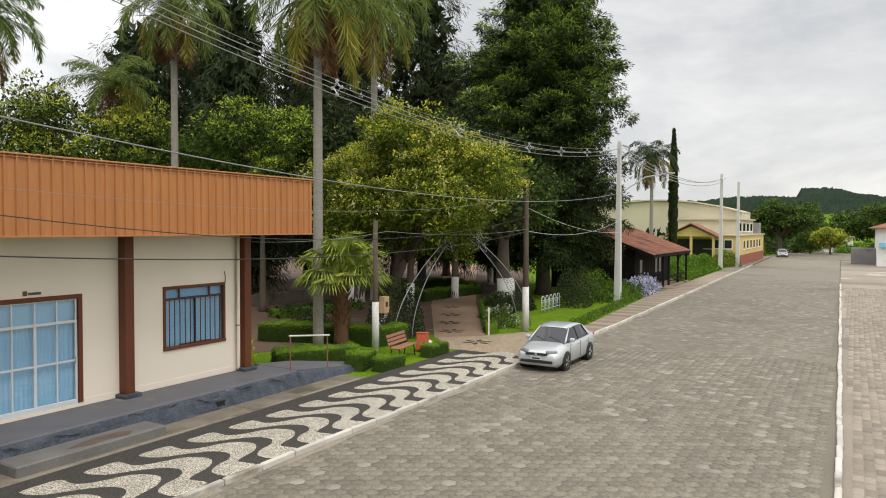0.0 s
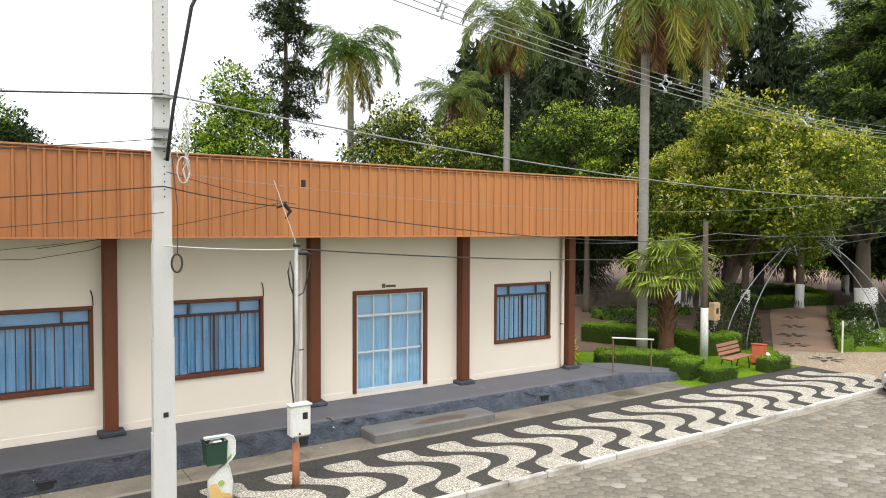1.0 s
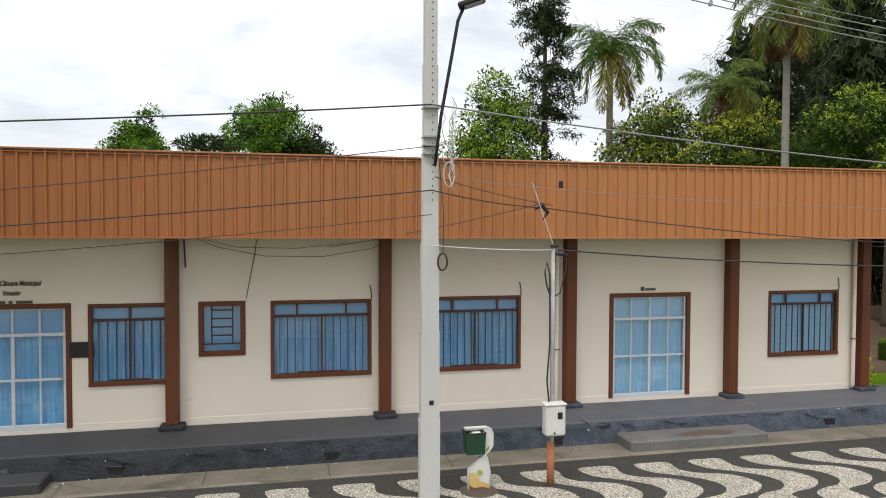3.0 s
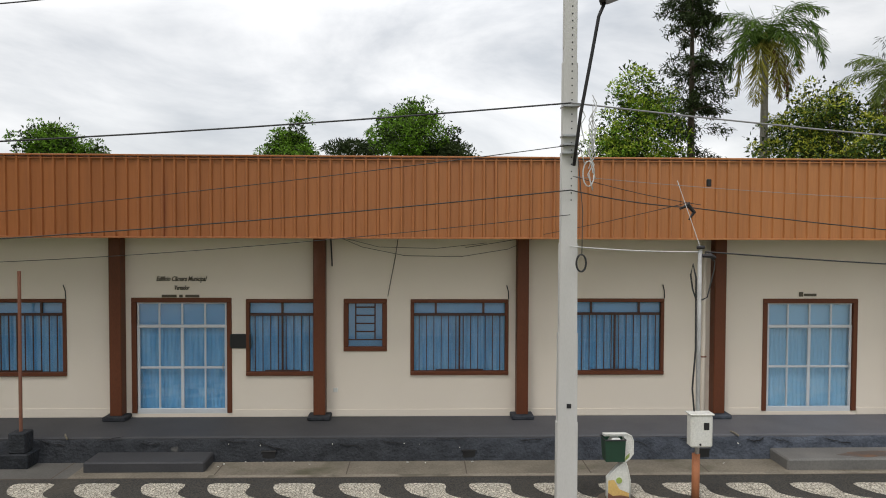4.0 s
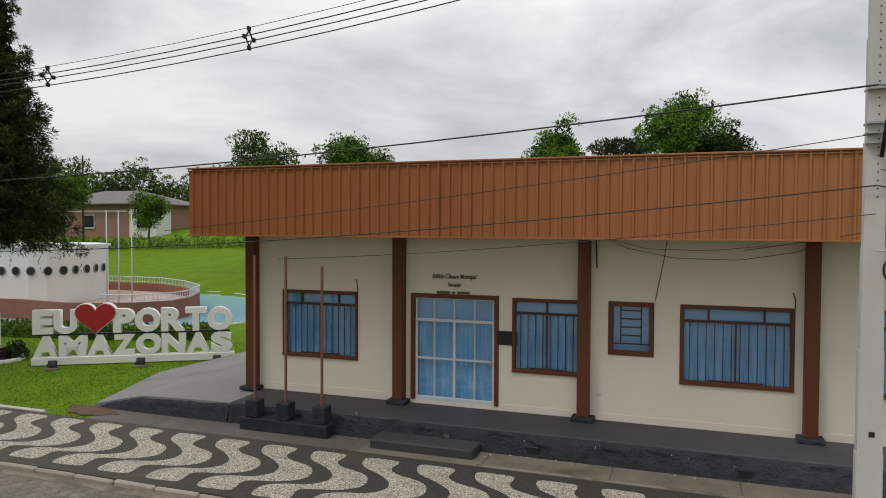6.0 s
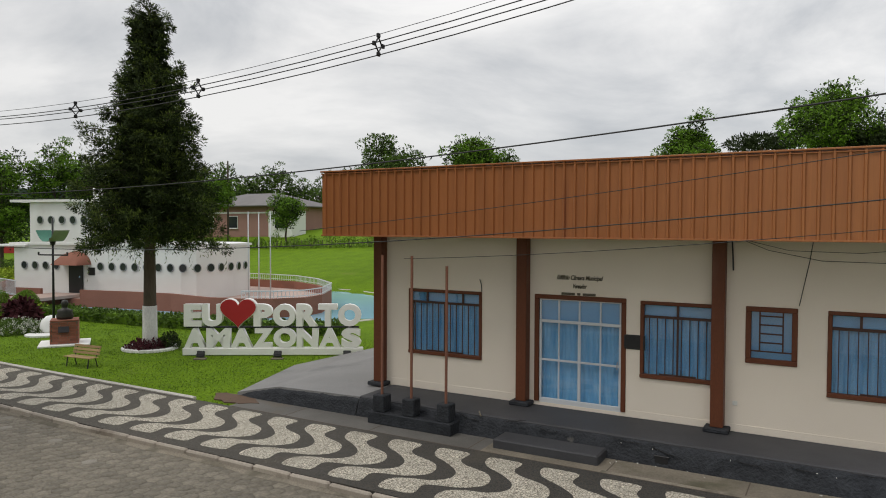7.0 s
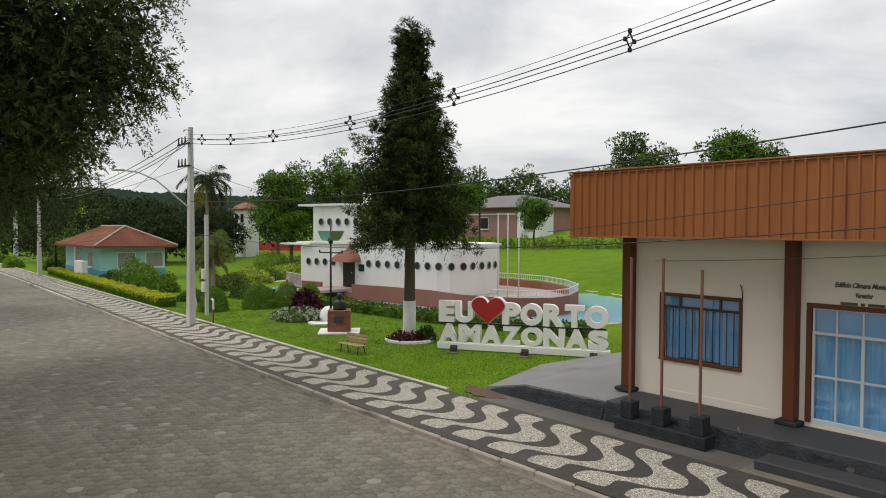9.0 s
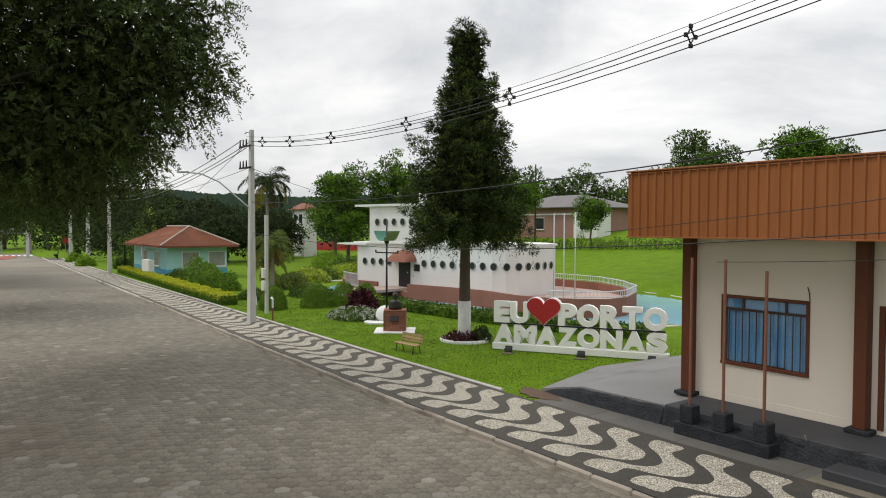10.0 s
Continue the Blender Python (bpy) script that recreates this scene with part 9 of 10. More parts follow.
for i in range(len(RF) - 1):
    rf.f.extend([(i * 6 + j, i * 6 + j + 1, i * 6 + j + 7, i * 6 + j + 6) for j in range(5)])
part("roof", rf, M["carpaint"], car, "silver roof panel", True)
for sg in (-1, 1):
    part("front_pillar", Shape().tube([(0.98, sg * 0.70, 0.935), (1.33, sg * 0.63, 1.165), (1.70, sg * 0.555, 1.39)], [0.035, 0.03, 0.03], 6), M["carpaint"], car, smooth=True)
    part("rear_pillar", Shape().add([(3.02, sg * 0.572, 1.37), (3.22, sg * 0.535, 1.345), (3.80, sg * 0.64, 1.00), (3.74, sg * 0.70, 0.985), (3.30, sg * 0.752, 0.985), (3.12, sg * 0.66, 1.20)], [(0, 1, 2, 3, 4, 5)]), M["carpaint"], car)
    part("middle_pillar", Shape().add([(2.14, sg * 0.764, 0.96), (2.24, sg * 0.764, 0.96), (2.22, sg * 0.578, 1.42), (2.14, sg * 0.578, 1.42)], [(0, 1, 2, 3)]), M["blackplastic"], car)
    part("sill_trim", Shape().tube([(1.05, sg * 0.745, 0.945), (2.2, sg * 0.772, 0.965), (3.35, sg * 0.765, 0.985)], 0.012, 5), M["blackplastic"], car)
    mr = part("mirror", Shape().box(1.2, 1.34, sg * 0.86 - 0.09, sg * 0.86 + 0.09, 0.95, 1.09, 0.03), M["carpaint"], car)
    for x in (2.18, 3.06, 1.15):
        part("door_gap", Shape().box(x - 0.006, x + 0.006, sg * 0.846 - 0.004, sg * 0.846 + 0.004, 0.30, 0.9), M["dark"], car)
    for x in (2.02, 2.9):
        part("door_handle", Shape().box(x - 0.09, x + 0.09, sg * 0.85 - 0.015, sg * 0.85 + 0.015, 0.80, 0.83, 0.008), M["carpaint"], car)
    hl = part("headlight", Shape().box(-0.05, 0.1, -0.20, 0.20, -0.075, 0.075, 0.035, m=pose(0.135, sg * 0.52, 0.675, 0, -28, -sg * 30)), M["lampglass"], car, "clear headlight")
    part("lamp_bowl", Shape().tube([(-0.058, 0, 0), (-0.03, 0, 0)], 0.05, 10), M["chrome"], hl).matrix_basis = pose(0.135, sg * 0.50, 0.675, 0, -28, -sg * 30)
    part("tail_light", Shape().box(-0.05, 0.03, -0.15, 0.15, -0.09, 0.09, 0.02, m=pose(4.15, sg * 0.56, 0.84, 0, 0, -sg * 18)), M["red"], car)
    for x in (0.80, 3.27):
        part("wheel_arch", Shape().tube([(x, sg * 0.60, 0.33), (x, sg * 0.852, 0.33)], 0.355, 22), M["blackplastic"], car)
        w = part("wheel", Shape().lathe([(0.20, -0.09), (0.29, -0.09), (0.305, -0.06), (0.305, 0.06), (0.29, 0.09), (0.20, 0.09)], (0, 0, 0), 22), M["tyre"], car, "black tyre", True)
        w.matrix_basis = pose(x, sg * 0.775, 0.302, 90 * -sg, 0, 0)
        part("rim", Shape().lathe([(0.0, 0.07), (0.06, 0.075), (0.07, 0.055), (0.20, 0.07), (0.205, 0.092), (0.0, 0.03)], (0, 0, 0), 18), M["darkmetal"], w)
        for k2 in range(5):
            a = k2 * 2 * math.pi / 5
            part("spoke", Shape().box(0.04, 0.2, -0.026, 0.026, 0.075, 0.096, 0.006, m=pose(0, 0, 0, 0, 0, math.degrees(a))), M["chrome"], w)
part("grille", Shape().box(-0.035, 0.08, -0.40, 0.40, 0.60, 0.675, 0.01), M["blackplastic"], car)
part("badge", Shape().tube([(-0.045, 0, 0.63), (0.0, 0, 0.63)], 0.05, 12), M["chrome"], car)
part("air_intake", Shape().box(-0.045, 0.12, -0.60, 0.60, 0.325, 0.43, 0.02), M["blackplastic"], car)
part("number_plate", Shape().box(-0.055, 0.0, -0.2, 0.2, 0.44, 0.56, 0.004), M["binwhite"], car, "pale plate with plain bars")
part("plate_bar", Shape().box(-0.060, -0.054, -0.15, 0.15, 0.47, 0.52), M["darkmetal"], car)
part("plate_bar", Shape().box(-0.060, -0.054, -0.2, 0.2, 0.535, 0.556), M["curtain"], car)
part("wiper", Shape().tube([(1.02, -0.5, 0.985), (1.2, 0.0, 1.09)], 0.008, 4).tube([(1.02, 0.1, 0.985), (1.2, 0.5, 1.09)], 0.008, 4), M["blackplastic"], car)

# ---- houses round about ----
def hip_roof(shape, x0, x1, y0, y1, z, top, eave=0.5, ridge_x=True):
    x0, x1, y0, y1 = x0 - eave, x1 + eave, y0 - eave, y1 + eave
    if ridge_x:
        h = (y1 - y0) / 2
        a, b = (x0 + h, (y0 + y1) / 2, top), (x1 - h, (y0 + y1) / 2, top)
    else:
        h = (x1 - x0) / 2
        a, b = ((x0 + x1) / 2, y0 + h, top), ((x0 + x1) / 2, y1 - h, top)
    c = [(x0, y0, z), (x1, y0, z), (x1, y1, z), (x0, y1, z)]
    v = c + [a, b] + [(p[0], p[1], z - 0.12) for p in c]
    f = [(0, 1, 5, 4), (1, 2, 5), (2, 3, 4, 5), (3, 0, 4)] if ridge_x else [(0, 1, 4), (1, 2, 5, 4), (2, 3, 5), (3, 0, 4, 5)]
    return shape.add(v, f + [(6, 7, 1, 0), (7, 8, 2, 1), (8, 9, 3, 2), (9, 6, 0, 3), (6, 9, 8, 7)])


def tile_slope(parent, origin, along, up, na, nu, w, h, mat):
    """Rows of rounded clay tiles on a slope, joined as one covering."""
    o, a, u = Vector(origin), Vector(along).normalized(), Vector(up).normalized()
    n = a.cross(u).normalized()
    if n.z < 0:
        n = -n
    s = Shape()
    for i in range(na):
        for k2 in range(nu):
            b = o + a * (i * w) + u * (k2 * h)
            p = [b, b + a * w * 0.5 + n * 0.09, b + a * w, b + a * w + u * h * 1.08 - n * 0.0, b + a * w * 0.5 + u * h * 1.08 + n * 0.05, b + u * h * 1.08]
            s.add(p, [(0, 1, 4, 5), (1, 2, 3, 4)])
    ob = part("roof_tiles", s, mat, parent, "weathered rounded clay tiles")
    tagged(ob, kind="stuff")


def hip_tiles(parent, a, b, c, d, na, nu, mat="rooftile"):
    """Rows of rounded clay tiles on a slope between eave a-b and ridge d-c, joined as one covering."""
    a, b, c, d = (Vector(q) for q in (a, b, c, d))
    n = (b - a).cross(d - a if (d - a).length > 0.1 else c - a).normalized()
    n = -n if n.z < 0 else n
    s = Shape()
    for k2 in range(nu):
        l0, r0, l1, r1 = a.lerp(d, k2 / nu), b.lerp(c, k2 / nu), a.lerp(d, (k2 + 1.06) / nu), b.lerp(c, (k2 + 1.06) / nu)
        m = max(2, int(na * (r0 - l0).length / (b - a).length))
        for i in range(m):
            p, q, u, w = l0.lerp(r0, i / m), l0.lerp(r0, (i + 1) / m), l1.lerp(r1, i / m), l1.lerp(r1, (i + 1) / m)
            s.add([p + n * 0.02, (p + q) / 2 + n * 0.11, q + n * 0.02, w + n * 0.01, (u + w) / 2 + n * 0.06, u + n * 0.01], [(0, 1, 4, 5), (1, 2, 3, 4)])
    tagged(part("roof_tiles", s, M[mat], parent), "weathered rounded clay tiles", kind="stuff")


def simple_window(parent, x, y, z, w, h, axis, mat="carglass"):
    """A framed window on a wall facing -y (axis 'y'), or +x / -x (axis 'x')."""
    fr = Shape()
    if axis == "y":
        fr.box(x - w / 2 - 0.08, x + w / 2 + 0.08, y - 0.06, y + 0.02, z - 0.08, z + h + 0.08, 0.01)
        gl = Shape().box(x - w / 2, x + w / 2, y - 0.075, y - 0.05, z, z + h)
        sl = Shape().box(x - w / 2 - 0.12, x + w / 2 + 0.12, y - 0.14, y, z - 0.14, z - 0.07)
    else:
        fr.box(x - 0.06, x + 0.06, y - w / 2 - 0.08, y + w / 2 + 0.08, z - 0.08, z + h + 0.08, 0.01)
        gl = Shape().box(x - 0.075, x + 0.075, y - w / 2, y + w / 2, z, z + h)
        sl = Shape().box(x - 0.12, x + 0.12, y - w / 2 - 0.12, y + w / 2 + 0.12, z - 0.14, z - 0.07)
    win = part("window", fr, M["whitepaint"], parent)
    part("pane", gl, M[mat], win)
    part("sill", sl, M["whitepaint"], win)


th = thing("turquoise_house", "pale turquoise bungalow with a hipped clay-tile roof", "house")
part("wall", Shape().box(-82, -68.2, 17.4, 23, 0.0, 3.15), M["turq"], th)
part("plinth", Shape().box(-82.02, -68.18, 17.38, 23.02, 0.0, 1.0), M["turqblue"], th, "blue-painted plinth")
part("roof", hip_roof(Shape(), -82, -68.2, 17.4, 23, 3.2, 5.0, 0.9), M["oldtile"], th, "weathered clay roof")
hip_tiles(th, (-67.3, 16.5, 3.2), (-67.3, 23.9, 3.2), (-71.0, 20.2, 5.0), (-71.0, 20.2, 5.0), 28, 16, "oldtile")
hip_tiles(th, (-82.9, 16.5, 3.2), (-67.3, 16.5, 3.2), (-71.0, 20.2, 5.0), (-79.2, 20.2, 5.0), 52, 16, "oldtile")
for y in (19.5, 22.0):
    simple_window(th, -68.19, y, 1.3, 1.5, 1.3, "x", "blind")
for x in (-72, -76.5):
    simple_window(th, x, 17.39, 1.3, 1.5, 1.3, "y", "blind")
rc = Shape().tube([(-67.3, 16.5, 3.3), (-71.0, 20.2, 5.1)], 0.08, 6).tube([(-67.3, 23.9, 3.3), (-71.0, 20.2, 5.1)], 0.08, 6).tube([(-71.0, 20.2, 5.1), (-79.2, 20.2, 5.1)], 0.08, 6)
part("ridge_caps", rc, M["kerbgrey"], th, "pale mortared hip and ridge tiles")
part("porch_post", Shape().tube([(-82.6, 16.6, 0), (-82.6, 16.6, 3.1)], 0.08, 6), M["darkwood"], th)
part("porch_post", Shape().tube([(-74.6, 16.6, 0), (-74.6, 16.6, 3.1)], 0.08, 6), M["whitepaint"], th)
gw = solo("garden_wall", Shape().box(-71.6, -69.0, 15.9, 16.4, 0, 1.9, 0.02), M["whitepaint"], "short white garden wall before the turquoise house", "wall")

kiosk = thing("kiosk", "black-stained timber kiosk with a clay-tile roof and porch", "kiosk")
KX0, KX1, KY0, KY1 = 55.5, 67.0, 15.0, 22.0
npl = 24
for i in range(npl):
    y = KY0 + (KY1 - KY0) * i / npl
    part("plank", Shape().box(KX0 - 0.03, KX0 + 0.1, y + 0.01, y + (KY1 - KY0) / npl - 0.01, 0.1, 3.3 + 1.5 * (1 - abs((y + 0.15 - 18.5) / 3.5)), 0.0), M["darkwood"], kiosk)
for i in range(36):
    x = KX0 + (KX1 - KX0) * i / 36
    part("plank", Shape().box(x + 0.01, x + 11.5 / 36 - 0.01, KY0 - 0.03, KY0 + 0.1, 0.1, 3.3), M["darkwood"], kiosk)
part("core", Shape().box(KX0 + 0.1, KX1, KY0 + 0.1, KY1, 0.0, 3.3), M["darkwood"], kiosk)
rt = Shape()
for sgn, ye in ((-1, 13.2), (1, 23.0)):
    rt.add([(KX0 - 1.2, ye, 2.95), (KX1 + 1.0, ye, 2.95), (KX1 + 1.0, 18.5, 5.0), (KX0 - 1.2, 18.5, 5.0), (KX0 - 1.2, ye, 2.8), (KX1 + 1.0, ye, 2.8), (KX1 + 1.0, 18.5, 4.85), (KX0 - 1.2, 18.5, 4.85)],
           [(0, 1, 2, 3), (4, 7, 6, 5), (0, 4, 5, 1), (1, 5, 6, 2), (0, 3, 7, 4)])
part("roof", rt, M["darkwood"], kiosk)
tile_slope(kiosk, (KX0 - 1.25, 13.15, 3.0), (1, 0, 0), (0, 5.35, 2.05), 46, 16, 0.30, 0.36, M["rooftile"])
tile_slope(kiosk, (KX0 - 1.25, 23.05, 3.0), (1, 0, 0), (0, -4.55, 2.05), 46, 14, 0.30, 0.36, M["rooftile"])
for x in (58.5, 60.5, 64.0, 67.5):
    part("porch_post", Shape().box(x - 0.08, x + 0.08, 13.4, 13.56, 0.1, 2.85), M["darkwood"], kiosk)
part("porch_floor", Shape().box(58, 68, 13.3, 15.0, 0.0, 0.28, 0.02), M["slab"], kiosk)
part("porch_rail", Shape().box(60.5, 67.5, 13.42, 13.5, 1.0, 1.08).box(60.5, 67.5, 13.42, 13.5, 0.6, 0.66), M["darkwood"], kiosk)
for x in (57.2, 62.2, 63.6):
    part("window", Shape().box(x - 0.4, x + 0.4, KY0 - 0.06, KY0, 1.2, 2.5, 0.01), M["carglass"], kiosk)
part("entry_step", Shape().box(58.4, 60.8, 12.6, 13.3, 0.0, 0.2, 0.02), M["slab"], kiosk)

hall = thing("yellow_hall", "large cream hall with a curved roofline and yellow street front", "building")
arcp = [(y, 9.3 - 0.0125 * (y - 27) ** 2) for y in np.linspace(14.5, 38, 24)]
s = Shape()
nn = len(arcp)
v = [(112, y, z) for y, z in arcp] + [(121.5, y, z) for y, z in arcp] + [(112, 38, 0), (112, 14.5, 0), (121.5, 38, 0), (121.5, 14.5, 0)]
s.add(v, [tuple(range(nn)) + (2 * nn, 2 * nn + 1), tuple(range(nn, 2 * nn)) + (2 * nn + 2, 2 * nn + 3), (0, nn, 2 * nn + 3, 2 * nn + 1)])
part("wall", s, M["hallcream"], hall, "cream curved end wall")
s = Shape()
for i in range(nn - 1):
    (y0, z0), (y1, z1) = arcp[i], arcp[i + 1]
    s.add([(111.6, y0, z0 + 0.05), (121.9, y0, z0 + 0.05), (121.9, y1, z1 + 0.05), (111.6, y1, z1 + 0.05), (111.6, y0, z0 + 0.25), (121.9, y0, z0 + 0.25), (121.9, y1, z1 + 0.25), (111.6, y1, z1 + 0.25)],
          [(4, 5, 6, 7), (0, 3, 2, 1), (0, 1, 5, 4), (3, 7, 6, 2), (0, 4, 7, 3)])
part("roof", s, M["hallcream"], hall, "thin curved roof")
part("street_front", Shape().box(100, 128, 13.2, 22, 0.0, 4.1), M["yellow"], hall, "yellow lower front")
part("brick_plinth", Shape().box(99.97, 128.03, 13.17, 22.02, 0.0, 1.5), M["brickred"], hall, "brick-red plinth")
part("upper_block", Shape().box(104, 121, 14.0, 22, 4.1, 6.3).box(103.7, 121.3, 13.7, 22, 6.3, 6.5), M["hallcream"], hall, "stained cream upper block")
part("coping", Shape().box(99.8, 128.2, 13.0, 22, 4.1, 4.25), M["hallcream"], hall)
for i in range(4):
    simple_window(hall, 106 + i * 4.0, 13.99, 4.7, 2.2, 1.1, "y")
part("water_box", Shape().box(124, 127, 13.5, 16.0, 4.2, 6.0, 0.03), M["apron"], hall, "grey rendered box on the roof")
for i in range(3):
    simple_window(hall, 99.99, 14.6 + i * 1.3, 2.4, 0.9, 1.1, "x")
for i in range(6):
    simple_window(hall, 104 + i * 3.6, 13.19, 2.3, 1.4, 1.1, "y")
part("gable_porch", Shape().add([(97, 15.8, 4.0), (97, 21.8, 4.0), (97, 18.8, 5.4), (101, 15.8, 4.0), (101, 21.8, 4.0), (101, 18.8, 5.4)], [(0, 1, 2), (0, 3, 4, 1), (0, 2, 5, 3), (1, 4, 5, 2), (3, 5, 4)]), M["yellow"], hall)
gp = Shape()
for ya, yb in ((15.4, 18.8), (22.2, 18.8)):
    gp.add([(96.6, ya, 3.9), (101, ya, 3.9), (101, yb, 5.62), (96.6, yb, 5.62), (96.6, ya, 4.05), (101, ya, 4.05), (101, yb, 5.77), (96.6, yb, 5.77)], [(4, 5, 6, 7), (0, 3, 2, 1), (0, 4, 7, 3), (0, 1, 5, 4)])
part("gable_roof", gp, M["rooftile"], hall, "clay-tile porch gable")
for y in (16.0, 18.8, 21.6):
    part("porch_post", Shape().box(97, 97.3, y - 0.15, y + 0.15, 0, 4.0), M["yellow"], hall)
part("porch_opening", Shape().box(99.9, 99.96, 16.3, 21.3, 0.4, 3.6), M["dark"], hall)

rh = thing("red_roof_house", "white two-storey house with a red hipped roof", "house")
part("wall", Shape().box(112, 126, -14, -2.6, 0, 5.2), M["whitepaint"], rh)
part("roof", hip_roof(Shape(), 112, 126, -14, -2.6, 5.25, 7.4, 0.9), M["rooftile"], rh, "red clay roof")
for y in (-4.5, -8.0, -11.5):
    simple_window(rh, 111.99, y, 1.0, 1.6, 1.4, "x")
    simple_window(rh, 111.99, y, 3.4, 1.4, 1.2, "x")
part("sign_board", Shape().box(111.5, 111.8, -6.2, -2.8, 2.6, 3.2), M["curtain"], rh, "plain blue shop sign")
solo("grey_wall", Shape().box(118, 121, -2.9, 0.5, 0, 2.3, 0.02), M["apron"], "plain grey block wall by the red-roofed house", "wall")

ph = thing("pink_house", "dull pink low house with a grey sheet roof on the bank", "house")
g0 = 3.5
part("wall", Shape().box(-79, -63, 68, 78, g0 - 3, g0 + 4.3), M["pinkwall"], ph)
part("white_front", Shape().box(-64.5, -60.5, 67.4, 70, g0 - 3, g0 + 3.6), M["whitepaint"], ph)
part("roof", hip_roof(Shape(), -79, -63, 68, 78, g0 + 4.35, g0 + 6.2, 0.8), M["greyroof"], ph, "grey sheet roof")
for x in (-76, -71.5, -62.4):
    simple_window(ph, x, 67.98 if x < -65 else 67.38, g0 + 1.4, 1.8, 1.5, "y")
part("coping", Shape().box(-79.05, -64.5, 67.93, 67.99, g0 + 3.3, g0 + 3.5), M["whitepaint"], ph)
wh = thing("white_house", "white two-storey house with a clay roof behind the trees", "house")
part("wall", Shape().box(-110.0, -105.5, 48.2, 50.4, 0, 7.9), M["whitepaint"], wh)
part("roof", hip_roof(Shape(), -110.0, -105.5, 48.2, 50.4, 7.95, 9.0, 0.6), M["rooftile"], wh, "clay roof")
for z in (2.5, 5.7):
    for x in (-108.8, -106.7):
        simple_window(wh, x, 48.18, z, 1.2, 1.4, "y")
solo("red_wall", Shape().box(-120, -92, 57, 57.3, 0, float(ground_z(-95, 57)) + 1.0), M["redwall"], "bright red boundary wall beyond the lawn", "wall")
fence = thing("bank_fence", "low pale picket fence along the top of the bank", "fence")
s = Shape()
for i in range(120):
    x = -80 + i * 0.6
    y = 60.5 + 0.1 * (x + 80) * 0.3
    z = float(ground_z(x, y))
    s.box(x - 0.04, x + 0.04, y - 0.03, y + 0.03, z - 0.1, z + 0.65)
tagged(part("pickets", s, M["concrete"], fence), kind="stuff")
for x, y, h in ((-66, 62, 10.5),):
    u = thing("telephone_pole", "dark timber pole beyond the bank", "utility pole", "street poles", at=(x, y, float(ground_z(x, y)) - 0.1))
    part("shaft", Shape().tube([(0, 0, 0), (0, 0, h)], [0.14, 0.09], 7), M["bark"], u)

# ---- far woods ----
def woods(name, label, pts, size, mat, seed, m=110, flat=False):
    global rng
    rng = np.random.default_rng(seed)
    P, Dd = [], []
    for x, y, z, r, h in pts:
        d = unit(rng.normal(size=(m, 3)))
        d[:, 2] = np.abs(d[:, 2])
        P.append(np.array([x, y, z]) + d * np.array([r, r, h]))
        Dd.append(d + rng.normal(size=d.shape) * 0.5)
    P, Dd = np.concatenate(P), np.concatenate(Dd)
    way = rng.normal(size=Dd.shape) if flat else Dd
    me = leaf_mesh(name, P, way, size * rng.uniform(0.6, 1.4, len(P)), size * 0.7, mat, face=Dd + np.array([0, 0, 0.4]))
    return solo(name, me, mat, label, "trees", kind="stuff")


rnd = random.Random(12)
pts = []
for i in range(420):
    a, r = radians(rnd.uniform(-100, -20)), rnd.uniform(115, 240)
    if rnd.random() < 0.25:
        r = rnd.uniform(240, 420)
    x, y = r * math.sin(a), r * math.cos(a)
    if y < 22 and x < -20 and rnd.random() < 0.9 and y > 0 and r < 150:
        continue
    if -3 < y < 15:
        continue
    h = rnd.uniform(3.5, 6.5) * (1 + r / 500)
    pts.append((x, y, float(ground_z(x, y)), rnd.uniform(3, 5.5) * (1 + r / 400), h))
woods("far_trees", "belt of mixed green trees beyond the houses", pts, 0.95, M["f_far"], 5, 80)
pts = []
for i in range(260):
    a, r = radians(rnd.uniform(-18, 78)), rnd.uniform(110, 220)
    x, y = r * math.sin(a), r * math.cos(a)
    pts.append((x, y, float(ground_z(x, y)), rnd.uniform(3, 6), rnd.uniform(4, 8)))
woods("park_woods", "dark trees behind the park", pts, 1.2, M["f_far"], 6, 50)
def canopy(name, a0, a1, da, seed, label):
    """Forest on the far hills: one uneven sheet of crowns over the land."""
    r = np.random.default_rng(seed)
    az, rr = np.radians(np.arange(a0, a1, da)), np.arange(400, 1080, 7.0)
    ra, rd = np.meshgrid(az, rr, indexing="ij")
    x, y = rd * np.sin(ra), rd * np.cos(ra)
    bump = r.random(x.shape) * 3.6 + 2.2 * np.sin(x * 0.11 + 2 * np.sin(y * 0.05)) * np.sin(y * 0.09)
    z = ground_z(x, y) + 2.5 + bump
    open_field = (np.abs(np.degrees(ra) - 88.6) < 1.3) & (rd < 520)
    z = np.where((rd < 402) | open_field, ground_z(x, y) - 1.5, z)
    k, w = x.shape
    i = np.arange(k * w).reshape(k, w)
    q = np.stack([i[:-1, :-1], i[1:, :-1], i[1:, 1:], i[:-1, 1:]], -1).reshape(-1, 4)
    return solo(name, array_mesh(name, np.stack([x, y, z], -1).reshape(-1, 3), q, M["f_hill"]), M["f_hill"], label, "forest", kind="stuff")


canopy("hill_forest", 78, 94, 0.09, 5, "dark forest covering the far hills")
canopy("hill_forest", 56, 78.2, 0.22, 7, "dark forest on the hills behind the park")
canopy("hill_forest", -98, -54, 0.13, 6, "dark forest covering the far hills beyond the town")
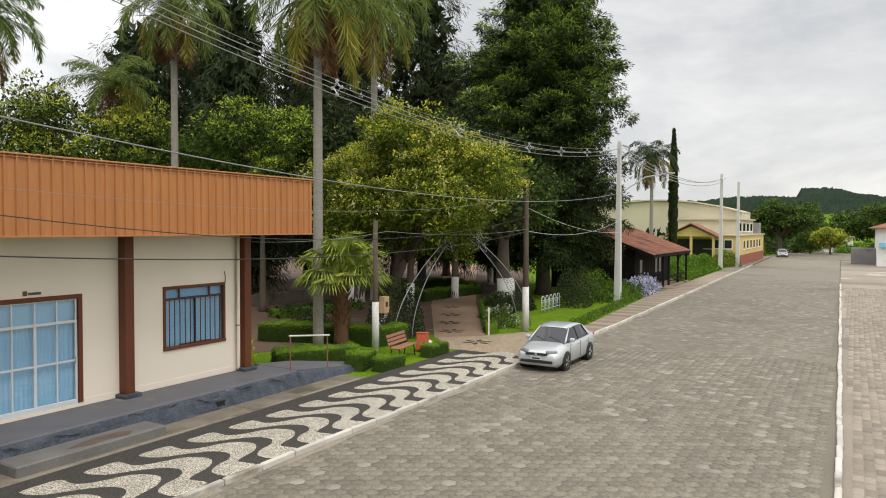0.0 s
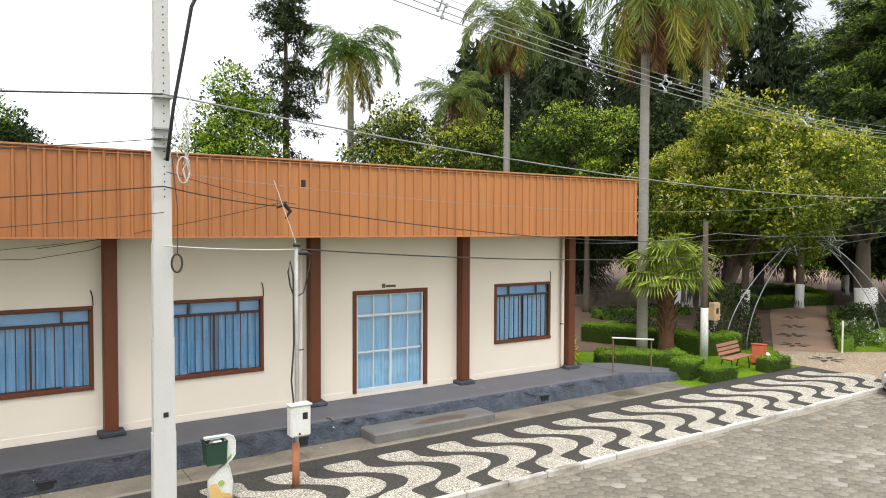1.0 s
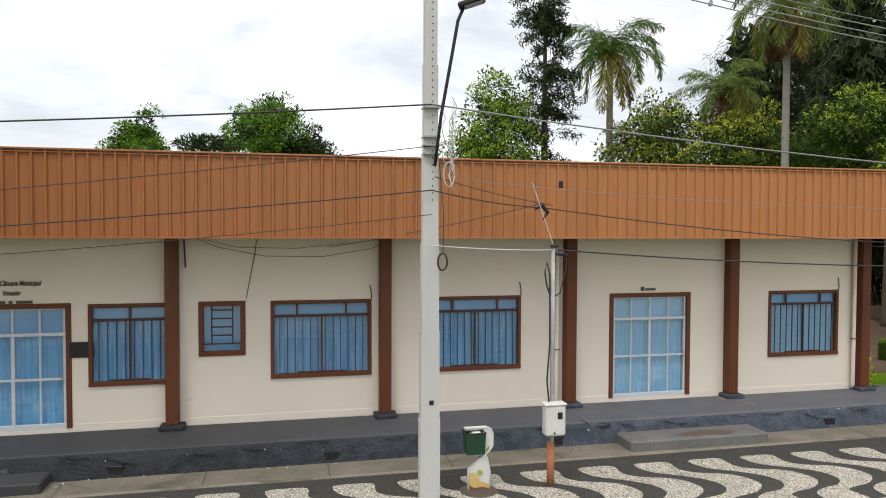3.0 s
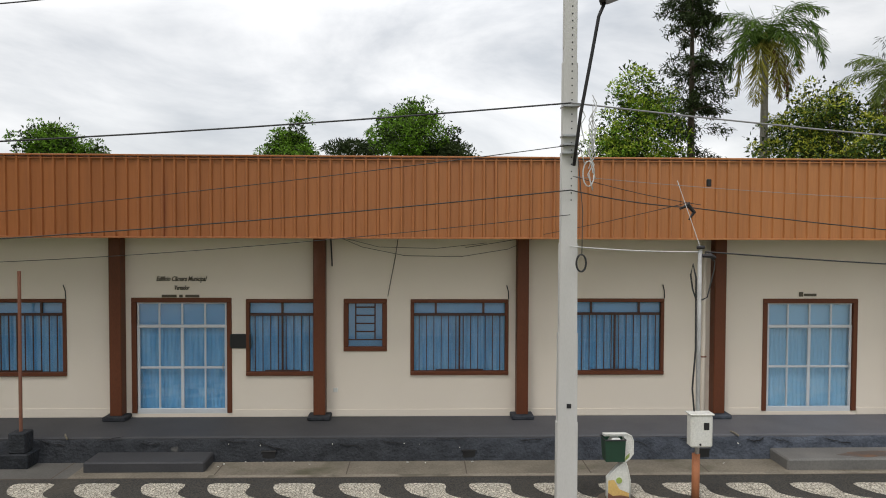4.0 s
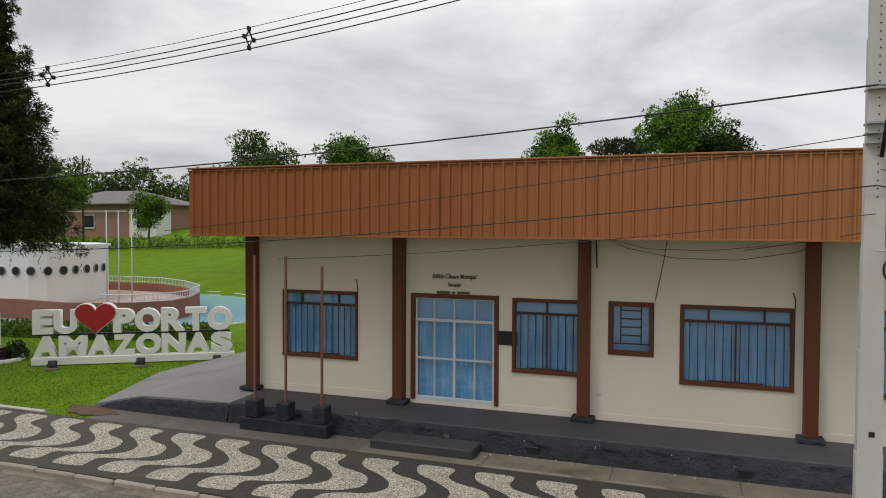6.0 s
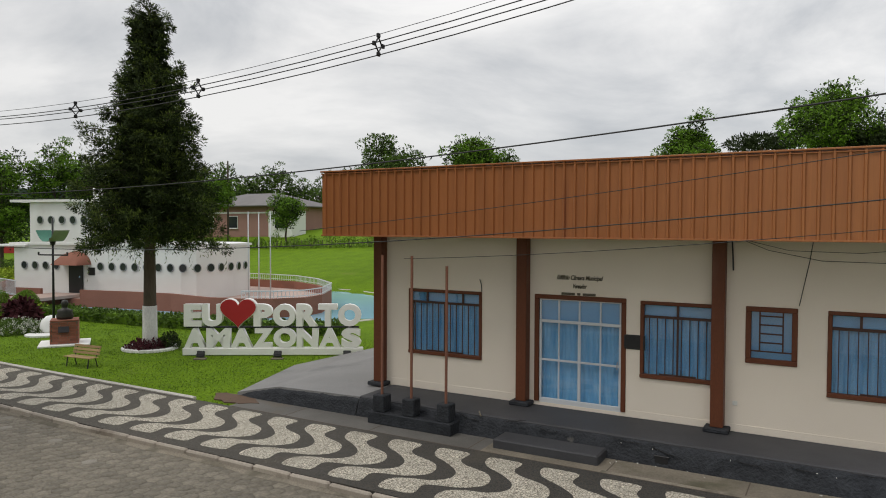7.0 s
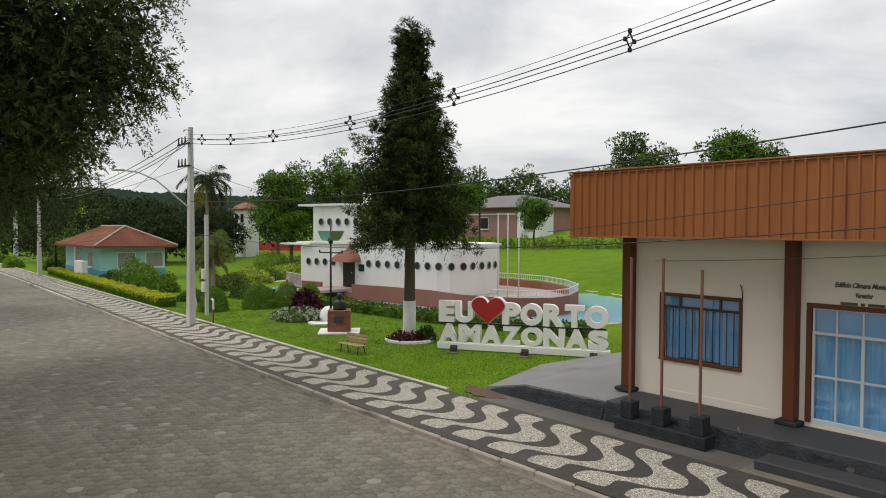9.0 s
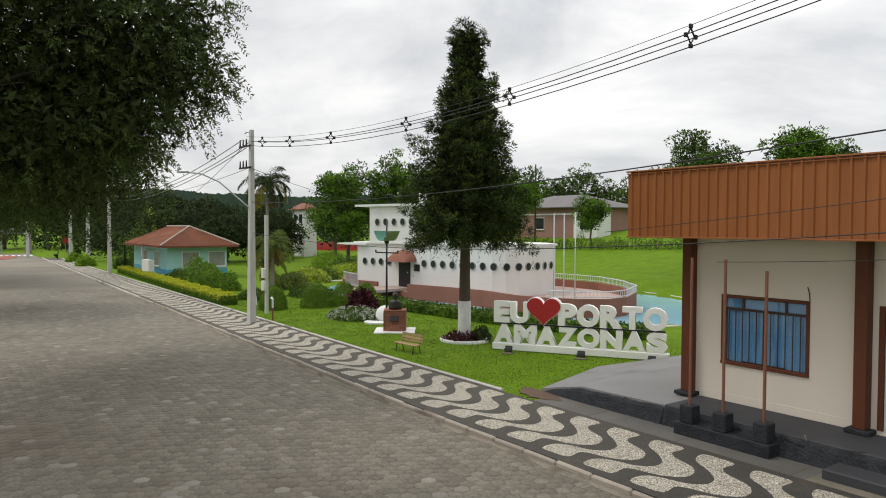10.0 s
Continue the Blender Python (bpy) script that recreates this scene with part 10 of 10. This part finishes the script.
# trees and a low house where the street ends
broadleaf("street_tree", "broad dark spreading tree where the street ends", (148, 12.4, 0.0), (148, 12.4, 3.6), lumps((149, 12.0, 6.6), (4.8, 6.0, 2.8), 26, 0.95, 0.7, 201) + [(148.5, 12.0, 8.2, 3.6, 4.6, 1.7), (148.5, 9.0, 7.4, 3.0, 3.0, 1.6), (148.5, 15.4, 7.4, 3.0, 3.0, 1.6)], 20000, 0.5, M["f_mid"], 0.4, 201, tuft=0.9, inner=M["f_dark"])
broadleaf("street_tree", "light green tree before the low house", (158, 4.2, 0.0), (158, 4.2, 1.4), lumps((158, 4.2, 3.1), (2.2, 3.0, 1.8), 12, 0.9, 0.8, 202), 6000, 0.42, M["f_yel"], 0.2, 202, tuft=0.7)
broadleaf("street_tree", "light green tree before the low house", (163, 8.0, 0.0), (163, 8.0, 1.2), lumps((163, 8.0, 2.4), (2.2, 2.6, 1.6), 10, 0.9, 0.8, 203), 5000, 0.42, M["f_mid"], 0.2, 203, tuft=0.7)
for i, (x, y, top, r) in enumerate(((195, 9.0, 6.5, 4.0), (200, 2.0, 8.2, 5.0), (196, -4.5, 10.4, 5.5), (205, -9.0, 10.8, 5.5), (190, 16.0, 7.0, 5.0), (186, 22.0, 8.0, 5.0))):
    broadleaf("street_tree", "green tree beyond the low white house", (x, y, 0.0), (x, y, top * 0.35), lumps((x, y, top * 0.62), (r, r, top * 0.36), 16, 0.9, 0.75, 210 + i), 6000, 0.7, M["f_mid"], 0.3, 210 + i, tuft=1.1, inner=M["f_con"])
solo("far_square", Shape().prism([(126, -11), (172, -13), (176, 13.4), (132, 13.6)], -0.2, 0.03), M["concrete"], "pale worn open square where the street ends", "square", kind="structure")
lowh = thing("low_house", "low white house with a flat grey roof at the street end", "house")
part("wall", Shape().box(172, 182, 0.5, 8.0, 0, 3.1), M["whitepaint"], lowh)
part("roof", Shape().box(171.6, 182.4, 0.1, 8.4, 3.1, 3.4), M["greyroof"], lowh)
for y in (2.2, 4.5, 6.6):
    simple_window(lowh, 171.99, y, 1.2, 1.6, 1.3, "x")
for i, (x, y, r, h, mt) in enumerate(((176, -6, 2.6, 2.4, "f_con"), (179, -2, 2.4, 1.9, "f_leaf"), (168, 1.5, 1.8, 1.6, "f_leaf"), (170, 9.6, 2.6, 2.2, "f_leaf"), (166, 12.6, 2.6, 2.6, "f_con"), (160, 15.6, 2.8, 2.8, "f_con"), (154, 18.0, 3.0, 3.0, "f_con"), (146, 18.6, 2.8, 2.6, "f_clip"), (139, 16.6, 2.2, 1.8, "f_clip"))):
    bush("garden_shrub", "shrub along the far side of the open square", (x, y, 0.0), (r, r * 1.3, h), M[mt], 1400, 0.4, 400 + i, rough=0.12)
far_car = copy_thing(car, pose(136.5, 10.9, 0, 0, 0, 8))
tagged(far_car, "silver car parked under the tree at the street end", "car")
# dark trees behind the turquoise house
for i, (x, y, top, r) in enumerate(((-99, 22.5, 8.0, 3.6), (-100, 28.0, 8.8, 3.8), (-98, 33.0, 8.4, 3.6), (-97, 38.0, 8.8, 3.8), (-104, 43.0, 9.2, 4.0), (-108, 21.0, 9.0, 4.0), (-93, 30.0, 7.0, 3.0))):
    z0 = float(ground_z(x, y))
    broadleaf("garden_tree", "dark green tree behind the turquoise house", (x, y, z0), (x, y, z0 + 2.2), lumps((x, y, z0 + 4.2), (r, r, top * 0.36), 14, 0.9, 0.8, 260 + i), 8000, 0.34, M["f_con"], 0.22, 260 + i, inner=M["f_dark"])
for i, (x, y, top, r) in enumerate(((-176, 2.0, 13.0, 5.5), (-182, 12.0, 14.0, 6.0), (-172, 22.0, 13.5, 5.5), (-165, 31.0, 13.0, 5.5), (-158, 39.0, 12.0, 5.0), (-160, 25.5, 9.0, 4.0), (-186, 30.0, 15.0, 6.0), (-150, 45.0, 11.0, 5.0), (-140, 34.0, 9.5, 4.0), (-180, -8.0, 13.0, 6.0))):
    z0 = float(ground_z(x, y))
    broadleaf("street_tree", "dark tree closing the view beyond the junction", (x, y, z0), (x, y, z0 + top * 0.3), lumps((x, y, z0 + top * 0.6), (r, r, top * 0.38), 15, 0.95, 0.85, 300 + i), 7000, 0.62, M["f_con"], 0.3, 300 + i, tuft=1.0, inner=M["f_dark"])
solo("junction_island", Shape().prism([(-119.5, 5.5), (-125, 8.9), (-133, 10.6), (-139, 9.8), (-133, 6.4), (-126, 4.0)], -0.05, 0.05), M["brickred"], "red-paved kerbed island at the road junction", "traffic island", kind="structure")
cross = Shape()
for i in range(9):
    cross.box(-141.0 - i * 0.0, -137.5, 5.9 + i * 0.85, 6.35 + i * 0.85, -0.01, 0.012)
solo("crosswalk", cross, M["whitepaint"], "white zebra stripes across the road at the junction", "crosswalk", kind="structure")
gan = thing("sign_gantry", "grey steel truss gantry over the road at the junction", "sign gantry", at=(-150.0, 13.6, 0.0))
part("post", Shape().box(-0.35, 0.35, -0.5, 0.5, 0, 3.6, 0.02), M["apron"], gan, "thick grey post")
tru = Shape().tube([(0, 0.3, 4.5), (-0.5, -4.2, 4.5)], 0.09, 5).tube([(0, 0.3, 3.7), (-0.5, -4.2, 3.7)], 0.09, 5)
for i in range(8):
    tru.tube([(-0.0625 * i, 0.3 - 0.5625 * i, 3.7), (-0.0625 * (i + 1), 0.3 - 0.5625 * (i + 1), 4.5)], 0.05, 4).tube([(-0.0625 * i, 0.3 - 0.5625 * i, 4.5), (-0.0625 * (i + 1), 0.3 - 0.5625 * (i + 1), 3.7)], 0.05, 4)
part("truss", tru, M["galv"], gan)
part("far_post", Shape().tube([(-0.5, -4.2, 0), (-0.5, -4.2, 4.5)], 0.14, 6), M["galv"], gan)
stp = thing("stop_sign", "red octagonal road sign on a grey post", "road sign", at=(-129.7, 17.0, 0.1))
part("post", Shape().tube([(0, 0, 0), (0, 0, 2.9)], 0.06, 6), M["galv"], stp)
part("plate", Shape().tube([(0.10, 0, 2.6), (0.14, 0, 2.6)], 0.55, 8), M["red"], stp, "plain red octagonal plate")
# small trees near the junction
for i, (x, y, r, top, mt) in enumerate(((-92, 20, 2.5, 5.0, "f_mid"), (-100, 24, 3.0, 7.0, "f_bright"), (-112, 28, 4.0, 9.0, "f_mid"), (-96, 14.8, 0.9, 1.2, "f_hedge"), (-108, 15.3, 1.0, 1.2, "f_hedge"), (-88, 17.5, 1.0, 1.3, "f_mid"))):
    bush("garden_shrub", "green shrub or small tree near the junction", (x, y, 0.12), (r, r, top * 0.8), M[mt], 2000, 0.32, 120 + i, rough=0.15)

# ---- grass blades on the near lawn ----
rng = np.random.default_rng(91)
n = 95000
gxp, gyp = rng.uniform(-48, -14.6, n), rng.uniform(13.6, 25.0, n)
keep = (in_pool(gxp, gyp) > 1.02) & ~((gxp > -15.8) & (gyp > 14.6))
gxp, gyp = gxp[keep], gyp[keep]
P = np.stack([gxp, gyp, ground_z(gxp, gyp) - 0.01], -1)
Wd = rng.normal(size=P.shape) * 0.6 + np.array([0, 0, 1.0])
tall = 0.5 + 0.5 * np.sin(gxp * 2.3 + 1.7 * np.sin(gyp * 1.9)) * np.sin(gyp * 2.9 + gxp * 0.7)
dark_blades = rng.random(len(P)) < 0.42
for name, mat, on, label in (("lawn_grass", "blade", ~dark_blades, "short bright green lawn grass"), ("lawn_clover", "bladedark", dark_blades, "darker blades scattered at random through the lawn")):
    size = rng.uniform(0.035, 0.07, int(on.sum())) * (0.6 + 0.6 * tall[on])
    solo(name, leaf_mesh(name, P[on], Wd[on], size, 0.024, M[mat]), M[mat], label, "grass", kind="stuff")
# near paving blocks, one by one
rng = np.random.default_rng(3)
block = hex_mesh("paver", np.array([[0.0, 0.0]]), M["hex"])
for (x, y) in cent[near]:
    o = new("paver", block)
    o.parent = road
    o.location = (x, y, rnd.uniform(-0.003, 0.003))
